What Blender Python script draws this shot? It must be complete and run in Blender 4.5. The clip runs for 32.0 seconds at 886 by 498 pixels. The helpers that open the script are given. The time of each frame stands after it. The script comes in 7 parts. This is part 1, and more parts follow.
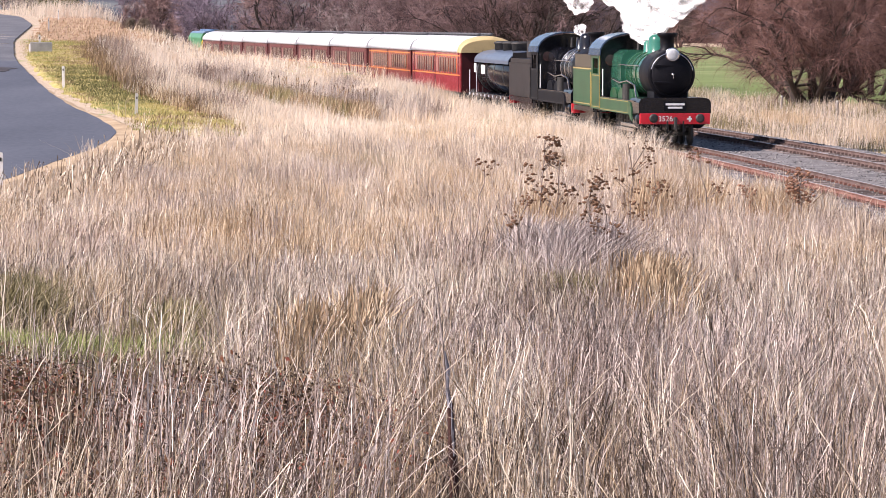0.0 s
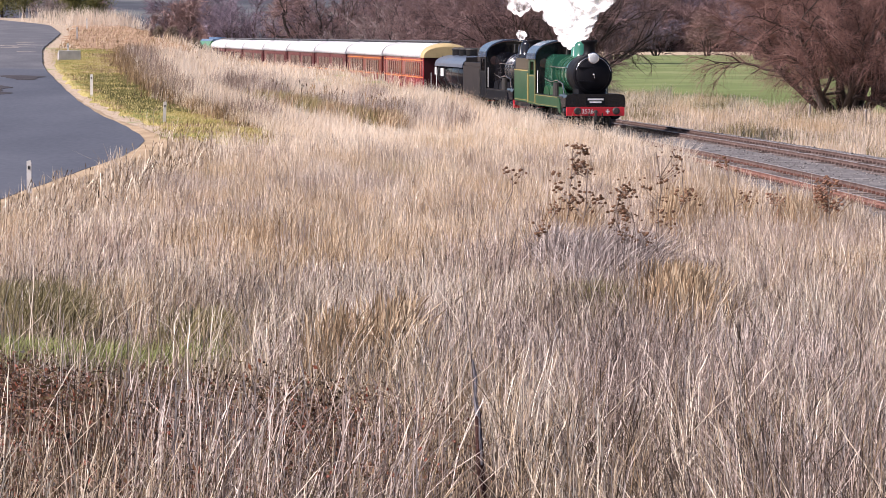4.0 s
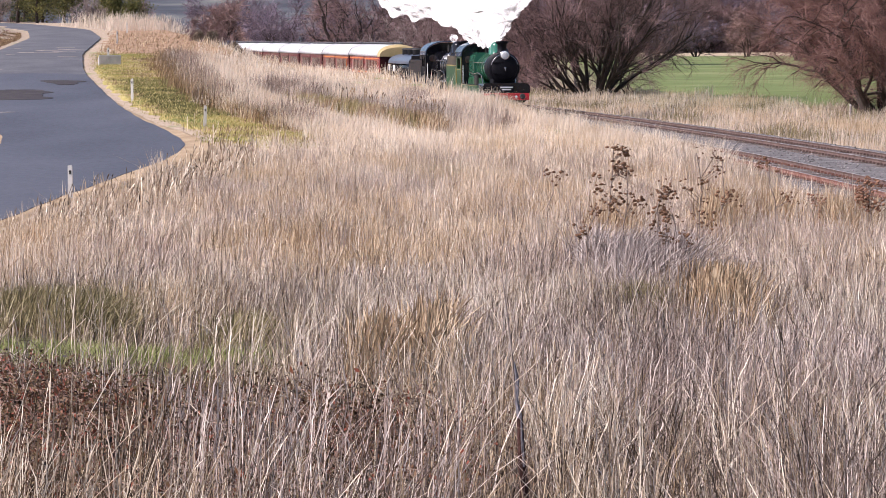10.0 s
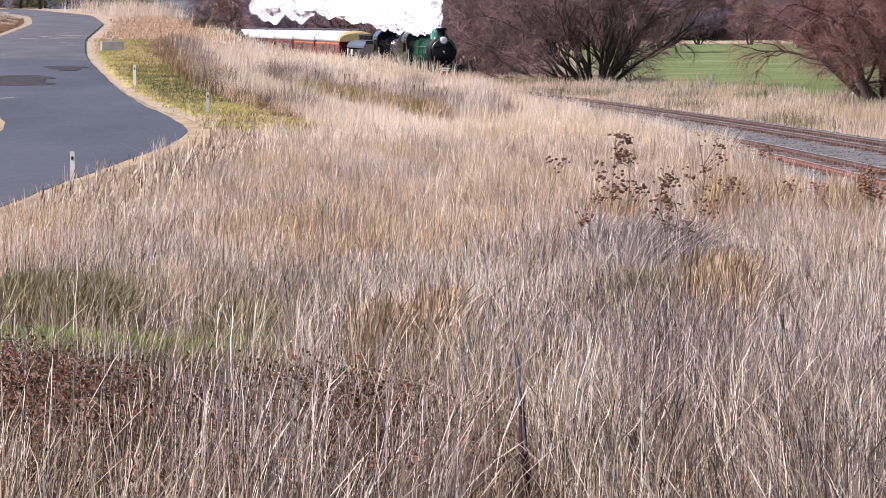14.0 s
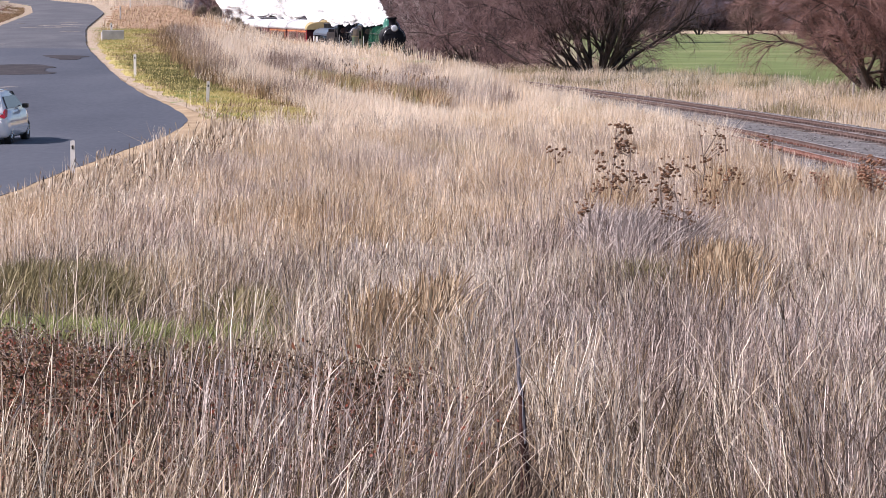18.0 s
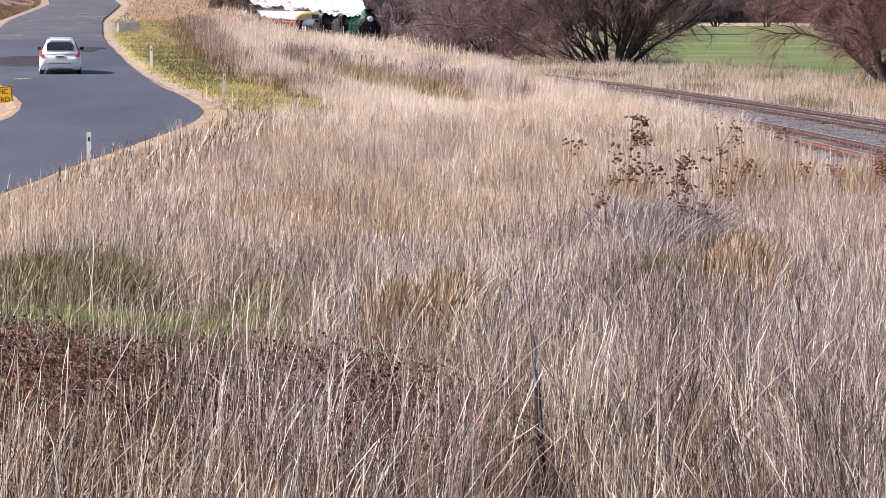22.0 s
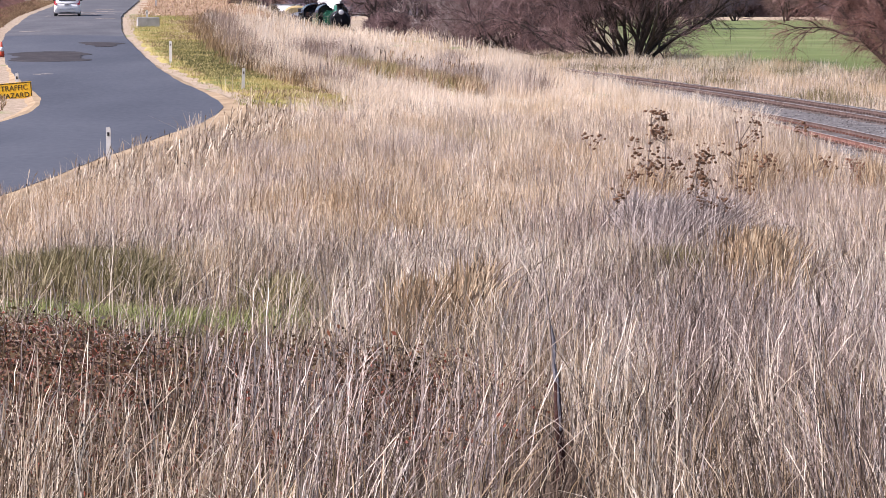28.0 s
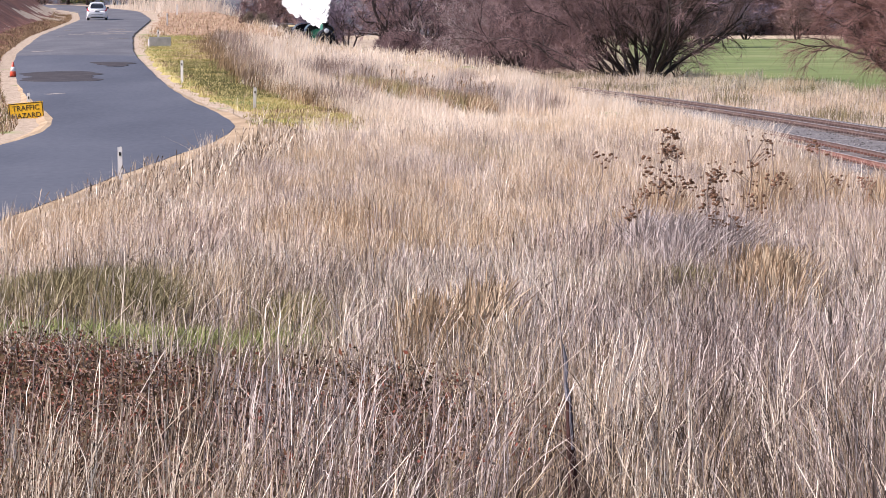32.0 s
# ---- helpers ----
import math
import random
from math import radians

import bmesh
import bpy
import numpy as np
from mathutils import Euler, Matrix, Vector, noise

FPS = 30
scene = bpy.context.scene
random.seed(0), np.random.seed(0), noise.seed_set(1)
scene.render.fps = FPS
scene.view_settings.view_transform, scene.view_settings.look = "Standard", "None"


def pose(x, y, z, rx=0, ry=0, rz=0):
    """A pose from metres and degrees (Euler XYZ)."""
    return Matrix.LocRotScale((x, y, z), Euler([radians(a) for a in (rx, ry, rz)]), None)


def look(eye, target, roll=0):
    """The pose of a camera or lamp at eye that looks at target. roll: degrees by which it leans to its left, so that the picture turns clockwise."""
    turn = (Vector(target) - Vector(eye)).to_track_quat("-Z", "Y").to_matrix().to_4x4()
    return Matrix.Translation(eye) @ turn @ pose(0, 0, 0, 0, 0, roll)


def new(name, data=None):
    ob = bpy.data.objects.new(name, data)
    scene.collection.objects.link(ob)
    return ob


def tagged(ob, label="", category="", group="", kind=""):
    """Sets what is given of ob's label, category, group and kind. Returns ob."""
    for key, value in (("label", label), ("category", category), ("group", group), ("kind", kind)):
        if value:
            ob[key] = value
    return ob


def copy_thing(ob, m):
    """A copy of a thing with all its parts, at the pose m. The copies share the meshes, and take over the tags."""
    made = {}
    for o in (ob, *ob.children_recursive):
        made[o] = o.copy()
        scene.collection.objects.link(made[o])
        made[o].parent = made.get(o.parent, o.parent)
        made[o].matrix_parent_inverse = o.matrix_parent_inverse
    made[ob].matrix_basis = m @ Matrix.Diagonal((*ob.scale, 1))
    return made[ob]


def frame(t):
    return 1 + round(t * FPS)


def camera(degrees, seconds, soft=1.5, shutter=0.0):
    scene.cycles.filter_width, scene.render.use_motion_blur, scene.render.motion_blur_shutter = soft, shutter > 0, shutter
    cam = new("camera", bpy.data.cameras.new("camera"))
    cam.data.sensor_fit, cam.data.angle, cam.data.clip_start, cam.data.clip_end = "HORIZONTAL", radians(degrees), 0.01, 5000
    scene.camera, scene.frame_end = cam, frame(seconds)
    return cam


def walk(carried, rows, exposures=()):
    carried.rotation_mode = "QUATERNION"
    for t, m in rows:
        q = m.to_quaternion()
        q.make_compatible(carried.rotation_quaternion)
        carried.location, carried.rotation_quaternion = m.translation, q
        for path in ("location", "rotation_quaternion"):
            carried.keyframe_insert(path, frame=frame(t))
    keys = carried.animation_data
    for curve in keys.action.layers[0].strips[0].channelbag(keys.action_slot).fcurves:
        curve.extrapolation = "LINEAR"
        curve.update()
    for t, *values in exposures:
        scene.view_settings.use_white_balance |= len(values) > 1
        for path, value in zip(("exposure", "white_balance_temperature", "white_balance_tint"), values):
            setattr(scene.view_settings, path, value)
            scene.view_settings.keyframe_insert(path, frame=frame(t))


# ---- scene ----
cam = camera(15.0, 32.0, soft=0.8)
EYE = (0.0, 0.0, 4.69)
TURNS = [(0, 86.156, -0.100, 0.000), (0.5, 86.131, -0.162, 0.068), (1, 86.092, -0.230, 0.143), (1.5, 86.084, -0.228, 0.201), (2, 86.104, -0.220, 0.264), (2.5, 86.142, -0.150, 0.328), (3, 86.189, -0.150, 0.368), (3.5, 86.244, -0.140, 0.420), (5.5, 86.420, 0.055, 0.644), (6, 86.444, 0.110, 0.699), (6.5, 86.467, 0.140, 0.763), (7, 86.472, 0.190, 0.846), (7.5, 86.461, 0.205, 0.903), (8, 86.461, 0.205, 0.963), (8.5, 86.437, 0.210, 1.024), (9, 86.419, 0.210, 1.068), (9.5, 86.383, 0.240, 1.112), (10, 86.340, 0.245, 1.151), (10.5, 86.290, 0.229, 1.183), (11, 86.250, 0.228, 1.202), (11.5, 86.216, 0.222, 1.211), (12, 86.180, 0.230, 1.215), (12.5, 86.148, 0.230, 1.225), (13, 86.127, 0.190, 1.216), (13.5, 86.122, 0.130, 1.211), (14, 86.119, 0.080, 1.197), (14.5, 86.115, 0.040, 1.187), (16.5, 86.029, -0.020, 1.157), (17, 86.011, -0.010, 1.164), (17.5, 85.973, -0.010, 1.184), (18, 85.944, -0.011, 1.206), (18.5, 85.909, -0.010, 1.244), (19, 85.888, -0.029, 1.285), (19.5, 85.860, -0.060, 1.318), (20, 85.848, -0.074, 1.353), (20.5, 85.832, -0.060, 1.387), (21, 85.815, -0.034, 1.424), (21.5, 85.811, -0.030, 1.455), (22, 85.807, -0.046, 1.482), (22.5, 85.808, -0.052, 1.509), (23, 85.804, -0.079, 1.539), (23.5, 85.798, -0.130, 1.570), (24, 85.802, -0.140, 1.594), (24.5, 85.811, -0.094, 1.613), (25, 85.812, -0.044, 1.628), (25.5, 85.801, 0.000, 1.652), (27.5, 85.727, 0.044, 1.774), (28, 85.718, 0.048, 1.806), (28.5, 85.722, 0.054, 1.841), (29, 85.733, 0.030, 1.869), (29.5, 85.765, 0.026, 1.893), (30, 85.811, 0.045, 1.914), (30.5, 85.860, 0.102, 1.929), (31, 85.921, 0.155, 1.941), (31.5, 85.986, 0.170, 1.960), (32, 86.043, 0.160, 1.996)]
walk(cam, [(t, pose(*EYE, rx, ry, rz)) for t, rx, ry, rz in TURNS], exposures=[(0, 0.68, 6450, 22), (2, 0.60, 6450, 22), (6, 0.36, 6450, 22), (9, 0.37, 6330, 22), (13, 0.40, 6250, 22), (19, 0.36, 6250, 22), (25, 0.44, 6230, 22), (32, 0.53, 6230, 22)])

# ---- light: clear winter day, sun on the side of the road ----
SUN_AZ, SUN_EL = 252.0, 40.0     # degrees, clockwise from straight ahead
world = bpy.data.worlds.new("sky")
world.use_nodes = True
scene.world = world
wn = world.node_tree.nodes
sky = wn.new("ShaderNodeTexSky")
sky.sky_type, sky.sun_disc = "NISHITA", False
sky.sun_elevation, sky.sun_rotation = radians(SUN_EL), radians(SUN_AZ)
world.node_tree.links.new(sky.outputs[0], wn["Background"].inputs[0])
wn["Background"].inputs[1].default_value = 0.085
sun = new("sun", bpy.data.lights.new("sun", "SUN"))
sun.data.energy, sun.data.angle, sun.data.color = 5.0, radians(0.6), (1.0, 0.94, 0.85)
_a, _e = radians(SUN_AZ), radians(SUN_EL)
sun.matrix_world = look((math.sin(_a) * math.cos(_e) * 90, math.cos(_a) * math.cos(_e) * 90, math.sin(_e) * 90), (0, 0, 0))
# ---- materials ----
MATS = {}


def mat(name, stops, rough=0.8, metal=0.0, scale=3.0, fine=40.0, bump=0.15, per="none", translucent=0.0, stretch=(1, 1, 1), spec=0.4, coat=0.0, vary=0.72):
    """A surface whose colour runs over the stops by two scales of noise, or by each piece's own random number."""
    if name in MATS:
        return MATS[name]
    m = bpy.data.materials.new(name)
    m.use_nodes = True
    nt = m.node_tree
    n, ln = nt.nodes, nt.links
    bs = n["Principled BSDF"]
    tc = n.new("ShaderNodeTexCoord")
    mp = n.new("ShaderNodeMapping")
    mp.inputs["Scale"].default_value = stretch
    ln.new(tc.outputs["Object"], mp.inputs[0])
    big = n.new("ShaderNodeTexNoise")
    big.inputs["Scale"].default_value, big.inputs["Detail"].default_value = scale, 4
    sm = n.new("ShaderNodeTexNoise")
    sm.inputs["Scale"].default_value, sm.inputs["Detail"].default_value = fine, 3
    for q in (big, sm):
        ln.new(mp.outputs[0], q.inputs["Vector"])
    mix = n.new("ShaderNodeMix")
    mix.data_type = "FLOAT"
    mix.inputs[0].default_value = 0.4
    ln.new(big.outputs["Fac"], mix.inputs[2])
    ln.new(sm.outputs["Fac"], mix.inputs[3])
    fac = mix.outputs[0]
    if per != "none":
        if per == "island":
            g = n.new("ShaderNodeNewGeometry")
            rnd = g.outputs["Random Per Island"]
        else:
            g = n.new("ShaderNodeObjectInfo")
            rnd = g.outputs["Random"]
        mx2 = n.new("ShaderNodeMix")
        mx2.data_type = "FLOAT"
        mx2.inputs[0].default_value = vary
        wide_range = n.new("ShaderNodeMapRange")
        wide_range.inputs[1].default_value, wide_range.inputs[2].default_value = 0.37, 0.63
        ln.new(fac, wide_range.inputs[0])
        ln.new(wide_range.outputs[0], mx2.inputs[2])
        ln.new(rnd, mx2.inputs[3])
        fac = mx2.outputs[0]
    rp = n.new("ShaderNodeValToRGB")
    el = rp.color_ramp.elements
    k = len(stops)
    for i, c in enumerate(stops):
        pos = 0.3 + 0.4 * i / max(1, k - 1) if per == "none" else 0.2 + 0.6 * i / max(1, k - 1)
        e = el[i] if i < 2 else el.new(pos)
        e.position, e.color = pos, (*c, 1)
    ln.new(fac, rp.inputs[0])
    ln.new(rp.outputs[0], bs.inputs["Base Color"])
    bs.inputs["Roughness"].default_value, bs.inputs["Metallic"].default_value = rough, metal
    bs.inputs["Specular IOR Level"].default_value = spec
    bs.inputs["Coat Weight"].default_value = coat
    if bump:
        b = n.new("ShaderNodeBump")
        b.inputs["Strength"].default_value, b.inputs["Distance"].default_value = bump, 0.02
        ln.new(sm.outputs["Fac"], b.inputs["Height"])
        ln.new(b.outputs[0], bs.inputs["Normal"])
    if translucent:
        tr = n.new("ShaderNodeBsdfTranslucent")
        ln.new(rp.outputs[0], tr.inputs[0])
        ms = n.new("ShaderNodeMixShader")
        ms.inputs[0].default_value = translucent
        ln.new(bs.outputs[0], ms.inputs[1])
        ln.new(tr.outputs[0], ms.inputs[2])
        ln.new(ms.outputs[0], n["Material Output"].inputs[0])
    MATS[name] = m
    return m


def paint(name, c, rough=0.35, dirt=0.6, coat=0.2, spec=0.4):
    """Gloss paint with a little grime."""
    return mat(name, [tuple(v * dirt for v in c), c, tuple(min(1, v * 1.12) for v in c)], rough=rough, scale=1.3, fine=25, bump=0.04, coat=coat, spec=spec)


TUFT = (1, 0.5, 0.12)      # grass tones change from clump to clump, hardly along a stalk
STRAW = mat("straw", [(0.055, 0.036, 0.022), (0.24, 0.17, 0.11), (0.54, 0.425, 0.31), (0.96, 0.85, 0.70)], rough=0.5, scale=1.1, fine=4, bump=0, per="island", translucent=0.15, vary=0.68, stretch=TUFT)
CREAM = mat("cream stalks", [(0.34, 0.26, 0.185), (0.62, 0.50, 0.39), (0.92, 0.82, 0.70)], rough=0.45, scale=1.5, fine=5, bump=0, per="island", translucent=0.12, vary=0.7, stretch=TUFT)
# straw tones grow paler and more even from near to mid to far
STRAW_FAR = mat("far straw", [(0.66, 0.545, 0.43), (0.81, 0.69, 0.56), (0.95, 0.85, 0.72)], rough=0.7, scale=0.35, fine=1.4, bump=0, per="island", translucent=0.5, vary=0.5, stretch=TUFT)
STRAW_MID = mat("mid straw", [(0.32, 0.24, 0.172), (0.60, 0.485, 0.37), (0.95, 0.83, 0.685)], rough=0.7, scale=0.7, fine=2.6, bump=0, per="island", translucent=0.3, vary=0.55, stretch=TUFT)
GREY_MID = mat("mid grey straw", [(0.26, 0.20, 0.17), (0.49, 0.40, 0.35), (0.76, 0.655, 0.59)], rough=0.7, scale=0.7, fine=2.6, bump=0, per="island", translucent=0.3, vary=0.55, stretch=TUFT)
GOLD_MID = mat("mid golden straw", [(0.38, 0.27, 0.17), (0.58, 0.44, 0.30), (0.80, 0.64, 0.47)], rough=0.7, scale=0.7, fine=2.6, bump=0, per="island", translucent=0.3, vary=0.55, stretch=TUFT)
RUST_WEED = mat("rust weeds", [(0.09, 0.055, 0.03), (0.21, 0.135, 0.075), (0.36, 0.25, 0.14)], rough=0.8, scale=0.6, fine=2.0, bump=0, per="island", vary=0.6)
LILAC = mat("grey lilac twigs", [(0.13, 0.10, 0.092), (0.34, 0.28, 0.26), (0.64, 0.555, 0.52)], rough=0.7, scale=2, fine=8, bump=0, per="island", vary=0.7)
BRAMBLE_CANE = mat("bramble canes", [(0.08, 0.04, 0.03), (0.18, 0.10, 0.075), (0.32, 0.22, 0.17)], rough=0.7, scale=2, fine=9, bump=0, per="island")
DOCK = mat("dock seed", [(0.09, 0.04, 0.025), (0.17, 0.08, 0.05), (0.26, 0.14, 0.09)], rough=0.8, scale=3, fine=30, per="island", bump=0)
OLIVE_GOLD = mat("olive gold weeds", [(0.20, 0.16, 0.07), (0.34, 0.275, 0.13), (0.52, 0.43, 0.24)], rough=0.7, scale=0.5, fine=2, bump=0, per="island", translucent=0.2, vary=0.55)
SHRUB_LEAF = mat("brown shrub leaves", [(0.10, 0.075, 0.055), (0.19, 0.145, 0.105), (0.30, 0.24, 0.18)], rough=0.7, scale=0.6, fine=3, bump=0, per="island", translucent=0.1)
REED = mat("reeds", [(0.13, 0.09, 0.07), (0.29, 0.215, 0.175), (0.52, 0.41, 0.345)], rough=0.7, scale=0.5, fine=1.6, bump=0, per="island", translucent=0.25, vary=0.5, stretch=TUFT)
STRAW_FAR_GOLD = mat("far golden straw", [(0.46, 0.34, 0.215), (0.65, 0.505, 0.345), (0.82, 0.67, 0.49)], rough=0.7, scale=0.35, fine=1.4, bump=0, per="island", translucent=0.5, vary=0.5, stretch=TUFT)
TURF = mat("roadside turf", [(0.14, 0.12, 0.04), (0.27, 0.235, 0.065), (0.45, 0.37, 0.14), (0.31, 0.245, 0.12)], rough=0.95, scale=0.45, fine=5, bump=0.6)
DARK_TURF_GRASS = mat("dark green turf blades", [(0.06, 0.06, 0.022), (0.125, 0.12, 0.04), (0.22, 0.195, 0.08)], rough=0.8, scale=0.35, fine=2, bump=0, per="island", translucent=0.15, vary=0.5)
TURF_GRASS = mat("yellow green turf blades", [(0.21, 0.165, 0.058), (0.36, 0.31, 0.10), (0.58, 0.48, 0.22)], rough=0.8, scale=0.35, fine=2, bump=0, per="island", translucent=0.25, vary=0.45)
STRAW_GREY = mat("grey straw", [(0.062, 0.043, 0.034), (0.24, 0.175, 0.145), (0.48, 0.375, 0.33), (0.88, 0.75, 0.68)], rough=0.5, scale=1.1, fine=4, bump=0, per="island", translucent=0.15, vary=0.68, stretch=TUFT)
STRAW_GOLD = mat("golden straw", [(0.20, 0.13, 0.07), (0.46, 0.33, 0.20), (0.76, 0.60, 0.42)], rough=0.6, scale=0.9, fine=3, bump=0, per="island", translucent=0.16, vary=0.6, stretch=TUFT)
STRAW_RUST = mat("rust straw", [(0.19, 0.12, 0.068), (0.40, 0.275, 0.165), (0.62, 0.48, 0.325)], rough=0.6, scale=0.8, fine=3, bump=0, per="island", translucent=0.16, vary=0.6, stretch=TUFT)
GREEN_GRASS = mat("green grass", [(0.12, 0.14, 0.04), (0.21, 0.25, 0.075), (0.36, 0.38, 0.14)], rough=0.7, scale=0.4, fine=3, bump=0, per="island", translucent=0.16, vary=0.5)
OLIVE_GRASS = mat("olive grass", [(0.10, 0.082, 0.032), (0.20, 0.165, 0.075), (0.37, 0.31, 0.17)], rough=0.6, scale=0.4, fine=3, bump=0, per="island", translucent=0.16, vary=0.6)
GAP_THATCH = mat("thatch in gap shade", [(0.03, 0.02, 0.014), (0.08, 0.053, 0.037), (0.17, 0.12, 0.088)], rough=0.8, scale=0.5, fine=3, bump=0, per="island")
BRAMBLE = mat("bramble", [(0.02, 0.011, 0.006), (0.08, 0.04, 0.02), (0.17, 0.125, 0.055), (0.12, 0.045, 0.022), (0.24, 0.17, 0.095), (0.13, 0.085, 0.04), (0.20, 0.075, 0.038), (0.15, 0.11, 0.055), (0.27, 0.07, 0.04)], rough=0.6, scale=1, fine=5, bump=0, per="island", translucent=0.2)
SEED = mat("seed heads", [(0.03, 0.015, 0.009), (0.085, 0.042, 0.024), (0.17, 0.09, 0.05)], rough=0.8, scale=3, fine=30, per="island", bump=0)
DEAD_STEM = mat("dead stem", [(0.10, 0.07, 0.055), (0.22, 0.17, 0.14), (0.34, 0.28, 0.25)], rough=0.8, scale=4, fine=40, per="island", bump=0)
WEATHERED = mat("splintered grey wood", [(0.04, 0.036, 0.04), (0.17, 0.16, 0.18), (0.48, 0.46, 0.50)], rough=0.9, scale=6, fine=45, bump=0.4, stretch=(3, 3, 0.5))
CHAR = mat("weathered stake", [(0.016, 0.007, 0.006), (0.045, 0.016, 0.013), (0.11, 0.05, 0.04)], rough=0.9, scale=5, fine=50, bump=0.4)
SOIL = mat("bare soil", [(0.22, 0.14, 0.09), (0.36, 0.23, 0.14), (0.5, 0.35, 0.23)], rough=0.95, scale=0.6, fine=9, bump=0.5)
RED_SOIL = mat("red bank soil", [(0.09, 0.035, 0.024), (0.20, 0.075, 0.05), (0.33, 0.15, 0.10)], rough=0.95, scale=0.7, fine=8, bump=0.6, stretch=(1, 1, 0.35))
BARK = mat("willow bark", [(0.02, 0.015, 0.014), (0.045, 0.033, 0.03), (0.095, 0.072, 0.065)], rough=0.9, scale=2, fine=25, bump=0.5)
TWIG = mat("willow twigs", [(0.10, 0.052, 0.046), (0.20, 0.105, 0.092), (0.33, 0.19, 0.165)], rough=0.75, scale=0.3, fine=2, bump=0, per="island")
TWIG_GREY = mat("grey twigs", [(0.20, 0.15, 0.14), (0.34, 0.27, 0.26), (0.48, 0.40, 0.38)], rough=0.75, scale=0.3, fine=2, bump=0, per="island")
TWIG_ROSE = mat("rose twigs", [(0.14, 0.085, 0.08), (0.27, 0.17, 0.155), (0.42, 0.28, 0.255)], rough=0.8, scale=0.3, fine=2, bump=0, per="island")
# far twigs carry distance haze in their colour, bluer than plum
TWIG_HAZE = mat("haze-purple twigs", [(0.085, 0.066, 0.088), (0.165, 0.128, 0.168), (0.28, 0.22, 0.275)], rough=0.8, scale=0.3, fine=2, bump=0, per="island")
TWIG_PLUM = mat("plum twigs", [(0.09, 0.055, 0.056), (0.19, 0.117, 0.117), (0.32, 0.205, 0.20)], rough=0.75, scale=0.3, fine=2, bump=0, per="island")
LEAF_DARK = mat("evergreen leaves", [(0.02, 0.03, 0.015), (0.045, 0.06, 0.03), (0.09, 0.105, 0.045)], rough=0.6, scale=0.5, fine=3, bump=0, per="island", translucent=0.15)
LEAF_OLIVE = mat("wattle leaves", [(0.06, 0.06, 0.02), (0.13, 0.13, 0.04), (0.24, 0.22, 0.06)], rough=0.6, scale=0.5, fine=3, bump=0, per="island", translucent=0.15)
ASPHALT_OLD = mat("worn asphalt", [(0.080, 0.080, 0.095), (0.12, 0.12, 0.134), (0.18, 0.176, 0.185)], rough=0.8, scale=0.5, fine=7, bump=0.12, stretch=(1, 0.35, 1))
ASPHALT = mat("asphalt", [(0.060, 0.065, 0.086), (0.088, 0.095, 0.120), (0.120, 0.126, 0.150)], rough=0.75, scale=0.25, fine=6, bump=0.12, stretch=(1, 0.35, 1))
PATCH = mat("asphalt patch", [(0.022, 0.018, 0.020), (0.045, 0.037, 0.040), (0.11, 0.09, 0.09)], rough=0.85, scale=1.2, fine=10, bump=0.2)
PALE_PATCH = mat("pale road spill", [(0.2, 0.17, 0.15), (0.36, 0.31, 0.28), (0.5, 0.44, 0.4)], rough=0.9, scale=2, fine=10, bump=0.1)
VERGE = mat("verge gravel", [(0.28, 0.195, 0.115), (0.42, 0.305, 0.19), (0.56, 0.43, 0.29)], rough=0.95, scale=0.8, fine=14, bump=0.5)
BALLAST = mat("ballast", [(0.07, 0.064, 0.064), (0.16, 0.148, 0.146), (0.28, 0.26, 0.255)], rough=0.9, scale=1, fine=9, bump=0.9)
STONE = mat("ballast stones", [(0.065, 0.06, 0.06), (0.16, 0.148, 0.146), (0.31, 0.29, 0.285)], rough=0.9, scale=1, fine=10, bump=0.3, per="island")
RAIL_SIDE = mat("rusty rail side", [(0.12, 0.055, 0.042), (0.22, 0.105, 0.082), (0.33, 0.19, 0.155)], rough=0.85, scale=1.5, fine=20, bump=0.3)
RAIL_BROWN = mat("brown rail side", [(0.07, 0.04, 0.035), (0.13, 0.085, 0.075), (0.2, 0.14, 0.125)], rough=0.85, scale=1.5, fine=20, bump=0.3)
RAIL_TOP = mat("worn rail top", [(0.40, 0.36, 0.35), (0.58, 0.54, 0.52), (0.7, 0.66, 0.65)], rough=0.4, metal=0.45, scale=1, fine=30, bump=0.02)
SLEEPER = mat("sleepers", [(0.08, 0.06, 0.055), (0.16, 0.125, 0.11), (0.25, 0.2, 0.185)], rough=0.9, scale=2, fine=20, bump=0.4, per="object")
LOCO_GREEN = paint("locomotive green", (0.020, 0.078, 0.036), rough=0.35, coat=0.05, spec=0.2)
BOILER_GREEN = paint("boiler green", (0.022, 0.11, 0.07), rough=0.22, coat=0.5)
DOME_GREEN = paint("dome green", (0.03, 0.16, 0.11), rough=0.18, coat=0.6)
LOCO_LINE = paint("yellow lining", (0.36, 0.28, 0.10), rough=0.45)
LOCO_BLACK = mat("locomotive black", [(0.004, 0.004, 0.006), (0.008, 0.008, 0.012), (0.013, 0.013, 0.018)], rough=0.13, scale=1.3, fine=25, bump=0.05, spec=0.4, coat=0.0)
SMOKE_BLACK = mat("smokebox black", [(0.004, 0.004, 0.006), (0.007, 0.007, 0.010), (0.012, 0.012, 0.016)], rough=0.5, scale=1.3, fine=25, bump=0.03, spec=0.12)
# the sky's blue reflection is mixed into the black roof paint
SKY_BLACK = paint("black roof with sky blue", (0.05, 0.08, 0.14), rough=0.25, coat=0.4)
TENDER_BROWN = paint("brown black tender", (0.034, 0.029, 0.029), rough=0.5, coat=0, spec=0.15)
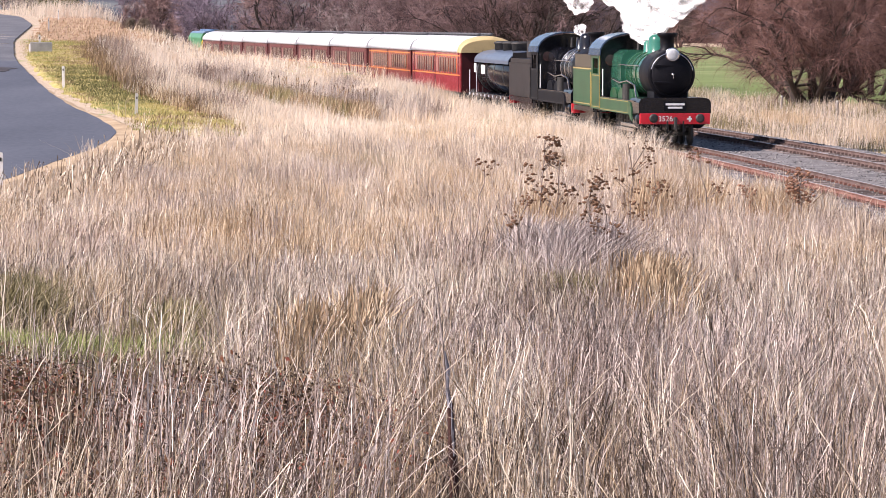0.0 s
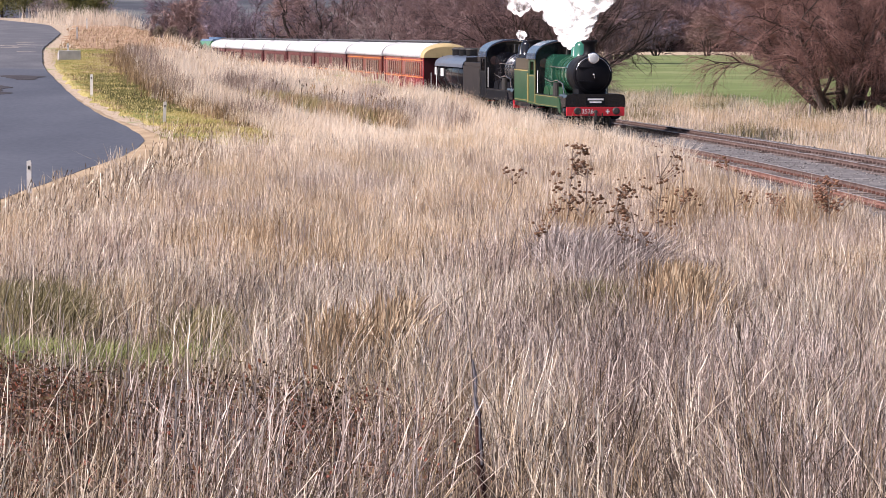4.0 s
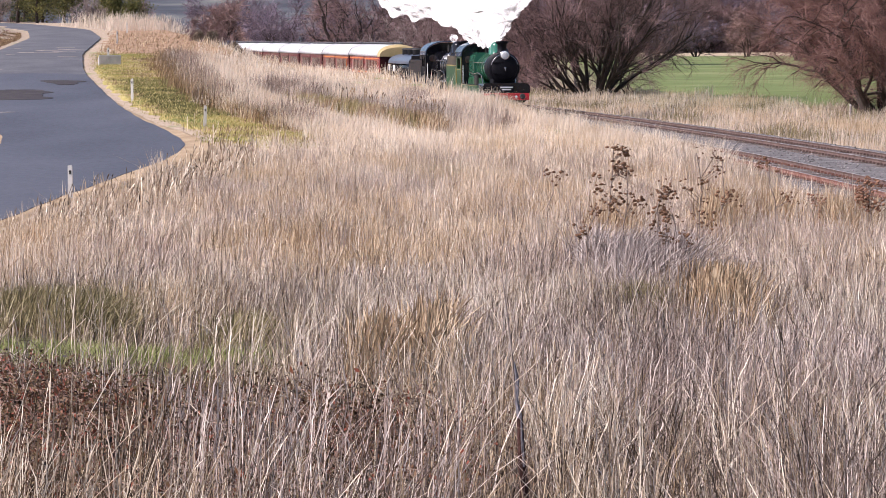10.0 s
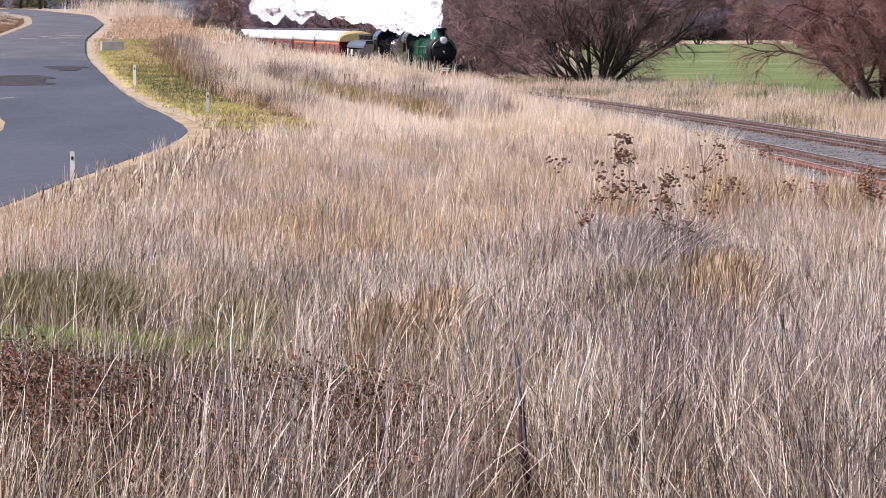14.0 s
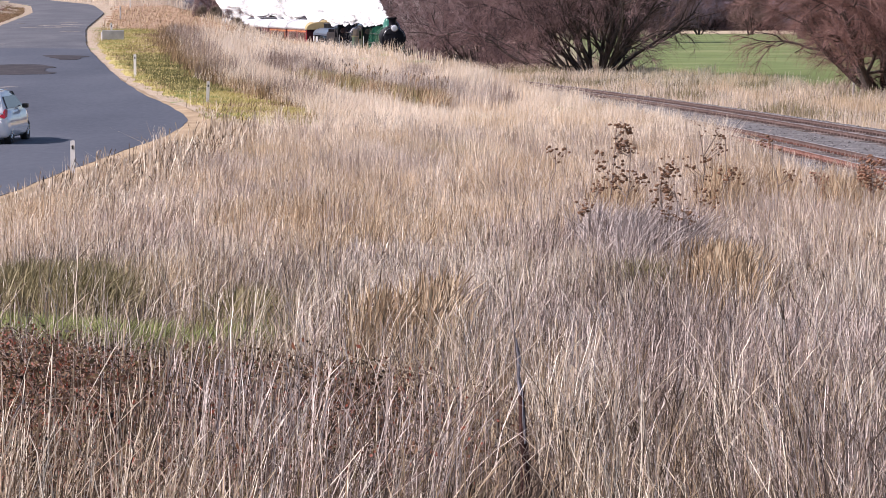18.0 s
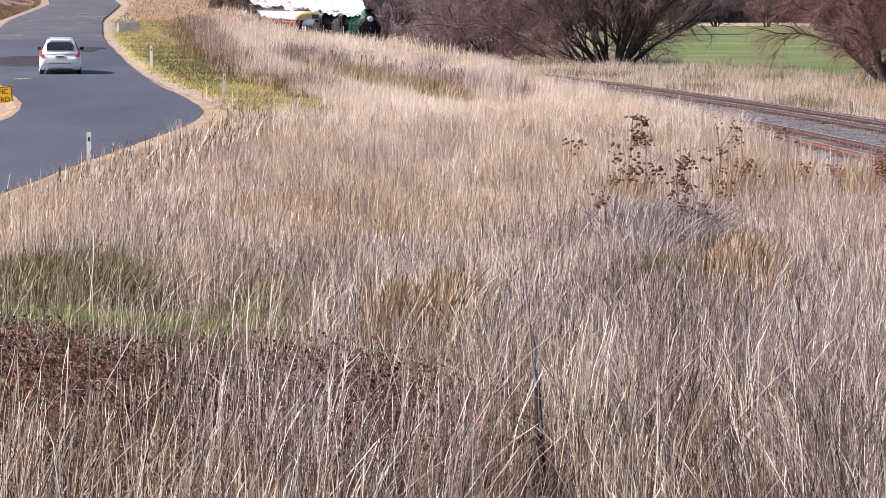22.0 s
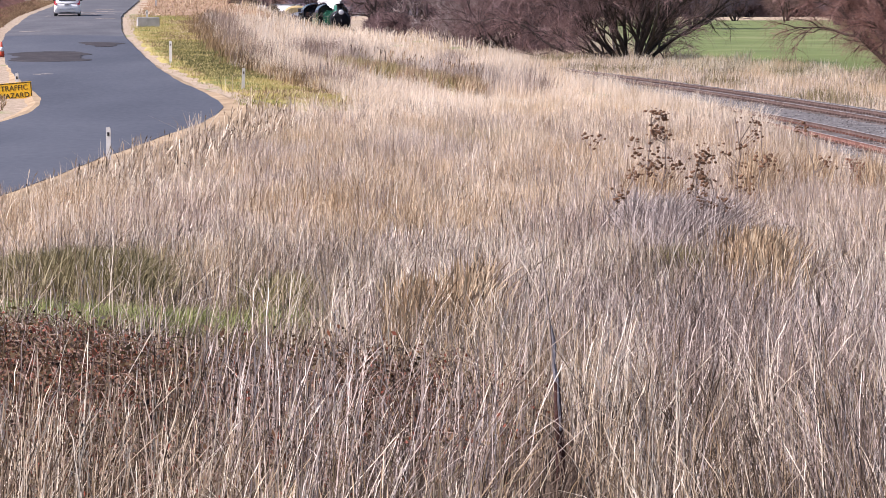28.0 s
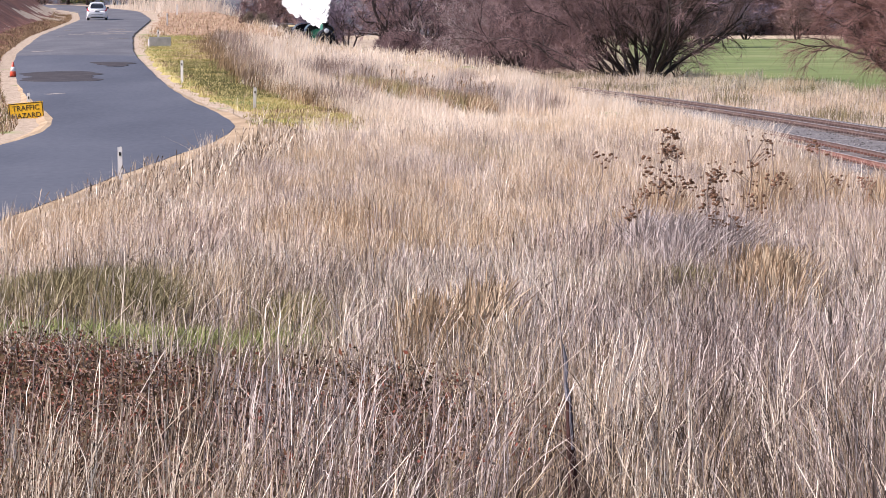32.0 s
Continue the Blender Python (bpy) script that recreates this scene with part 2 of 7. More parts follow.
COAL = mat("coal", [(0.008, 0.008, 0.009), (0.02, 0.02, 0.022), (0.06, 0.06, 0.065)], rough=0.5, scale=4, fine=14, bump=1.0)
OLIVE = paint("olive board", (0.055, 0.045, 0.03), rough=0.6)
BEAM_RED = paint("buffer beam red", (0.58, 0.02, 0.035), rough=0.35)
CAR_RED = paint("carriage crimson", (0.36, 0.010, 0.026), rough=0.22, coat=0.5, dirt=0.75)
CAR_BROWN = paint("carriage brown red", (0.20, 0.022, 0.016), rough=0.3, coat=0.3, dirt=0.75)
CAR_MAROON = paint("carriage maroon", (0.13, 0.018, 0.022), rough=0.35, coat=0.2, dirt=0.75)
CAR_DARK = paint("carriage end maroon", (0.05, 0.010, 0.012), rough=0.5, coat=0, spec=0.2)
ORANGE = paint("orange lining", (0.70, 0.24, 0.05), rough=0.4)
ROOF_WHITE = paint("white carriage roof", (0.66, 0.66, 0.67), rough=0.6, dirt=0.8, coat=0)
VENT_GREY = paint("sooty vent grey", (0.10, 0.10, 0.11), rough=0.7, coat=0)
ROOF_CREAM = paint("soot-stained cream roof end", (0.50, 0.38, 0.19), rough=0.6, coat=0)
WHITE = paint("white paint", (0.8, 0.8, 0.8), rough=0.4, dirt=0.85)
POST_WHITE = paint("weathered white post", (0.66, 0.64, 0.62), rough=0.6, dirt=0.8, coat=0)
STEEL = mat("bright steel", [(0.42, 0.42, 0.43), (0.6, 0.6, 0.62), (0.7, 0.7, 0.7)], rough=0.25, metal=1.0, scale=3, fine=30, bump=0.03)
IRON = mat("dark iron", [(0.02, 0.02, 0.02), (0.045, 0.043, 0.042), (0.09, 0.08, 0.075)], rough=0.6, metal=0.3, scale=3, fine=30, bump=0.15)
WINDOW = mat("dark window glass", [(0.05, 0.02, 0.02), (0.085, 0.035, 0.034), (0.13, 0.06, 0.055)], rough=0.12, scale=0.6, fine=5, bump=0, spec=0.8)
BLIND = mat("window blind", [(0.20, 0.09, 0.08), (0.28, 0.14, 0.12), (0.36, 0.2, 0.17)], rough=0.5, scale=0.8, fine=6, bump=0)
LENS = mat("lamp lens", [(0.42, 0.44, 0.46), (0.6, 0.62, 0.64), (0.78, 0.78, 0.78)], rough=0.1, metal=0.0, scale=2, fine=12, bump=0.1)


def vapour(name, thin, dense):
    """White steam whose cover varies from place to place; its normals are bent toward the sun to light the shaded
    sides.
    """
    m = bpy.data.materials.new(name)
    m.use_nodes = True
    sn, sl = m.node_tree.nodes, m.node_tree.links
    sn.remove(sn["Principled BSDF"])
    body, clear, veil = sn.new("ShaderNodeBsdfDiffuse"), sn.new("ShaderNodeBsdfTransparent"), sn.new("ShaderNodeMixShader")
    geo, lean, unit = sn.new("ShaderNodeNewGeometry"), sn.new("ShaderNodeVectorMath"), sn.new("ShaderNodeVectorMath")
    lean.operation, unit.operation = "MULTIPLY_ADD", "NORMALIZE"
    # the second vector is the sunward bend that brightens every side
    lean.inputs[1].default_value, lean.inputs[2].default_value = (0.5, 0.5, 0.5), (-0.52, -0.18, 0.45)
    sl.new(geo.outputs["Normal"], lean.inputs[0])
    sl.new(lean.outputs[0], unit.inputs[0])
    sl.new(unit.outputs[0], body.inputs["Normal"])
    noisy, coord, cover, tint = sn.new("ShaderNodeTexNoise"), sn.new("ShaderNodeTexCoord"), sn.new("ShaderNodeMapRange"), sn.new("ShaderNodeValToRGB")
    noisy.inputs["Scale"].default_value, noisy.inputs["Detail"].default_value = 1.6, 7
    tint.color_ramp.elements[0].color, tint.color_ramp.elements[1].color = (0.96, 0.965, 0.975, 1), (0.99, 0.99, 0.99, 1)
    sl.new(coord.outputs["Object"], noisy.inputs["Vector"])
    sl.new(noisy.outputs["Fac"], tint.inputs[0])
    sl.new(tint.outputs[0], body.inputs["Color"])
    cover.inputs[1].default_value, cover.inputs[2].default_value, cover.inputs[3].default_value, cover.inputs[4].default_value = 0.36, 0.60, thin, dense
    sl.new(noisy.outputs["Fac"], cover.inputs[0])
    sl.new(cover.outputs[0], veil.inputs[0])
    sl.new(clear.outputs[0], veil.inputs[1])
    sl.new(body.outputs[0], veil.inputs[2])
    sl.new(veil.outputs[0], sn["Material Output"].inputs[0])
    return m


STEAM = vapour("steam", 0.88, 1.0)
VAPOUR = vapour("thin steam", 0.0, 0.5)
CONCRETE = mat("concrete", [(0.3, 0.29, 0.29), (0.42, 0.41, 0.41), (0.52, 0.5, 0.5)], rough=0.9, scale=3, fine=30, bump=0.2)
TIMBER = mat("grey timber", [(0.12, 0.1, 0.09), (0.24, 0.21, 0.19), (0.36, 0.32, 0.3)], rough=0.9, scale=3, fine=30, bump=0.3)
CAR_WHITE = paint("white car paint", (0.88, 0.89, 0.90), rough=0.18, dirt=0.92, coat=0.8)
RUBBER = paint("rubber", (0.02, 0.02, 0.021), rough=0.8, coat=0)
GLASS = mat("car glass", [(0.012, 0.014, 0.018), (0.02, 0.022, 0.026), (0.03, 0.032, 0.036)], rough=0.04, scale=1, fine=5, bump=0, spec=0.9)
TAIL_RED = paint("tail lamp red", (0.42, 0.02, 0.03), rough=0.15, coat=0.8)
SIGN_YELLOW = paint("sign yellow", (0.85, 0.48, 0.02), rough=0.45)
SIGN_BLACK = paint("sign black", (0.02, 0.018, 0.015), rough=0.5)
CONE_RED = paint("cone orange red", (0.72, 0.10, 0.05), rough=0.5)
DIESEL_GREEN = paint("diesel green", (0.05, 0.27, 0.12), rough=0.3)
DIESEL_YELLOW = paint("diesel yellow", (0.78, 0.55, 0.05), rough=0.3)
DIESEL_BLUE = paint("diesel blue grey", (0.12, 0.2, 0.32), rough=0.4)
# ---- the plan: railway curve, road and land ----
TRACK_GAP = 4.85


def smooth(a, b, v):
    t = np.clip((np.asarray(v, float) - a) / (b - a), 0, 1)
    return t * t * (3 - 2 * t)


def track_x(y):
    y = np.asarray(y, float)
    k = np.clip(y, 80, 340)
    u = (k - 100) / 100
    x = 11.085 - 8.779 * u - 4.428 * u ** 2 + 0.855 * u ** 3
    return x + np.where(y < 80, -0.069, -0.153) * (y - k)


_RY = [-400, -60, 40, 85, 99, 107, 117, 126, 142, 163, 180, 213, 279, 320, 360, 420, 520]
_RX = [-70, -20, -14.2, -13.6, -12.9, -13.05, -14.8, -16.9, -19.75, -23.1, -25.85, -30.1, -36.9, -43, -55, -85, -150]
_RZ = [-0.5, 0.2, 0.5, 0.85, 1.03, 1.15, 1.3, 1.5, 1.87, 2.32, 2.72, 3.48, 4.45, 5.2, 5.95, 6.4, 6.5]
_dense = np.arange(-400, 521, 1.0)
_kern = np.exp(-0.5 * (np.arange(-15, 16) / 5.0) ** 2)
_kern /= _kern.sum()
_rx = np.convolve(np.pad(np.interp(_dense, _RY, _RX), 15, mode="edge"), _kern, "valid")
_rz = np.convolve(np.pad(np.interp(_dense, _RY, _RZ), 15, mode="edge"), _kern, "valid")


def road_x(y):
    return np.interp(y, _dense, _rx)


def road_z(y):
    return np.interp(y, _dense, _rz)


ROAD_HALF = 2.95


def grade(y):
    """The railway falls slightly away from the viewer."""
    y = np.asarray(y, float)
    return 0.13 - 0.0012 * np.clip(y - 125, 0, 400)


def bumps(x, y, size, seed=0.0):
    """Cheap rolling unevenness between -1 and 1."""
    x, y = np.asarray(x, float) / size, np.asarray(y, float) / size
    return (np.sin(x * 1.7 + seed + 1.3 * np.sin(y * 0.9 + seed)) + np.sin(y * 1.9 - seed * 2 + 1.1 * np.sin(x * 1.3)) + np.sin((x + y) * 2.7 + seed)) / 3


def blotch(x, y, size, seed=0.0):
    """Irregular patches between -1 and 1, longer in depth than in width."""
    rng = np.random.default_rng(int(seed * 10) + 3)
    x, y = np.asarray(x, float) / size, np.asarray(y, float) * 0.4 / size
    v = 0.0
    for _ in range(7):
        a, f, p = rng.uniform(0, math.pi), rng.uniform(0.9, 3.2), rng.uniform(0, 6.283)
        v = v + np.sin(f * (x * math.cos(a) + y * math.sin(a)) + p + 0.8 * np.sin(1.7 * f * (y * math.cos(a) - x * math.sin(a)) + 2 * p))
    return v / 3.2


def land(x, y):
    """Height of the ground sheet."""
    x, y = np.asarray(x, float), np.asarray(y, float)
    xt, xr, zr = track_x(y), road_x(y), road_z(y)
    d, dr = x - xt, x - xr
    lo = -0.42 + grade(y)
    span = np.maximum(xt - 3.0 - (xr + 3.3), 1.0)
    w = np.clip((dr - 3.3) / span, 0, 1)
    ridge = np.interp(y, [90, 110, 128, 145, 160, 190, 220, 260, 300, 400], [0.66, 0.7, 0.8, 0.98, 1.4, 2.15, 2.2, 1.8, 2.0, 1.0])
    k2 = smooth(195, 228, y)
    plain = zr + (ridge - zr) * (smooth(0.12, 0.6, w) * (1 - k2) + smooth(0.40, 0.75, w) * k2)
    plain = plain + (lo - plain) * smooth(0.86, 1.0, w)
    front = np.interp(y, [-60, 0, 18, 32, 48, 80, 110], [2.9, 2.7, 1.9, 1.35, 0.80, 0.66, 0.68])
    prof = np.where(w < 0.25, zr + (front - zr) * smooth(0.02, 0.25, w), front + (lo - front) * smooth(0.86, 1.0, w))
    k = smooth(82, 112, y)
    z = prof * (1 - k) + plain * k
    # right of the railway: flat paddock
    z = np.where(d > -3, lo - 0.35 * smooth(7.5, 18, d), z)
    # left of the road: flat verge, then a red cutting
    bank = smooth(4.0, 10.5, -dr) * 2.9 * smooth(146, 168, y) * (1 - smooth(300, 360, y))
    left = zr - 0.1 * smooth(3, 6, -dr) + bank + 2.2 * smooth(9, 40, -dr) * smooth(150, 260, y)
    z = np.where(dr < -3.0, left, z)
    z = np.where((dr >= -3.8) & (dr <= 3.3), zr - 0.06, z)
    rough_w = smooth(3.3, 6, np.abs(dr)) * np.where((dr > 0) & (y > 110), smooth(8, 13, dr), 1.0) * np.where(d > -3, smooth(8, 14, d), smooth(3, 6, -d))
    z = z + rough_w * (0.10 * bumps(x, y, 2.2) + 0.12 * bumps(x, y, 6.0, 2.0))
    # beyond the crest the land levels out, far off hills rise
    z = z * (1 - smooth(430, 700, y)) - 0.25 * smooth(430, 700, y)
    hill = smooth(1150, 2700, y) * (120 + 45 * bumps(x, y, 420, 1.0)) + smooth(420, 900, np.abs(x)) * 14
    return z + hill * smooth(300, 900, y)


def part(name, bm, material, parent=None, label=""):
    """Links a bmesh, or a ready mesh, as one mesh object under a thing."""
    if isinstance(bm, bmesh.types.BMesh):
        me = bpy.data.meshes.new(name)
        bm.to_mesh(me)
        bm.free()
    else:
        me = bm
    if material and not me.materials:
        me.materials.append(material)
    ob = new(name, me)
    if parent:
        ob.parent = parent
    if label:
        ob["label"] = label
    return ob


def arrays(name, verts, quads, tris=None, flat=True):
    """A mesh from number arrays."""
    me = bpy.data.meshes.new(name)
    nq, nt = len(quads), 0 if tris is None else len(tris)
    me.vertices.add(len(verts))
    me.vertices.foreach_set("co", np.ascontiguousarray(verts, np.float32).ravel())
    idx = np.asarray(quads, np.int32).ravel()
    if nt:
        idx = np.concatenate([idx, np.asarray(tris, np.int32).ravel()])
    me.loops.add(len(idx))
    me.loops.foreach_set("vertex_index", idx)
    me.polygons.add(nq + nt)
    me.polygons.foreach_set("loop_start", np.concatenate([np.arange(nq) * 4, nq * 4 + np.arange(nt) * 3]).astype(np.int32))
    me.polygons.foreach_set("use_smooth", np.full(nq + nt, not flat))
    me.update(calc_edges=True)
    return me


def sheet(name, xs, ys, material, z=land, lift=0.0):
    gx, gy = np.meshgrid(xs, ys)
    v = np.stack([gx, gy, z(gx, gy) + lift], -1).reshape(-1, 3)
    nx = len(xs)
    a = (np.arange(len(ys) - 1)[:, None] * nx + np.arange(nx - 1)[None, :]).ravel()
    return part(name, arrays(name, v, np.stack([a, a + 1, a + nx + 1, a + nx], -1), flat=False), material)


def strip(name, ys, left, right, zl, material, thick=0.12, cross=5):
    """A band along the y axis between two edge functions, with its own thickness."""
    ys = np.asarray(ys, float)
    cols = []
    for i in range(cross):
        k = i / (cross - 1)
        x = left(ys) * (1 - k) + right(ys) * k
        cols.append(np.stack([x, ys, zl(x, ys, k)], -1))
    top = np.stack(cols, 1)
    v = np.concatenate([top, top - [0, 0, thick]], 1)
    n, m = len(ys), cross * 2
    a = np.arange(n - 1)[:, None] * m
    q = []
    for i in range(cross - 1):
        q.append(np.stack([a[:, 0] + i, a[:, 0] + i + 1, a[:, 0] + m + i + 1, a[:, 0] + m + i], -1))
    for i, j in ((cross - 1, 2 * cross - 1), (cross, 0)):
        q.append(np.stack([a[:, 0] + i, a[:, 0] + j, a[:, 0] + m + j, a[:, 0] + m + i], -1))
    return part(name, arrays(name, v.reshape(-1, 3), np.concatenate(q)), material)


def ground_material():
    """Dry turf, bare soil and green pasture, told apart by where they lie and by noise."""
    m = bpy.data.materials.new("ground")
    m.use_nodes = True
    n, ln = m.node_tree.nodes, m.node_tree.links
    bs = n["Principled BSDF"]
    bs.inputs["Roughness"].default_value = 0.95
    g = n.new("ShaderNodeNewGeometry")
    sep = n.new("ShaderNodeSeparateXYZ")
    ln.new(g.outputs["Position"], sep.inputs[0])

    def noise_of(scale, detail=5):
        t = n.new("ShaderNodeTexNoise")
        t.inputs["Scale"].default_value, t.inputs["Detail"].default_value = scale, detail
        ln.new(g.outputs["Position"], t.inputs["Vector"])
        return t.outputs["Fac"]

    def ramp(fac, *stops):
        r = n.new("ShaderNodeValToRGB")
        for i, (p, c) in enumerate(stops):
            e = r.color_ramp.elements[i] if i < 2 else r.color_ramp.elements.new(p)
            e.position, e.color = p, (*c, 1)
        ln.new(fac, r.inputs[0])
        return r.outputs[0]

    def step(sock, a, b):
        r = n.new("ShaderNodeMapRange")
        r.interpolation_type = "SMOOTHSTEP"
        r.inputs[1].default_value, r.inputs[2].default_value = a, b
        ln.new(sock, r.inputs[0])
        return r.outputs[0]

    def blend(fac, a, b):
        x = n.new("ShaderNodeMix")
        x.data_type = "RGBA"
        ln.new(fac, x.inputs[0])
        ln.new(a, x.inputs[6])
        ln.new(b, x.inputs[7])
        return x.outputs[2]

    def times(a, b):
        x = n.new("ShaderNodeMath")
        x.operation = "MULTIPLY"
        ln.new(a, x.inputs[0])
        ln.new(b, x.inputs[1])
        return x.outputs[0]

    fine = noise_of(5.0)
    # near turf tones are darkened for the shade between the stalks
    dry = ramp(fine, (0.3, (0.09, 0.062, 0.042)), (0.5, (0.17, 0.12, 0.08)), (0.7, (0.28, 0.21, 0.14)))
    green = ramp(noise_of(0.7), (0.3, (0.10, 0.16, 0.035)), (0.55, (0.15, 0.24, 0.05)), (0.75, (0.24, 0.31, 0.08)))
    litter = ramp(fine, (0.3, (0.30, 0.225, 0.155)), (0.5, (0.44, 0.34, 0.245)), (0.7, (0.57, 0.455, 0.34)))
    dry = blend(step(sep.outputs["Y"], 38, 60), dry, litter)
    col = blend(step(noise_of(0.35), 0.62, 0.74), dry, green)
    # pasture on the flat beyond the railway
    pas = times(step(sep.outputs["Y"], 205, 235), step(sep.outputs["X"], 2, 14))
    lush = ramp(noise_of(0.06), (0.3, (0.11, 0.145, 0.04)), (0.5, (0.15, 0.195, 0.055)), (0.7, (0.23, 0.255, 0.10)))
    pas2 = n.new("ShaderNodeMath")
    pas2.operation = "SUBTRACT"
    pas2.use_clamp = True
    ln.new(pas, pas2.inputs[0])
    ln.new(step(sep.outputs["Y"], 700, 740), pas2.inputs[1])
    col = blend(pas2.outputs[0], col, lush)
    pale = ramp(noise_of(0.2), (0.3, (0.36, 0.27, 0.17)), (0.6, (0.56, 0.45, 0.31)))
    col = blend(step(sep.outputs["Y"], 705, 740), col, pale)
    # wooded and grazed hills far off, blue distance haze in their tones
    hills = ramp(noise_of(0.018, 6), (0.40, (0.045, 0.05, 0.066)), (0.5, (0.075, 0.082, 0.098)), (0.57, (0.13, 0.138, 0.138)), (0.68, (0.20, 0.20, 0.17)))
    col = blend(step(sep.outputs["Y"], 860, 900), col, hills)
    ln.new(col, bs.inputs["Base Color"])
    b = n.new("ShaderNodeBump")
    b.inputs["Strength"].default_value, b.inputs["Distance"].default_value = 0.3, 0.05
    ln.new(noise_of(14.0), b.inputs["Height"])
    ln.new(b.outputs[0], bs.inputs["Normal"])
    return m


def spaced(*spans):
    return np.unique(np.concatenate([np.arange(a, b + 1e-6, s) for a, b, s in spans]))


GX = spaced((-2400, -300, 120), (-300, -80, 12), (-80, -40, 2), (-40, 40, 0.8), (40, 90, 3), (90, 300, 15), (300, 2400, 120))
GY = spaced((-400, 0, 10), (0, 90, 1.0), (90, 330, 1.5), (330, 700, 12), (700, 4200, 70))
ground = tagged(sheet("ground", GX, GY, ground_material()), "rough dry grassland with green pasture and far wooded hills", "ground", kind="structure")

# road with its gravel verge
RYS = spaced((-300, 60, 5), (60, 420, 0.5))


def wide(y):
    """The road spreads to the inside of its second bend."""
    return 0.5 * np.exp(-((y - 165) / 30) ** 2)


def wob(ys, s):
    return 0.025 * np.sin(ys * 1.3 + s) + 0.035 * np.sin(ys * 0.53 + 2 * s)


verge = tagged(strip("verge", RYS, lambda y: road_x(y) - ROAD_HALF - wide(y) - np.interp(y, [118, 145], [0.7, 0.12]) + wob(y, 3), lambda y: road_x(y) + ROAD_HALF + np.interp(y, [120, 145], [0.55, 0.28]) + 0.9 * np.exp(-((y - 98) / 16) ** 2) + wob(y, 1),
               lambda x, y, k: np.maximum(land(x, y), road_z(y) - 0.04) + 0.075 - 0.15 * ((k < 0.02) | (k > 0.98)), VERGE, thick=0.3, cross=17), "pale orange gravel verge beside the road", "verge", kind="structure")
for road_name, ry0, ry1, top, words in (("road_1", -300, 176, ASPHALT, "dark blue-grey bitumen country road with ragged edges"), ("road_2", 176, 420, ASPHALT_OLD, "worn grey bitumen road climbing to the crest")):
    tagged(strip(road_name, RYS[(RYS >= ry0) & (RYS <= ry1)], lambda y: road_x(y) - ROAD_HALF - wide(y) + wob(y, 5) * 0.7, lambda y: road_x(y) + ROAD_HALF + wob(y, 0.4) * 0.7,
                 lambda x, y, k: road_z(y) + 0.045 + 0.05 * (1 - (2 * k - 1) ** 2), top, thick=0.12, cross=7), words, "road", kind="structure")


def patch_sheet(name, y0, y1, a, b, material, label, lift=0.03, ragged=0.5, taper=0.35):
    """A patch of other ground beside the road, between a and b metres from the road's middle."""
    ys = spaced((y0, y1, 0.8))
    end = np.sin(np.pi * np.clip((ys - y0) / (y1 - y0), 0, 1)) ** taper
    mid = (a + b) / 2
    return tagged(strip(name, ys, lambda y: road_x(y) + mid + (a - mid) * end + ragged * bumps(y * 0.3, y, 2.0, 1.0), lambda y: road_x(y) + mid + (b - mid) * end + ragged * bumps(y * 0.4, y, 2.6, 2.0),
                  lambda x, y, k: land(x, y) + lift - 0.12 * ((k < 0.05) | (k > 0.95)), material, thick=0.25, cross=21), label, "bare earth", kind="structure")


patch_sheet("cutting_face", 140, 330, -14.0, -3.45, RED_SOIL, "red earth road cutting with streaked soil", 0.04, 0.2, 0.15)
patch_sheet("roadside_turf", 106, 212, 3.4, 8.2, TURF, "mown yellow-green turf beside the road", 0.08, 0.22)
patch_sheet("bare_earth", 204, 326, 3.6, 14.0, SOIL, "bare orange earth beside the road", 0.04, 0.8)


def road_mark(name, y0, y1, a, b, material, label, seed):
    """A thin repair or spill lying on the road."""
    ys = spaced((y0, y1, 0.25))
    end = np.sin(np.pi * np.clip((ys - y0) / (y1 - y0), 0, 1)) ** 0.15
    mid = (a + b) / 2
    crown = lambda x, y: road_z(y) + 0.045 + 0.05 * (1 - np.clip((x - road_x(y)) / ROAD_HALF, -1, 1) ** 2)
    return tagged(strip(name, ys, lambda y: road_x(y) + mid + (a - mid) * end + 0.28 * np.sin(y * 0.9 + seed) + 0.12 * np.sin(y * 2.3 + 2 * seed), lambda y: road_x(y) + mid + (b - mid) * end + 0.3 * np.sin(y * 0.8 + seed) + 0.12 * np.sin(y * 2.1 + seed),
                  lambda x, y, k: crown(x, y) + 0.012, material, thick=0.02, cross=7), label, "road patch", kind="structure")


road_mark("road_patch_1", 142.5, 154, -3.0, 0.3, PATCH, "dark rough bitumen repair across the lane", 0.0)
road_mark("road_patch_2", 160, 166, 0.6, 2.3, PATCH, "dark bitumen repair strip", 1.0)
for i, (y0, ln, a, b) in enumerate(((215, 1.1, -1.0, 1.3), (217.6, 0.8, 0.6, 2.6), (221, 1.2, -0.3, 1.1), (224.5, 1.0, 1.2, 2.7), (229, 0.8, -2.2, -1.4), (211, 0.7, -1.9, -1.1), (182, 0.8, -2.7, -1.7), (232, 1.0, 0.5, 2.4), (206, 0.6, 1.6, 2.6), (131, 0.5, -2.6, -1.9))):
    road_mark("road_spill_%d" % (i + 1), y0, y0 + ln, a, b, PALE_PATCH, "thin pale dusty streak on the road", i)
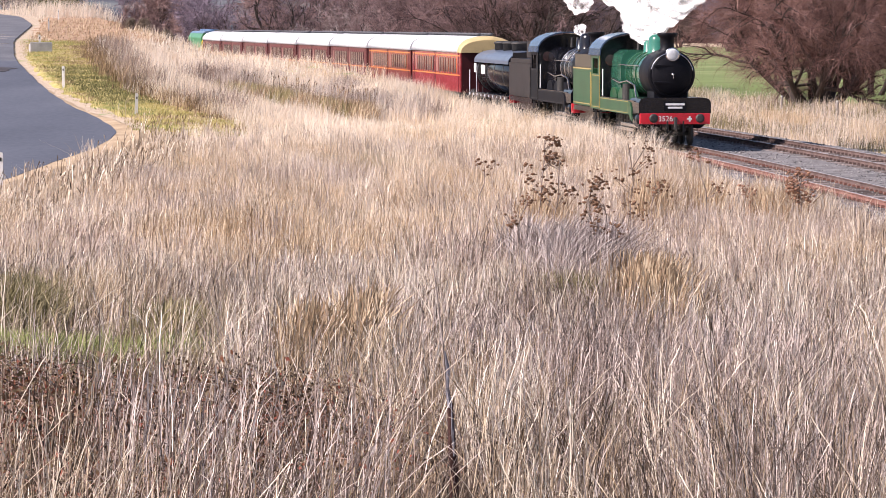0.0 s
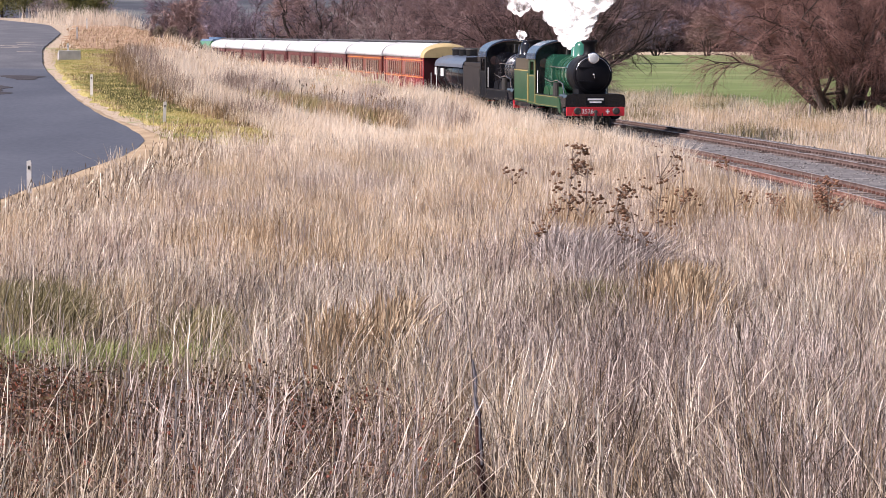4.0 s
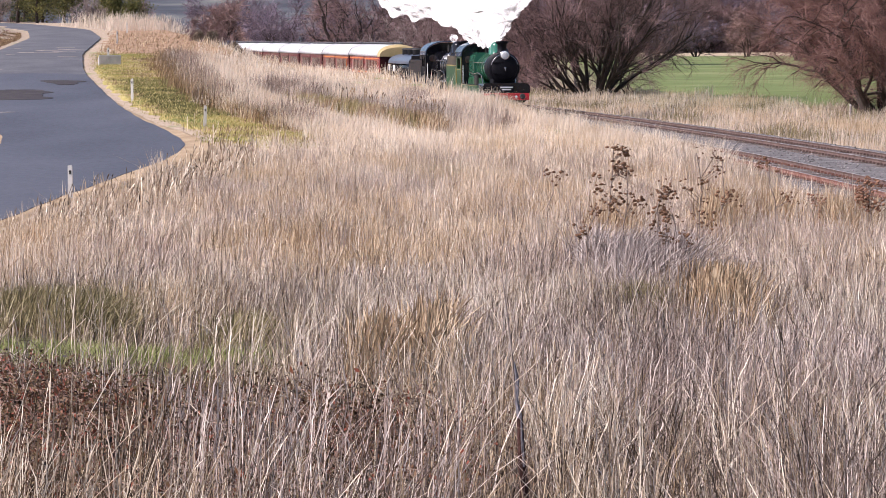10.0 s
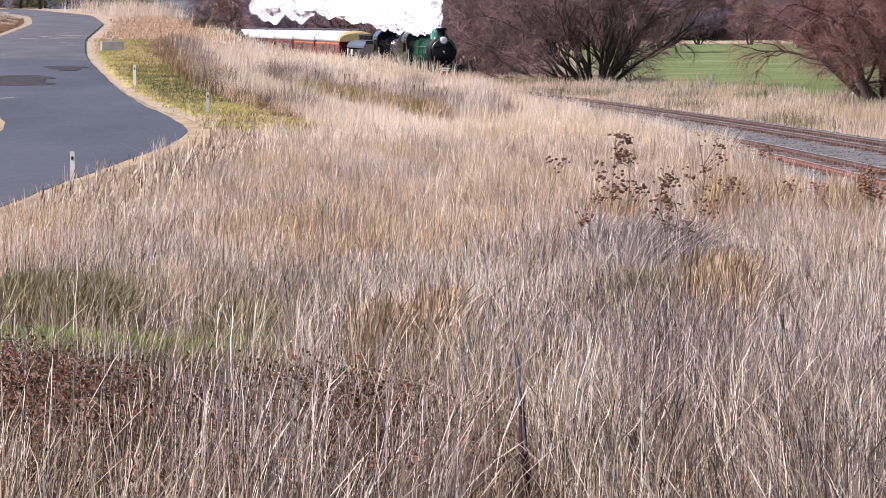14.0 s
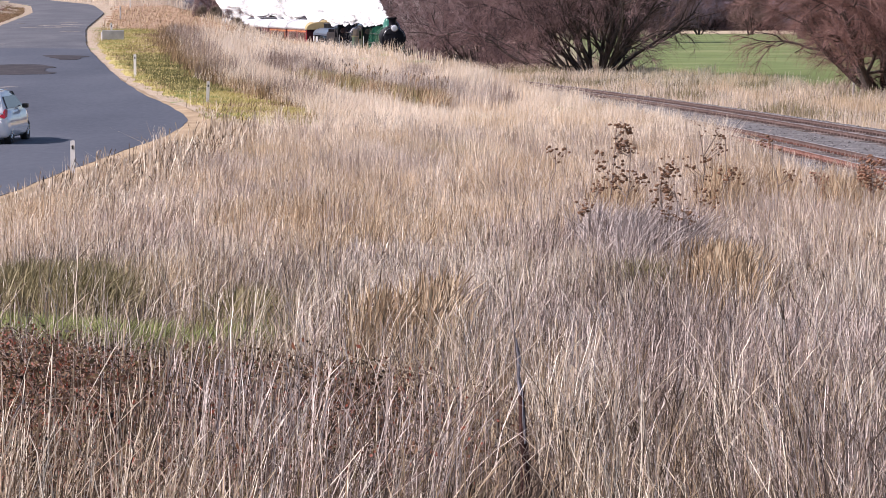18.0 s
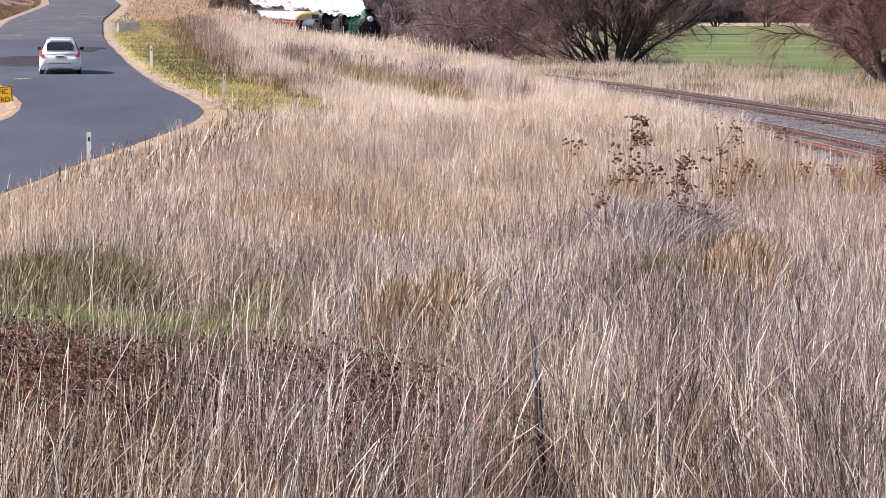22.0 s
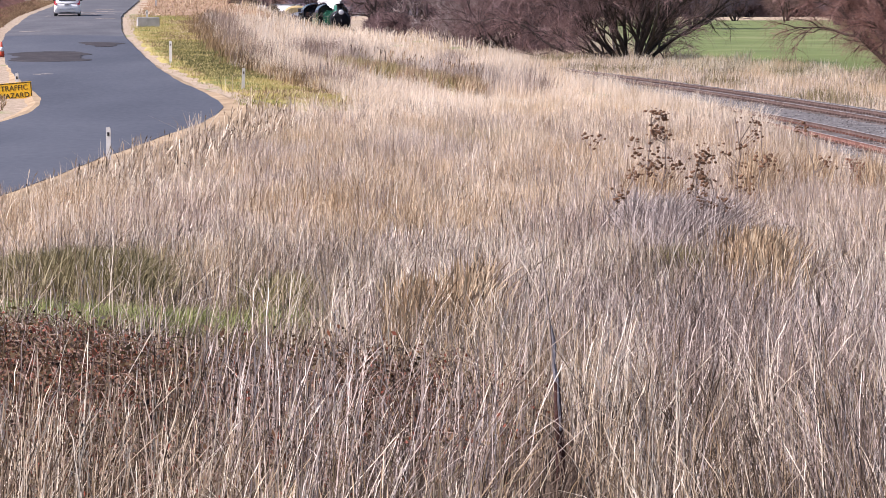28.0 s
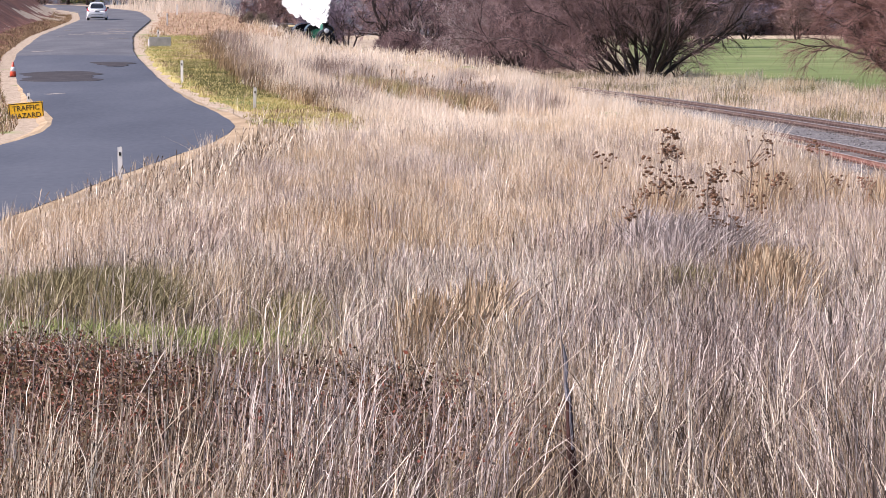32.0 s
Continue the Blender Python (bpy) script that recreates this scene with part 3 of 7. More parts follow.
# ---- mesh helpers ----


def box(bm, x0, x1, y0, y1, z0, z1, bevel=0.0):
    r = bmesh.ops.create_cube(bm, size=1)
    vs = r["verts"]
    bmesh.ops.scale(bm, vec=(x1 - x0, y1 - y0, z1 - z0), verts=vs)
    bmesh.ops.translate(bm, vec=((x0 + x1) / 2, (y0 + y1) / 2, (z0 + z1) / 2), verts=vs)
    if bevel:
        es = list({e for v in vs for e in v.link_edges})
        bmesh.ops.bevel(bm, geom=es, offset=bevel, segments=2, affect="EDGES", profile=0.5)
    return bm


def rod(bm, a, b, r0, r1=None, segs=8, caps=True):
    """A round bar from a to b."""
    a, b = Vector(a), Vector(b)
    d = b - a
    m = Matrix.Translation((a + b) / 2) @ d.to_track_quat("Z", "Y").to_matrix().to_4x4()
    bmesh.ops.create_cone(bm, cap_ends=caps, segments=segs, radius1=r0, radius2=r0 if r1 is None else r1, depth=d.length, matrix=m)
    return bm


def lathe(bm, profile, centre, axis="z", segs=24):
    """A body of turning: profile of (radius, along) pairs about an axis through centre."""
    rings = []
    for r, h in profile:
        ring = []
        for i in range(segs):
            a = 2 * math.pi * i / segs
            u, v = r * math.cos(a), r * math.sin(a)
            co = {"z": (u, v, h), "x": (h, u, v), "y": (u, h, v)}[axis]
            ring.append(bm.verts.new(Vector(centre) + Vector(co)))
        rings.append(ring)
    for p, q in zip(rings, rings[1:]):
        for i in range(segs):
            f = bm.faces.new((p[i], p[(i + 1) % segs], q[(i + 1) % segs], q[i]))
            f.smooth = True
    for ring in (rings[0], rings[-1]):
        bm.faces.new(ring)
    bmesh.ops.recalc_face_normals(bm, faces=bm.faces)
    return bm


def prism(bm, outline, x0, x1, smooth_faces=False):
    """An outline of (y, z) pairs drawn out along x."""
    a = [bm.verts.new((x0, y, z)) for y, z in outline]
    b = [bm.verts.new((x1, y, z)) for y, z in outline]
    n = len(outline)
    for i in range(n):
        f = bm.faces.new((a[i], a[(i + 1) % n], b[(i + 1) % n], b[i]))
        f.smooth = smooth_faces
    bm.faces.new(a), bm.faces.new(b)
    bmesh.ops.recalc_face_normals(bm, faces=bm.faces)
    return bm


def arch(half, eave, top, n=14, inset=0.0):
    """An arched roof outline: from the eave on one side over the crown to the other."""
    pts = []
    for i in range(n + 1):
        a = math.pi * i / n
        pts.append((-(half - inset) * math.cos(a), eave + (top - inset - eave) * math.sin(a) ** 0.8))
    return pts


def bmn():
    return bmesh.new()


def thing(name, label, category, group="", at=None):
    ob = new(name)
    ob.empty_display_size = 0.2
    if at is not None:
        ob.matrix_world = at
    return tagged(ob, label, category, group)


# ---- railway: ballast, sleepers, rails ----
TYS = spaced((-60, 60, 4), (60, 340, 1.5), (340, 640, 6))


def bed_z(x, y, k):
    return np.where((k < 0.04) | (k > 0.96), -0.62, -0.19 + 0.02 * bumps(x, y, 0.8)) + grade(y)


ballast = tagged(strip("ballast_bed", TYS, lambda y: track_x(y) - 2.9, lambda y: track_x(y) + TRACK_GAP + 2.9, lambda x, y, k: bed_z(x, y, k), BALLAST, thick=0.4, cross=25),
                 "grey crushed stone ballast bed under two tracks", "ballast", kind="structure")


def along(y, off):
    """Place and heading of the track, off metres to the right of the near track's middle."""
    s = float(track_x(y + 0.5) - track_x(y - 0.5))
    n = math.hypot(1, s)
    return float(track_x(y)) + off / n, y - off * s / n, math.degrees(math.atan2(-s, 1))


def rail_mesh(off, y0, y1, step):
    prof = [(-0.075, -0.17), (0.075, -0.17), (0.075, -0.155), (0.012, -0.13), (0.012, -0.045), (0.036, -0.03), (0.036, -0.002), (-0.036, -0.002), (-0.036, -0.03), (-0.012, -0.045), (-0.012, -0.13), (-0.075, -0.155)]
    ys = spaced((y0, y1, step))
    v = np.array([[(c[0], c[1], z + float(grade(y))) for px, z in prof for c in [along(y, off + px)]] for y in ys])
    n, m = len(ys), len(prof)
    q = [np.stack([np.arange(n - 1) * m + i, np.arange(n - 1) * m + (i + 1) % m, np.arange(1, n) * m + (i + 1) % m, np.arange(1, n) * m + i], -1) for i in range(m)]
    me = arrays("rail", v.reshape(-1, 3), np.concatenate(q))
    return me, ys


def rail_head(off, ys):
    v = np.array([[(c[0], c[1], 0.002 + float(grade(y))) for px in (-0.032, 0.032) for c in [along(y, off + px)]] for y in ys])
    n = len(ys)
    a = np.arange(n - 1) * 2
    return arrays("running_surface", v.reshape(-1, 3), np.stack([a, a + 1, a + 3, a + 2], -1))


rngT = np.random.default_rng(5)


def railway(name, off, side, label):
    tr = tagged(thing(name, label, "railway track"), kind="structure")
    for s in (-0.7535, 0.7535):
        me, ys = rail_mesh(off + s, -40, 620, 4.0)
        r = part("rail", me, side if s < 0 else RAIL_BROWN, tr)
        part("running_surface", rail_head(off + s, ys), RAIL_TOP, r, "worn bright rail top")
    # fastenings: one clip each side of each rail on every sleeper, and the far sleepers, joined
    bm = bmn()
    box(bm, -1.25, 1.25, -0.125, 0.125, -0.31, -0.172, 0.012)
    me = bpy.data.meshes.new("sleeper")
    bm.to_mesh(me)
    bm.free()
    me.materials.append(SLEEPER)
    v, q = [], []
    for i in range(760):
        y = 30 + i * 0.61
        x, yy, a = along(y, off)
        if 62 <= y <= 244:
            sl = new("sleeper", me)
            sl.parent = tr
            sl.matrix_world = pose(x, yy, float(grade(yy)) + rngT.normal(0, 0.006), 0, 0, a + rngT.normal(0, 0.5))
        elif y > 244:
            ca, sa = math.cos(radians(a)), math.sin(radians(a))
            b0 = len(v)
            for lx, ly in ((-1.25, -0.125), (1.25, -0.125), (1.25, 0.125), (-1.25, 0.125)):
                v.append((x + lx * ca - ly * sa, yy + lx * sa + ly * ca, -0.172 + float(grade(yy))))
            q.append((b0, b0 + 1, b0 + 2, b0 + 3))
    tagged(part("far_sleepers", arrays("far_sleepers", v, q), SLEEPER, tr), kind="stuff")
    v, q = [], []
    for i in range(420):
        y = 50 + i * 0.61
        for s in (-0.7535, 0.7535):
            for e in (-0.11, 0.11):
                x, yy, a = along(y, off + s + e)
                b0 = len(v)
                for z in (-0.172, -0.10):
                    for lx, ly in ((-0.045, -0.06), (0.045, -0.06), (0.045, 0.06), (-0.045, 0.06)):
                        v.append((x + lx, yy + ly, z + float(grade(yy))))
                q += [(b0 + 4, b0 + 5, b0 + 6, b0 + 7), (b0, b0 + 1, b0 + 5, b0 + 4), (b0 + 1, b0 + 2, b0 + 6, b0 + 5), (b0 + 2, b0 + 3, b0 + 7, b0 + 6), (b0 + 3, b0, b0 + 4, b0 + 7)]
    tagged(part("rail_clips", arrays("rail_clips", v, q), side, tr), kind="stuff")
    return tr


railway("track_1", 0.0, RAIL_SIDE, "running line with rust-red rails on sleepers")
railway("track_2", TRACK_GAP, RAIL_BROWN, "second line with brown rails on sleepers")


def scatter_stones():
    rng = np.random.default_rng(11)
    n = 26000
    y = 66 + 150 * rng.random(n) ** 1.5
    off = np.where(rng.random(n) < 0.25, rng.uniform(-2.95, -1.9, n), rng.uniform(-2.9, TRACK_GAP + 2.9, n))
    for c in (0.0, TRACK_GAP):
        for s in (-0.7535, 0.7535):
            off = np.where(np.abs(off - c - s) < 0.09, off + 0.2, off)
    x = track_x(y) + off
    edge = np.minimum(off + 2.9, TRACK_GAP + 2.9 - off)
    z = grade(y) - 0.19 - 0.40 * np.clip(1 - edge / 0.43, 0, 1)
    r = rng.uniform(0.014, 0.036, n) * (0.8 + y / 200)
    base = np.array([(1, 0, 0), (0, 1, 0), (-1, 0, 0), (0, -1, 0), (0, 0, 0.8), (0, 0, -0.8)], float)
    ang = rng.uniform(0, 6.28, n)
    j = base[None] * (1 + rng.uniform(-0.3, 0.3, (n, 6, 1)))
    ca, sa = np.cos(ang)[:, None], np.sin(ang)[:, None]
    v = np.stack([j[..., 0] * ca - j[..., 1] * sa, j[..., 0] * sa + j[..., 1] * ca, j[..., 2]], -1) * r[:, None, None] + np.stack([x, y, z], -1)[:, None, :]
    f = np.array([(0, 1, 4), (1, 2, 4), (2, 3, 4), (3, 0, 4), (1, 0, 5), (2, 1, 5), (3, 2, 5), (0, 3, 5)])
    t = (np.arange(n)[:, None, None] * 6 + f[None]).reshape(-1, 3)
    return tagged(part("ballast_stones", arrays("ballast_stones", v.reshape(-1, 3), np.zeros((0, 4), int), t), STONE), "loose grey ballast stones between the rails", "ballast", kind="stuff")


scatter_stones()
# ---- the train: local x runs forward, z up from the rail top ----


def tubes(thick):
    v, q = [], []
    for pts, rad, level in thick:
        n = 7 if level == 0 else (5 if level == 1 else 2)
        b0 = len(v)
        for i, (p, r) in enumerate(zip(pts, rad)):
            ax = pts[min(i + 1, len(pts) - 1)] - pts[max(i - 1, 0)]
            ax = ax / np.linalg.norm(ax)
            u = np.cross(ax, [0.3, 0.9, 0.1])
            u /= np.linalg.norm(u)
            w = np.cross(ax, u)
            for j in range(n):
                a = 2 * math.pi * j / n
                v.append(p + (u * math.cos(a) + w * math.sin(a)) * max(r, 0.009))
        for i in range(len(pts) - 1):
            for j in range(n if n > 2 else 1):
                q.append((b0 + i * n + j, b0 + i * n + (j + 1) % n, b0 + (i + 1) * n + (j + 1) % n, b0 + (i + 1) * n + j))
    return arrays("limbs", np.array(v), np.array(q), flat=False)


def wheelset(parent, x, r, material=None, name="wheelset", spokes=0):
    """Two wheels on an axle, turning about its own middle."""
    bm = bmn()
    for s in (-1, 1):
        lathe(bm, [(r * 0.25, s * 0.66), (r, s * 0.68), (r * 1.06, s * 0.69), (r * 1.06, s * 0.715), (r, s * 0.72), (r, s * 0.80), (r * 0.88, s * 0.80), (r * 0.86, s * 0.76), (r * 0.3, s * 0.76), (r * 0.25, s * 0.82)], (0, 0, 0), "y", 20)
        if spokes:
            for i in range(spokes):
                a = 2 * math.pi * i / spokes
                rod(bm, (r * 0.2 * math.cos(a), s * 0.79, r * 0.2 * math.sin(a)), (r * 0.9 * math.cos(a), s * 0.79, r * 0.9 * math.sin(a)), 0.035, segs=5)
            box(bm, r * 0.55, r * 0.86, s * 0.79 - 0.02, s * 0.79 + 0.02, -r * 0.35, r * 0.35)
    rod(bm, (0, -0.7, 0), (0, 0.7, 0), 0.08)
    w = part(name, bm, material or IRON, parent)
    w.location = (x, 0, r)
    WHEELS.append((w, x, r))
    return w


WHEELS = []


def buffers(parent, x, z=1.05, sgn=1):
    for y in (-0.87, 0.87):
        bm = bmn()
        rod(bm, (x, y, z), (x + sgn * 0.32, y, z), 0.11, 0.09, 12)
        lathe(bm, [(0.02, x + sgn * 0.32), (0.16, x + sgn * 0.33), (0.17, x + sgn * 0.37), (0.10, x + sgn * 0.40)], (0, y, z), "x", 18)
        part("buffer", bm, IRON, parent)


def lines(bm, x0, x1, y, z0, z1, w=0.035, t=0.006):
    w *= 0.62
    """A thin rectangular lining on a side panel."""
    s = 1 if y > 0 else -1
    ya, yb = sorted((y, y + s * t))
    box(bm, x0, x1, ya, yb, z0, z0 + w), box(bm, x0, x1, ya, yb, z1 - w, z1)
    box(bm, x0, x0 + w * 1.6, ya, yb, z0 + w, z1 - w), box(bm, x1 - w * 1.6, x1, ya, yb, z0 + w, z1 - w)
    return bm


def locomotive(name, label, main, dome, trim, side):
    """A ten-wheeled steam engine; the front of its buffer beam is at x = 0."""
    e = thing(name, label, "locomotive")
    bm = bmn()
    box(bm, -0.14, 0, -1.32, 1.32, 0.82, 1.22, 0.02)
    beam = part("buffer_beam", bm, BEAM_RED, e, "bright red buffer beam")
    buffers(e, 0.0)
    bm = bmn()
    rod(bm, (0.02, 0.0, 0.6), (0.02, 0.0, 1.0), 0.03, segs=6)
    lathe(bm, [(0.05, 0), (0.09, 0.05), (0.05, 0.12)], (0, 0, 1.0), "x", 10)
    box(bm, 0.0, 0.16, -0.05, 0.05, 0.62, 1.0, 0.02)
    part("coupling_hook", bm, IRON, e)
    # front platform casing over the cylinders
    bm = bmn()
    ol = [(-1.36, 1.22), (1.36, 1.22), (1.36, 1.62), (1.28, 1.76), (1.1, 1.80), (-1.1, 1.80), (-1.28, 1.76), (-1.36, 1.62)]
    prism(bm, ol, -0.05, -2.2)
    part("front_platform", bm, LOCO_BLACK, e)
    for s in (-1, 1):
        bm = bmn()
        lathe(bm, [(0.1, -0.65), (0.33, -0.7), (0.35, -0.8), (0.35, -1.75), (0.33, -1.9), (0.1, -1.95)], (0, s * 0.98, 0.98), "x", 20)
        part("cylinder", bm, LOCO_BLACK, e)
    # smokebox, door, boiler
    zc = 2.66
    bm = bmn()
    lathe(bm, [(0.80, -0.78), (0.87, -0.80), (0.90, -0.86), (0.90, -2.75), (0.86, -2.8)], (0, 0, zc), "x", 40)
    box(bm, -2.5, -0.95, -0.62, 0.62, 1.75, zc - 0.5)
    sb = part("smokebox", bm, SMOKE_BLACK, e)
    bm = bmn()
    lathe(bm, [(0.76, -0.80), (0.76, -0.75), (0.70, -0.70), (0.45, -0.62), (0.12, -0.58), (0.02, -0.575)], (0, 0, zc - 0.02), "x", 36)
    for z in (-0.3, 0.32):
        box(bm, -0.69, -0.60, -0.7, 0.05, zc + z - 0.035, zc + z + 0.035, 0.01)
    dr = part("smokebox_door", bm, SMOKE_BLACK, e)
    bm = bmn()
    lathe(bm, [(0.05, -0.59), (0.06, -0.52), (0.03, -0.48)], (0, 0, zc), "x", 10)
    rod(bm, (-0.5, 0, zc), (-0.5, 0.03, zc - 0.16), 0.018, segs=6)
    part("door_handle", bm, STEEL, dr)
    arc = np.linspace(0.08, 0.94, 16) * math.pi
    part("handrail", tubes([(np.stack([0 * arc - 0.70, -0.80 * np.cos(arc), zc + 0.80 * np.sin(arc)], -1), np.full(16, 0.02), 1)]), STEEL, e)
    bm = bmn()
    lathe(bm, [(0.80, -2.75), (0.81, -2.8), (0.84, -6.9), (0.82, -6.95)], (0, 0, zc - 0.02), "x", 36)
    bo = part("boiler", bm, BOILER_GREEN if main is LOCO_GREEN else main, e)
    bm = bmn()
    for x in (-2.85, -3.9, -4.95, -6.0):
        lathe(bm, [(0.845, x), (0.855, x - 0.01), (0.855, x - 0.07), (0.845, x - 0.08)], (0, 0, zc - 0.02), "x", 36)
    part("boiler_bands", bm, STEEL if main is LOCO_BLACK else main, bo)
    bm = bmn()
    ol = [(-0.95, 1.5), (0.95, 1.5), (0.95, 3.05), (0.86, 3.36), (0.6, 3.52), (-0.6, 3.52), (-0.86, 3.36), (-0.95, 3.05)]
    prism(bm, ol, -6.6, -8.9)
    part("firebox", bm, BOILER_GREEN if main is LOCO_GREEN else main, e)
    # chimney, dome, safety valves, headlamp
    bm = bmn()
    lathe(bm, [(0.42, 3.42), (0.33, 3.52), (0.26, 3.66), (0.27, 4.02), (0.36, 4.08), (0.38, 4.16), (0.36, 4.2), (0.24, 4.2), (0.22, 3.8)], (-1.75, 0, 0), "z", 24)
    part("chimney", bm, SMOKE_BLACK, e)
    bm = bmn()
    lathe(bm, [(0.52, 3.38), (0.43, 3.48), (0.41, 3.85), (0.38, 4.02), (0.28, 4.13), (0.1, 4.17)], (-3.55, 0, 0), "z", 24)
    part("steam_dome", bm, dome, e)
    bm = bmn()
    lathe(bm, [(0.3, 3.4), (0.24, 3.46), (0.22, 3.8), (0.15, 3.9)], (-5.6, 0, 0), "z", 16)
    part("sand_dome", bm, dome, e)
    for y in (-0.12, 0.12):
        bm = bmn()
        rod(bm, (-7.4, y, 3.5), (-7.4, y, 3.95), 0.07, 0.05, 8)
        part("safety_valve", bm, IRON, e)
    bm = bmn()
    lathe(bm, [(0.2, -1.05), (0.24, -1.0), (0.24, -0.66), (0.26, -0.64), (0.26, -0.60), (0.22, -0.60)], (0, 0, 3.40), "x", 24)
    box(bm, -1.0, -0.7, -0.12, 0.12, 3.05, 3.2)
    hl = part("headlamp", bm, STEEL, e, "large round headlamp on the smokebox")
    bm = bmn()
    lathe(bm, [(0.225, -0.615), (0.215, -0.585), (0.14, -0.565), (0.02, -0.56)], (0, 0, 3.40), "x", 24)
    part("lens", bm, LENS, hl)
    # running boards with a deep valance
    for s in (-1, 1):
        bm = bmn()
        box(bm, -8.9, -1.0, min(s * 0.8, s * 1.38), max(s * 0.8, s * 1.38), 1.62, 1.67)
        part("running_board", bm, LOCO_BLACK, e)
        bm = bmn()
        ol = [(-9.0, 1.13), (-2.1, 1.13), (-1.75, 0.98), (-1.45, 0.9), (-1.38, 0.9), (-1.5, 1.3), (-1.75, 1.55), (-2.1, 1.64), (-9.0, 1.64)]
        a = [bm.verts.new((x, s * 1.36, z)) for x, z in ol]
        b = [bm.verts.new((x, s * 1.40, z)) for x, z in ol]
        for i in range(len(ol)):
            bm.faces.new((a[i], a[(i + 1) % len(ol)], b[(i + 1) % len(ol)], b[i]))
        bm.faces.new(a), bm.faces.new(b)
        bmesh.ops.recalc_face_normals(bm, faces=bm.faces)
        va = part("valance", bm, side, e)
        bm = bmn()
        lines(bm, -8.9, -2.2, s * 1.402, 1.17, 1.62, 0.04)
        part("lining", bm, trim, va)
        bm = bmn()
        pts = [(-2.7, 2.95), (-6.9, 2.95)]
        rod(bm, (pts[0][0], s * 0.93, pts[0][1]), (pts[1][0], s * 0.98, pts[1][1]), 0.025, segs=6)
        for x in (-2.9, -4.2, -5.5, -6.7):
            rod(bm, (x, s * 0.8, 2.9), (x, s * 0.96, 2.95), 0.025, segs=5)
        part("boiler_handrail", bm, STEEL, e)
        bm = bmn()
        path = [(-3.0, 0.95, 1.67), (-3.1, 1.0, 2.2), (-4.6, 1.02, 2.35), (-6.4, 1.02, 2.25), (-8.3, 1.05, 2.4)]
        for p, q in zip(path, path[1:]):
            rod(bm, (p[0], s * p[1], p[2]), (q[0], s * q[1], q[2]), 0.035, segs=6)
        rail = bmn()
        rod(rail, (-8.75, s * 1.32, 1.7), (-8.75, s * 1.32, 2.75), 0.024, segs=8)
        part("cab_handrail", rail, WHITE, e)
        part("injector_pipe", bm, STEEL, e, "bright injector pipe")
        bm = bmn()
        rod(bm, (-4.2, s * 1.08, 1.67), (-4.2, s * 1.08, 2.25), 0.2, segs=14)
        rod(bm, (-4.65, s * 1.1, 1.67), (-4.65, s * 1.1, 2.1), 0.12, segs=10)
        part("air_pump", bm, IRON, e)
    # splashers
    for x in (-3.9, -5.85, -7.8):
        for s in (-1, 1):
            bm = bmn()
            pr = [(x + 0.85 * math.cos(math.pi * i / 10), 1.64 + 0.42 * math.sin(math.pi * i / 10)) for i in range(11)]
            a = [bm.verts.new((px, s * 0.85, pz)) for px, pz in pr]
            b = [bm.verts.new((px, s * 1.05, pz)) for px, pz in pr]
            for i in range(10):
                bm.faces.new((a[i], a[i + 1], b[i + 1], b[i]))
            bm.faces.new(b), bm.faces.new(a)
            bmesh.ops.recalc_face_normals(bm, faces=bm.faces)
            part("splasher", bm, side, e)
    # cab with an arched roof
    for s in (-1, 1):
        bm = bmn()
        box(bm, -11.1, -8.95, min(s * 1.36, s * 1.41), max(s * 1.36, s * 1.41), 1.15, 2.55)
        box(bm, -9.45, -8.95, min(s * 1.36, s * 1.41), max(s * 1.36, s * 1.41), 2.55, 3.32)
        box(bm, -11.1, -10.75, min(s * 1.36, s * 1.41), max(s * 1.36, s * 1.41), 2.55, 3.32)
        box(bm, -11.1, -8.95, min(s * 1.36, s * 1.41), max(s * 1.36, s * 1.41), 3.16, 3.34)
        cab_side = part("cab_side", bm, side, e)
        bm = bmn()
        lines(bm, -11.0, -9.0, s * 1.412, 1.22, 2.5, 0.05)
        box(bm, -8.99, -8.93, min(s * 1.40, s * 1.43), max(s * 1.40, s * 1.43), 1.2, 3.3)
        rod(bm, (-11.12, s * 1.43, 1.2), (-11.12, s * 1.43, 2.6), 0.03, segs=6)
        part("lining", bm, trim, cab_side)
    bm = bmn()
    lo, hi = arch(1.40, 3.28, 4.10), None
    prism(bm, [(-1.36, 1.67)] + lo[1:-1] + [(1.36, 1.67)], -8.93, -8.99)
    cab = part("cab_front", bm, LOCO_BLACK, e)
    for s in (-1, 1):
        bm = bmn()
        rod(bm, (-8.90, s * 0.98, 3.1), (-8.935, s * 0.98, 3.1), 0.22, segs=18)
        part("cab_window", bm, WINDOW, cab)
    bm = bmn()
    outer, inner = arch(1.47, 3.28, 4.2), arch(1.47, 3.28, 4.2, inset=0.05)
    prism(bm, outer + inner[::-1], -8.72, -11.55)
    roof = part("cab_roof", bm, SKY_BLACK, e, "arched dark cab roof")
    bm = bmn()
    o2, i2 = arch(1.475, 3.28, 4.205), arch(1.475, 3.28, 4.205, inset=0.05)
    prism(bm, o2 + i2[::-1], -8.69, -8.735)
    part("roof_edge", bm, SKY_BLACK, roof)
    # frames and motion gear
    bm = bmn()
    for s in (-1, 1):
        box(bm, -11.2, -0.1, min(s * 0.55, s * 0.6), max(s * 0.55, s * 0.6), 0.7, 1.62)
    box(bm, -11.2, -8.6, -1.2, 1.2, 1.05, 1.2)
    part("frame", bm, LOCO_BLACK, e)
    for x in (-3.9, -5.85, -7.8):
        wheelset(e, x, 0.80, name="wheelset", spokes=14)
    for x in (-1.0, -2.6):
        wheelset(e, x, 0.45, name="wheelset", spokes=9)
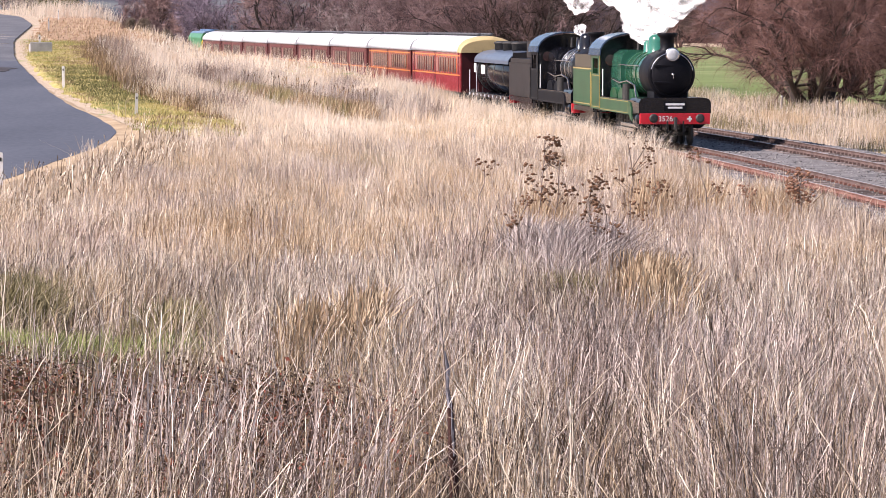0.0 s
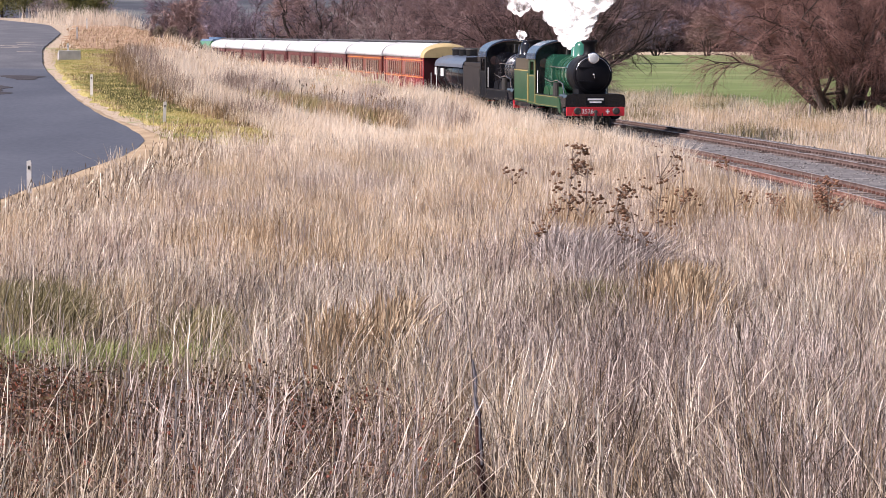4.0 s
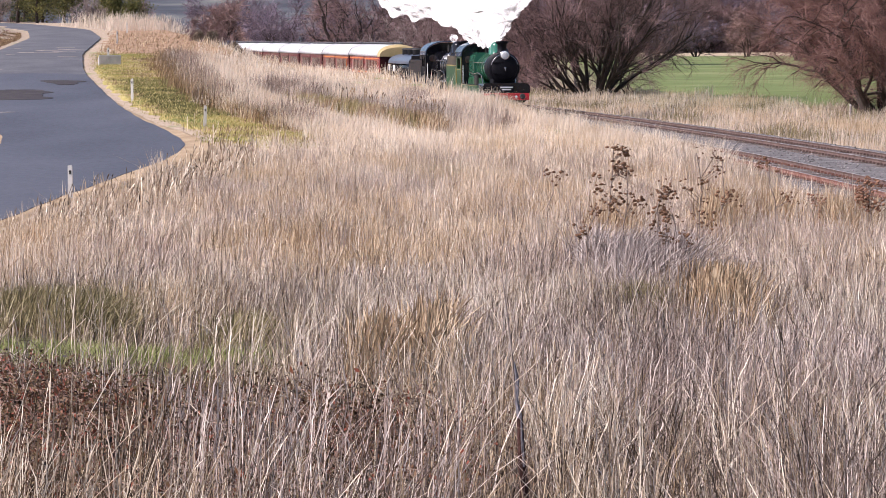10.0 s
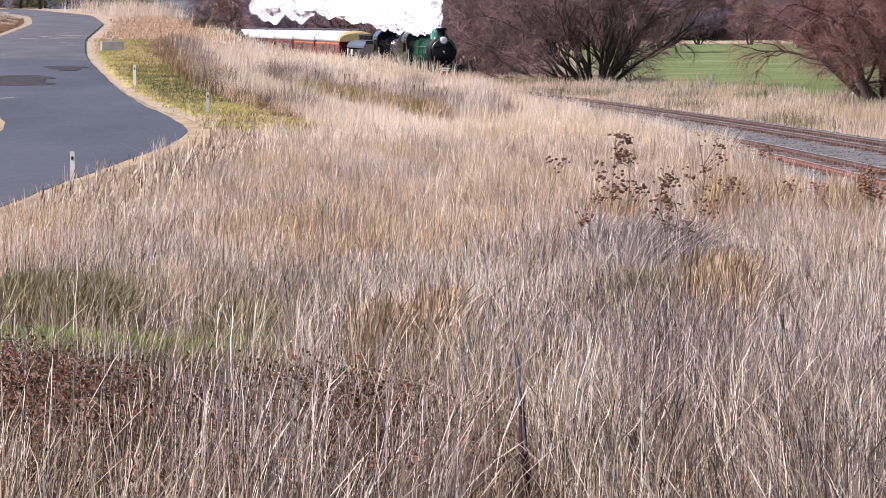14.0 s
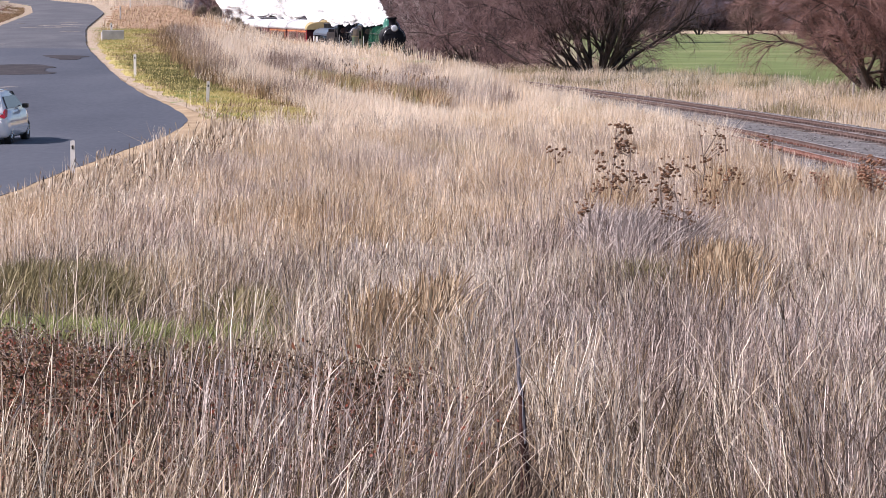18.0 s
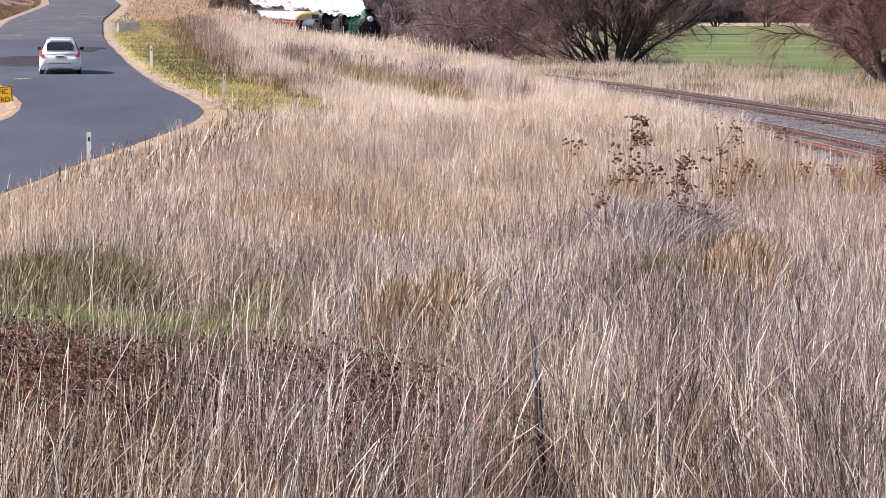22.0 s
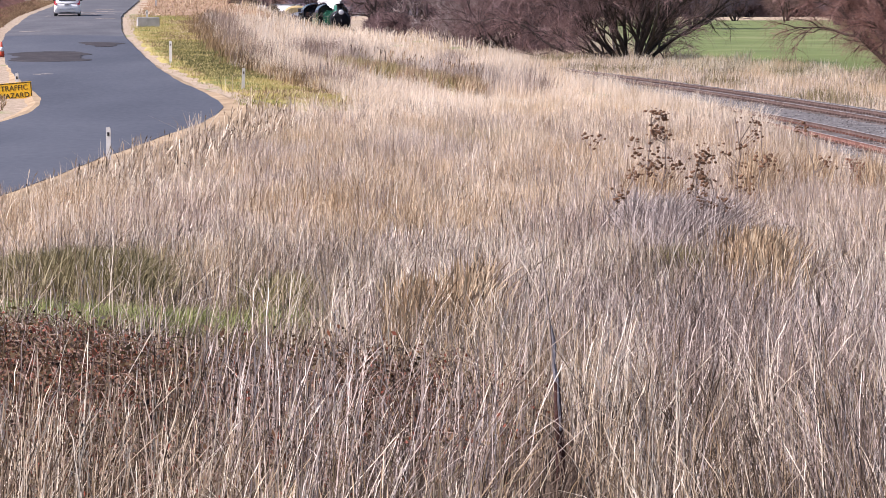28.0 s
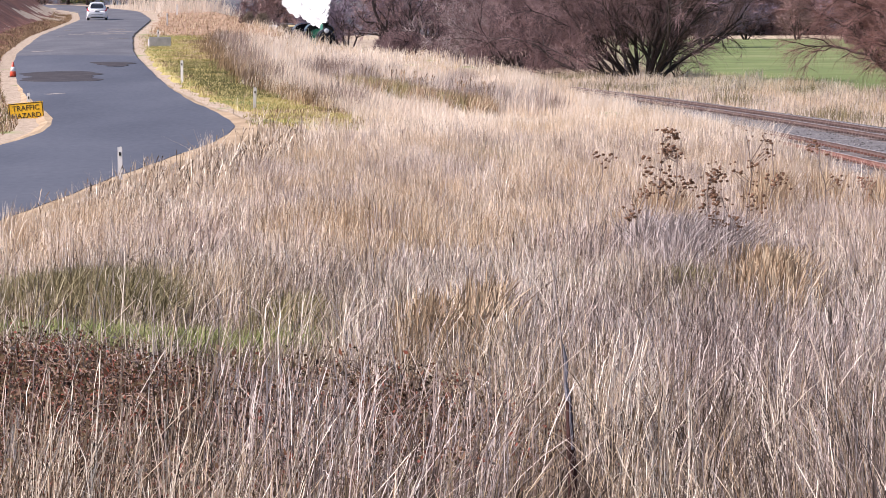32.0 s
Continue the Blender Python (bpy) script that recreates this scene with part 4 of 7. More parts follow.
    for s in (-1, 1):
        bm = bmn()
        box(bm, -8.0, -3.7, s * 0.93 - 0.03, s * 0.93 + 0.03, 0.42, 0.56, 0.015)
        part("coupling_rod", bm, STEEL, e, "bright coupling rod")
        bm = bmn()
        box(bm, -5.9, -1.9, s * 1.04 - 0.03, s * 1.04 + 0.03, 0.62, 0.75, 0.015)
        box(bm, -3.4, -1.9, s * 1.02 - 0.08, s * 1.02 + 0.08, 1.0, 1.08)
        part("connecting_rod", bm, STEEL, e)
        for x in (-9.3, -10.6):
            bm = bmn()
            box(bm, x - 0.2, x + 0.2, s * 1.3 - 0.1, s * 1.3 + 0.1, 0.42, 0.46)
            box(bm, x - 0.2, x + 0.2, s * 1.3 - 0.1, s * 1.3 + 0.1, 0.75, 0.79)
            box(bm, x - 0.2, x - 0.17, s * 1.3 - 0.02, s * 1.3 + 0.02, 0.42, 1.15)
            box(bm, x + 0.17, x + 0.2, s * 1.3 - 0.02, s * 1.3 + 0.02, 0.42, 1.15)
            part("cab_step", bm, IRON, e)
    return e, beam


def tender(name, label, side, trim, top, step=False, size=7.2):
    """A tender of that length, front end at x = 0."""
    e = thing(name, label, "tender")
    bm = bmn()
    box(bm, 0.25 - size, -0.1, -1.36, 1.36, 1.2, 2.75, 0.03)
    body = part("tank", bm, side, e)
    bm = bmn()
    for s in (-1, 1):
        box(bm, 0.30 - size, -0.2, min(s * 1.22, s * 1.3), max(s * 1.22, s * 1.3), 2.76, 2.95 if step else 3.3)
    box(bm, -0.28, -0.2, -1.2, 1.2, 2.76, 3.25)
    box(bm, 0.30 - size, 0.38 - size, -1.2, 1.2, 2.76, 3.2)
    if step:
        box(bm, -2.6, -0.3, -1.15, 1.15, 3.0, 3.75, 0.03)
    part("coal_bunker", bm, top, e)
    bm = bmn()
    rng = random.Random(4)
    nx, ny = 24, 9
    vs = [[bm.verts.new((-0.35 - (size - 0.9) * i / nx, -1.15 + 2.3 * j / ny, 2.9 + 0.38 * math.sin(math.pi * j / ny) * math.sin(math.pi * min(1, i / nx * 1.4 + 0.1)) + rng.uniform(-0.06, 0.08))) for j in range(ny + 1)] for i in range(nx + 1)]
    for i in range(nx):
        for j in range(ny):
            bm.faces.new((vs[i][j], vs[i + 1][j], vs[i + 1][j + 1], vs[i][j + 1]))
    part("coal", bm, COAL, e, "heaped black coal")
    bm = bmn()
    for s in (-1, 1):
        box(bm, 0.40 - size, -0.25, min(s * 1.36, s * 1.37), max(s * 1.36, s * 1.37), 1.28, 1.32)
        box(bm, 0.30 - size, -0.15, min(s * 1.36, s * 1.372), max(s * 1.36, s * 1.372), 2.70, 2.755)
    part("lining", bm, trim, body)
    bm = bmn()
    box(bm, 0.10 - size, 0, -1.3, 1.3, 0.98, 1.18)
    for s in (-1, 1):
        box(bm, 0.20 - size, -0.1, min(s * 1.0, s * 1.06), max(s * 1.0, s * 1.06), 0.55, 1.0)
    part("frame", bm, LOCO_BLACK, e)
    bm = bmn()
    box(bm, -size, 0.12 - size, -1.3, 1.3, 0.82, 1.22)
    part("buffer_beam", bm, BEAM_RED, e)
    buffers(e, -size, sgn=-1)
    for x in (-0.9, -0.36 * size, -0.64 * size, 0.9 - size):
        wheelset(e, x, 0.45, name="wheelset")
        for s in (-1, 1):
            bm = bmn()
            box(bm, x - 0.16, x + 0.16, s * 1.12 - 0.08, s * 1.12 + 0.08, 0.33, 0.6, 0.03)
            part("axle_box", bm, IRON, e)
    return e


def water_wagon():
    e = thing("water_wagon", "black cylindrical water tank wagon with three filler domes", "tank wagon")
    bm = bmn()
    lathe(bm, [(0.4, -0.9), (0.9, -0.98), (1.06, -1.2), (1.06, -12.7), (0.9, -12.95), (0.4, -13.03)], (0, 0, 2.16), "x", 36)
    part("tank", bm, LOCO_BLACK, e)
    bm = bmn()
    ol = arch(1.16, 2.62, 3.26, 16)
    il = arch(1.16, 2.62, 3.26, 16, inset=0.04)
    prism(bm, ol + il[::-1], -1.2, -12.4)
    part("sun_shade", bm, DIESEL_GREY, e, "blue-grey curved top sheet")
    for x in (-4.6, -7.4, -10.2):
        bm = bmn()
        lathe(bm, [(0.42, 3.1), (0.42, 3.55), (0.46, 3.57), (0.46, 3.63), (0.3, 3.7)], (x, 0, 0), "z", 20)
        part("filler_dome", bm, IRON, e)
    for x in (-3.4, -6.2, -9.0, -11.6):
        bm = bmn()
        lathe(bm, [(1.065, x), (1.08, x - 0.01), (1.08, x - 0.09), (1.065, x - 0.1)], (0, 0, 2.16), "x", 36)
        part("tank_band", bm, IRON, e)
    bm = bmn()
    box(bm, -14.0, -0.5, -1.25, 1.25, 0.92, 1.12, 0.02)
    part("underframe", bm, LOCO_BLACK, e)
    bm = bmn()
    for s in (-1, 1):
        for x in (-11.2, -13.6):
            rod(bm, (x, s * 1.2, 1.1), (x, s * 1.2, 2.2), 0.018, segs=6)
        for i in range(10):
            box(bm, -13.2 + i * 1.3, -13.08 + i * 1.3, s * 1.26 - 0.02, s * 1.26 + 0.02, 0.95, 1.06)
    part("hand_rails", bm, WHITE, e, "white-tipped handrails and step ends")
    bm = bmn()
    for s in (-1, 1):
        for x0, x1, yy, tt, z0, z1 in ((-10.4, -9.2, 1.075, 0.01, 2.05, 2.5), (-13.0, -12.3, 1.05, 0.02, 2.1, 2.55)):
            bm = bmn()
            box(bm, x0, x1, s * yy - tt, s * yy + tt, z0, z1)
            part("white_plate", bm, WHITE, e)
    bm = bmn()
    for y in (-0.6, 0.0, 0.6):
        rod(bm, (-13.08, y, 1.12), (-13.08, y, 3.2), 0.025, segs=6)
    part("end_ladder", bm, IRON, e)
    buffers(e, -0.5), buffers(e, -14.0, sgn=-1)
    for bx in (-2.4, -12.0):
        for dx in (-0.85, 0.85):
            wheelset(e, bx + dx, 0.45, name="wheelset")
        for s in (-1, 1):
            bm = bmn()
            box(bm, bx - 1.3, bx + 1.3, s * 1.05 - 0.05, s * 1.05 + 0.05, 0.42, 0.72, 0.03)
            part("bogie_side", bm, IRON, e)
    return e


DIESEL_GREY = paint("blue grey sheet", (0.10, 0.12, 0.17), rough=0.3)
CAR_L = 19.59


def carriage(end_roof, red, lined, words):
    """A wooden-bodied passenger carriage, front end at x = 0."""
    e = thing("passenger_carriage", words, "railway carriage", "carriages of the train")
    L = CAR_L - 0.55
    half = 1.44
    bm = bmn()
    box(bm, -L, -0.25, -half, half, 1.02, 3.12, 0.02)
    body = part("body", bm, red, e)
    bm = bmn()
    pr = arch(half + 0.06, 3.08, 3.95, 18)
    prism(bm, pr, -1.2 if end_roof else -0.2, -L - 0.05, True)
    part("roof", bm, ROOF_WHITE, e)
    if end_roof:
        bm = bmn()
        secs = [(-1.2, 1.0), (-0.8, 0.985), (-0.4, 0.94), (-0.15, 0.86), (0.0, 0.75)]
        rings = [[bm.verts.new((x, y * (0.9 + 0.1 * k), 3.08 + (z - 3.08) * k)) for y, z in arch(half + 0.06, 3.08, 3.95, 18)] for x, k in secs]
        for p, q in zip(rings, rings[1:]):
            for i in range(len(p) - 1):
                bm.faces.new((p[i], p[i + 1], q[i + 1], q[i])).smooth = True
        bm.faces.new(rings[-1])
        bmesh.ops.recalc_face_normals(bm, faces=bm.faces)
        part("roof_end", bm, ROOF_CREAM, e, "soot-stained cream roof end")
    bm = bmn()
    lathe(bm, [(0.09, -0.12), (0.09, 0.02), (0.16, 0.04), (0.16, 0.10), (0.05, 0.12)], (0, 0, 0), "z", 8)
    vent = bpy.data.meshes.new("roof_vent")
    bm.to_mesh(vent)
    bm.free()
    for x in np.arange(-1.6, -L + 0.6, -1.15):
        for y in (-0.32, 0.32):
            part("roof_vent", vent, VENT_GREY, e).location = (float(x), y, 3.97)
    bm = bmn()
    box(bm, -0.25, -0.05, -0.55, 0.55, 1.1, 3.2, 0.04)
    part("gangway", bm, CAR_DARK, e)
    bm = bmn()
    box(bm, -L - 0.2, -L, -0.55, 0.55, 1.1, 3.2, 0.04)
    part("gangway", bm, CAR_DARK, e)
    bm = bmn()
    box(bm, -0.25, -0.22, -half + 0.02, half - 0.02, 1.05, 3.1)
    part("end_wall", bm, CAR_DARK, e)
    # windows between posts, two halls of seven and a centre door
    for s in (-1, 1):
        for blk, x0 in enumerate((-1.9, -L / 2 - 0.75)):
            for i in range(8):
                x = x0 - i * 0.93
                bm = bmn()
                box(bm, x - 0.62, x, s * half - 0.03, s * half + 0.015, 2.02, 2.78)
                fr = i == 7
                part("window", bm, BLIND if fr else WINDOW, body, "frosted white window" if fr else "")
        bm = bmn()
        for za in (1.86, 2.88) if lined else (1.86,):
            box(bm, -L + 0.15, -0.45, s * half - 0.01, s * half + 0.012, za, za + 0.065)
        part("lining", bm, ORANGE, body)
        for x0 in (-1.9, -L / 2 - 0.75):
            for i in range(9):
                bm = bmn()
                box(bm, x0 + 0.19 - i * 0.93, x0 + 0.135 - i * 0.93, s * half - 0.01, s * half + 0.022, 1.93, 2.88)
                part("window_post", bm, ORANGE if lined else red, body)
        for x in (-0.55, -L / 2, -L + 0.9):
            bm = bmn()
            box(bm, x - 0.70, x - 0.54, s * half - 0.01, s * half + 0.03, 1.06, 3.08)
            box(bm, x - 0.04, x + 0.12, s * half - 0.01, s * half + 0.03, 1.06, 3.08)
            part("door_post", bm, CAR_DARK, body)
        bm = bmn()
        box(bm, -L + 0.2, -0.4, s * half - 0.05, s * half + 0.01, 0.92, 1.0)
        part("step_board", bm, IRON, e)
    bm = bmn()
    box(bm, -L, -0.25, -1.25, 1.25, 0.8, 1.0)
    for x in (-7, -9.3, -11.6):
        box(bm, x - 0.9, x + 0.5, -1.1, 1.1, 0.42, 0.8, 0.03)
    part("underframe", bm, IRON, e)
    bm = bmn()
    for i in range(7):
        for s in (-1, 1):
            box(bm, -2.2 - i * 2.5, -2.0 - i * 2.5, s * 1.27 - 0.02, s * 1.27 + 0.02, 0.78, 0.88)
    part("white_marks", bm, WHITE, e)
    for bx in (-3.0, -L + 2.7):
        for dx in (-1.2, 1.2):
            wheelset(e, bx + dx, 0.45, name="wheelset")
        for s in (-1, 1):
            bm = bmn()
            box(bm, bx - 1.7, bx + 1.7, s * 1.05 - 0.05, s * 1.05 + 0.05, 0.42, 0.7, 0.03)
            part("bogie_side", bm, IRON, e)
    return e


def diesel():
    e = thing("diesel_locomotive", "green and yellow diesel locomotive with blue-grey roof", "locomotive")
    bm = bmn()
    ol = [(-1.45, 1.1), (1.45, 1.1), (1.45, 3.3), (1.2, 3.75), (-1.2, 3.75), (-1.45, 3.3)]
    prism(bm, ol, -1.6, -17.5)
    part("body", bm, DIESEL_GREEN, e)
    bm = bmn()
    prism(bm, [(-1.4, 1.1), (1.4, 1.1), (1.4, 2.9), (1.1, 3.4), (-1.1, 3.4), (-1.4, 2.9)], -0.4, -1.6)
    part("nose", bm, DIESEL_YELLOW, e)
    bm = bmn()
    prism(bm, [(-1.25, 3.74), (1.25, 3.74), (1.0, 3.95), (-1.0, 3.95)], -1.2, -17.2)
    for x in (-5, -9, -13):
        rod(bm, (x, 0, 3.9), (x, 0, 4.15), 0.6, segs=16)
    part("roof", bm, DIESEL_BLUE, e)
    for y in (-0.6, 0.6):
        bm = bmn()
        box(bm, -0.41, -0.38, y - 0.42, y + 0.42, 2.4, 2.95)
        part("windscreen", bm, WINDOW, e)
    bm = bmn()
    box(bm, -17.6, -0.3, -1.4, 1.4, 0.8, 1.1)
    part("frame", bm, IRON, e)
    for bx in (-3.5, -14):
        for dx in (-1.7, 0, 1.7):
            wheelset(e, bx + dx, 0.48, name="wheelset")
    return e


def lettering(text, size, m, material, parent, name="number"):
    """Letters as a mesh, drawn with the built-in font."""
    cu = bpy.data.curves.new(name, "FONT")
    cu.body, cu.size, cu.extrude, cu.align_x = text, size, 0.004, "CENTER"
    tmp = bpy.data.objects.new(name, cu)
    scene.collection.objects.link(tmp)
    bpy.context.view_layer.update()
    me = bpy.data.meshes.new_from_object(tmp.evaluated_get(bpy.context.evaluated_depsgraph_get()))
    bpy.data.objects.remove(tmp)
    me.materials.clear()
    ob = part(name, me, material, parent)
    ob.matrix_local = m
    return ob


TRAIN = []          # (vehicle, metres from the train's front to its own front, length)
green_engine, beam = locomotive("steam_locomotive", "lined green steam locomotive with black smokebox and red beam", LOCO_GREEN, DOME_GREEN, LOCO_LINE, LOCO_GREEN)
lettering("3526", 0.28, Matrix.Translation((0.006, -0.36, 0.93)) @ Euler((radians(90), 0, radians(90))).to_matrix().to_4x4(), WHITE, beam)
bm = bmn()
box(bm, -0.04, -0.02, -0.42, 0.42, 1.3, 1.66)
plate = part("name_board", bm, SMOKE_BLACK, green_engine)
bm = bmn()
box(bm, -0.02, -0.012, -0.36, 0.36, 1.52, 1.60), box(bm, -0.02, -0.012, -0.27, 0.27, 1.40, 1.47)
part("lettering_bars", bm, WHITE, plate)
bm = bmn()
box(bm, 0.0, 0.008, 0.52, 0.58, 0.92, 1.12), box(bm, 0.0, 0.0085, 0.46, 0.64, 0.99, 1.05)
part("white_cross_mark", bm, WHITE, beam)
for _s in (-1, 1):
    bm = bmn()
    rod(bm, (0.05, _s * 0.3, 0.45), (0.05, _s * 0.3, 0.95), 0.03, segs=6)
    part("brake_hose", bm, RUBBER, green_engine)
black_engine, _b = locomotive("steam_locomotive", "black steam locomotive coupled behind the green one", LOCO_BLACK, LOCO_BLACK, IRON, SMOKE_BLACK)
TRAIN += [(green_engine, 0.0, 11.2), (tender("tender", "lined green coal tender behind the green engine", LOCO_GREEN, LOCO_LINE, OLIVE, size=5.0), 11.35, 5.0), (black_engine, 16.7, 11.2),
          (tender("tender", "brown-black coal tender with a high front bunker", TENDER_BROWN, TENDER_BROWN, TENDER_BROWN, True, 6.9), 28.05, 6.9), (water_wagon(), 35.3, 14.3)]
first = carriage(True, CAR_RED, True, "crimson passenger carriage with orange lining and white roof")
TRAIN.append((first, 50.25, CAR_L))
second = carriage(False, CAR_BROWN, True, "brown-red passenger carriage with orange lining and white roof")
TRAIN.append((second, 50.25 + CAR_L, CAR_L))
third = carriage(False, CAR_MAROON, False, "dull maroon passenger carriage with white roof")
TRAIN.append((third, 50.25 + 2 * CAR_L, CAR_L))
for i in range(3, 8):
    TRAIN.append((copy_thing(third, Matrix()), 50.25 + i * CAR_L, CAR_L))
TRAIN.append((diesel(), 50.25 + 8 * CAR_L + 0.3, 17.6))
# ---- the white hatchback: local x forward, z up ----


def hatchback():
    e = thing("hatchback_car", "white five-door hatchback with dark rear window driving away", "car")
    secs = [(-1.90, 0.60, 0.62, 0.86, 0.70), (-1.86, 0.78, 0.40, 0.95, 0.76), (-1.70, 0.835, 0.24, 0.98, 0.80), (-1.2, 0.845, 0.2, 0.97, 0.82), (0, 0.845, 0.2, 0.94, 0.82), (1.0, 0.84, 0.2, 0.93, 0.80), (1.6, 0.80, 0.22, 0.84, 0.74), (1.86, 0.70, 0.3, 0.72, 0.62), (1.94, 0.5, 0.38, 0.62, 0.45)]
    bm = bmn()
    rings = []
    for x, w, z0, z1, wt in secs:
        prof = [(-w * 0.92, z0), (w * 0.92, z0), (w, z0 + 0.12), (w, (z0 + z1) / 2), (wt, z1), (-wt, z1), (-w, (z0 + z1) / 2), (-w, z0 + 0.12)]
        rings.append([bm.verts.new((x, y, z)) for y, z in prof])
    for p, q in zip(rings, rings[1:]):
        for i in range(8):
            bm.faces.new((p[i], p[(i + 1) % 8], q[(i + 1) % 8], q[i]))
    bm.faces.new(rings[0]), bm.faces.new(rings[-1])
    bmesh.ops.recalc_face_normals(bm, faces=bm.faces)
    bmesh.ops.bevel(bm, geom=list(bm.edges), offset=0.03, segments=2, affect="EDGES")
    for f in bm.faces:
        f.smooth = True
    part("body", bm, CAR_WHITE, e)
    bm = bmn()
    cab = [(-1.76, 0.68, 0.90, 0.99), (-1.58, 0.61, 0.92, 1.28), (-1.45, 0.57, 0.92, 1.41), (-1.22, 0.53, 0.92, 1.475), (-0.2, 0.53, 0.92, 1.51), (0.35, 0.53, 0.92, 1.45), (1.1, 0.66, 0.90, 0.95)]
    rings = [[bm.verts.new(c) for c in ((x, -0.77, z0), (x, -w - 0.03, z1 - 0.11), (x, -w + 0.02, z1 - 0.04), (x, -w + 0.16, z1), (x, w - 0.16, z1), (x, w - 0.02, z1 - 0.04), (x, w + 0.03, z1 - 0.11), (x, 0.77, z0))] for x, w, z0, z1 in cab]
    for p, q in zip(rings, rings[1:]):
        for i in range(7):
            bm.faces.new((p[i], p[i + 1], q[i + 1], q[i])).smooth = True
    bm.faces.new(rings[0]), bm.faces.new(rings[-1])
    bmesh.ops.recalc_face_normals(bm, faces=bm.faces)
    part("cabin", bm, CAR_WHITE, e)

    def pane(name, pts, material, thick):
        bm = bmn()
        a = [bm.verts.new(p) for p in pts]
        b = [bm.verts.new(Vector(p) + Vector(thick)) for p in pts]
        n = len(pts)
        for i in range(n):
            bm.faces.new((a[i], a[(i + 1) % n], b[(i + 1) % n], b[i]))
        bm.faces.new(a), bm.faces.new(b)
        bmesh.ops.recalc_face_normals(bm, faces=bm.faces)
        return part(name, bm, material, e)

    pane("rear_window", [(-1.755, -0.53, 1.02), (-1.755, 0.53, 1.02), (-1.60, 0.52, 1.27), (-1.54, 0.43, 1.335), (-1.54, -0.43, 1.335), (-1.60, -0.52, 1.27)], GLASS, (-0.03, 0, 0.018))
    pane("windscreen", [(1.0, -0.62, 1.02), (1.0, 0.62, 1.02), (0.45, 0.54, 1.42), (0.45, -0.54, 1.42)], GLASS, (0.02, 0, 0.02))
    for s in (-1, 1):
        pane("side_window", [(-1.5, s * 0.735, 1.02), (0.85, s * 0.72, 1.02), (0.35, s * 0.575, 1.33), (-1.3, s * 0.585, 1.34)], GLASS, (0, s * 0.03, 0.005))
        pane("tail_lamp", [(-1.885, s * 0.60, 0.80), (-1.865, s * 0.74, 0.76), (-1.76, s * 0.80, 0.82), (-1.72, s * 0.80, 1.0), (-1.78, s * 0.75, 1.03)], TAIL_RED, (-0.035, s * 0.015, 0))
        bm = bmn()
        box(bm, 0.55, 0.75, min(s * 0.78, s * 0.94), max(s * 0.78, s * 0.94), 0.96, 1.09, 0.03)
        part("door_mirror", bm, SIGN_BLACK, e)
        for x in (-1.2, 1.22):
            bm = bmn()
            lathe(bm, [(0.16, s * 0.64), (0.29, s * 0.64), (0.31, s * 0.68), (0.31, s * 0.80), (0.28, s * 0.83), (0.2, s * 0.82)], (0, 0, 0), "y", 22)
            w = part("wheel", bm, RUBBER, e)
            w.location = (x, 0, 0.305)
            CAR_WHEELS.append(w)
            bm = bmn()
            lathe(bm, [(0.04, s * 0.825), (0.2, s * 0.822), (0.21, s * 0.80)], (0, 0, 0), "y", 14)
            for k in range(5):
                a = k * 2 * math.pi / 5
                rod(bm, (0, s * 0.825, 0), (0.18 * math.cos(a), s * 0.825, 0.18 * math.sin(a)), 0.025, segs=5)
            part("rim", bm, STEEL, w)
        bm = bmn()
        rod(bm, (-1.2, s * 0.47, 1.485), (0.1, s * 0.47, 1.51), 0.014, segs=6)
        part("roof_rail", bm, STEEL, e)
    bm = bmn()
    box(bm, -1.52, -1.3, -0.42, 0.42, 1.395, 1.44, 0.015)
    part("roof_spoiler", bm, CAR_WHITE, e)
    bm = bmn()
    box(bm, -1.84, -1.74, -0.5, 0.5, 0.22, 0.28, 0.02)
    part("rear_bumper_insert", bm, SIGN_BLACK, e)
    bm = bmn()
    box(bm, -1.915, -1.88, -0.2, 0.2, 0.72, 0.83, 0.005)
    pl = part("rear_plate", bm, WHITE, e)
    bm = bmn()
    box(bm, -1.922, -1.914, -0.15, 0.15, 0.75, 0.80)
    part("plate_bar", bm, SIGN_BLACK, pl)
    bm = bmn()
    box(bm, -1.895, -1.87, -0.45, 0.45, 0.50, 0.515)
    part("tailgate_seam", bm, SIGN_BLACK, e)
    return e


CAR_WHEELS = []
car = hatchback()
# ---- grass and undergrowth ----


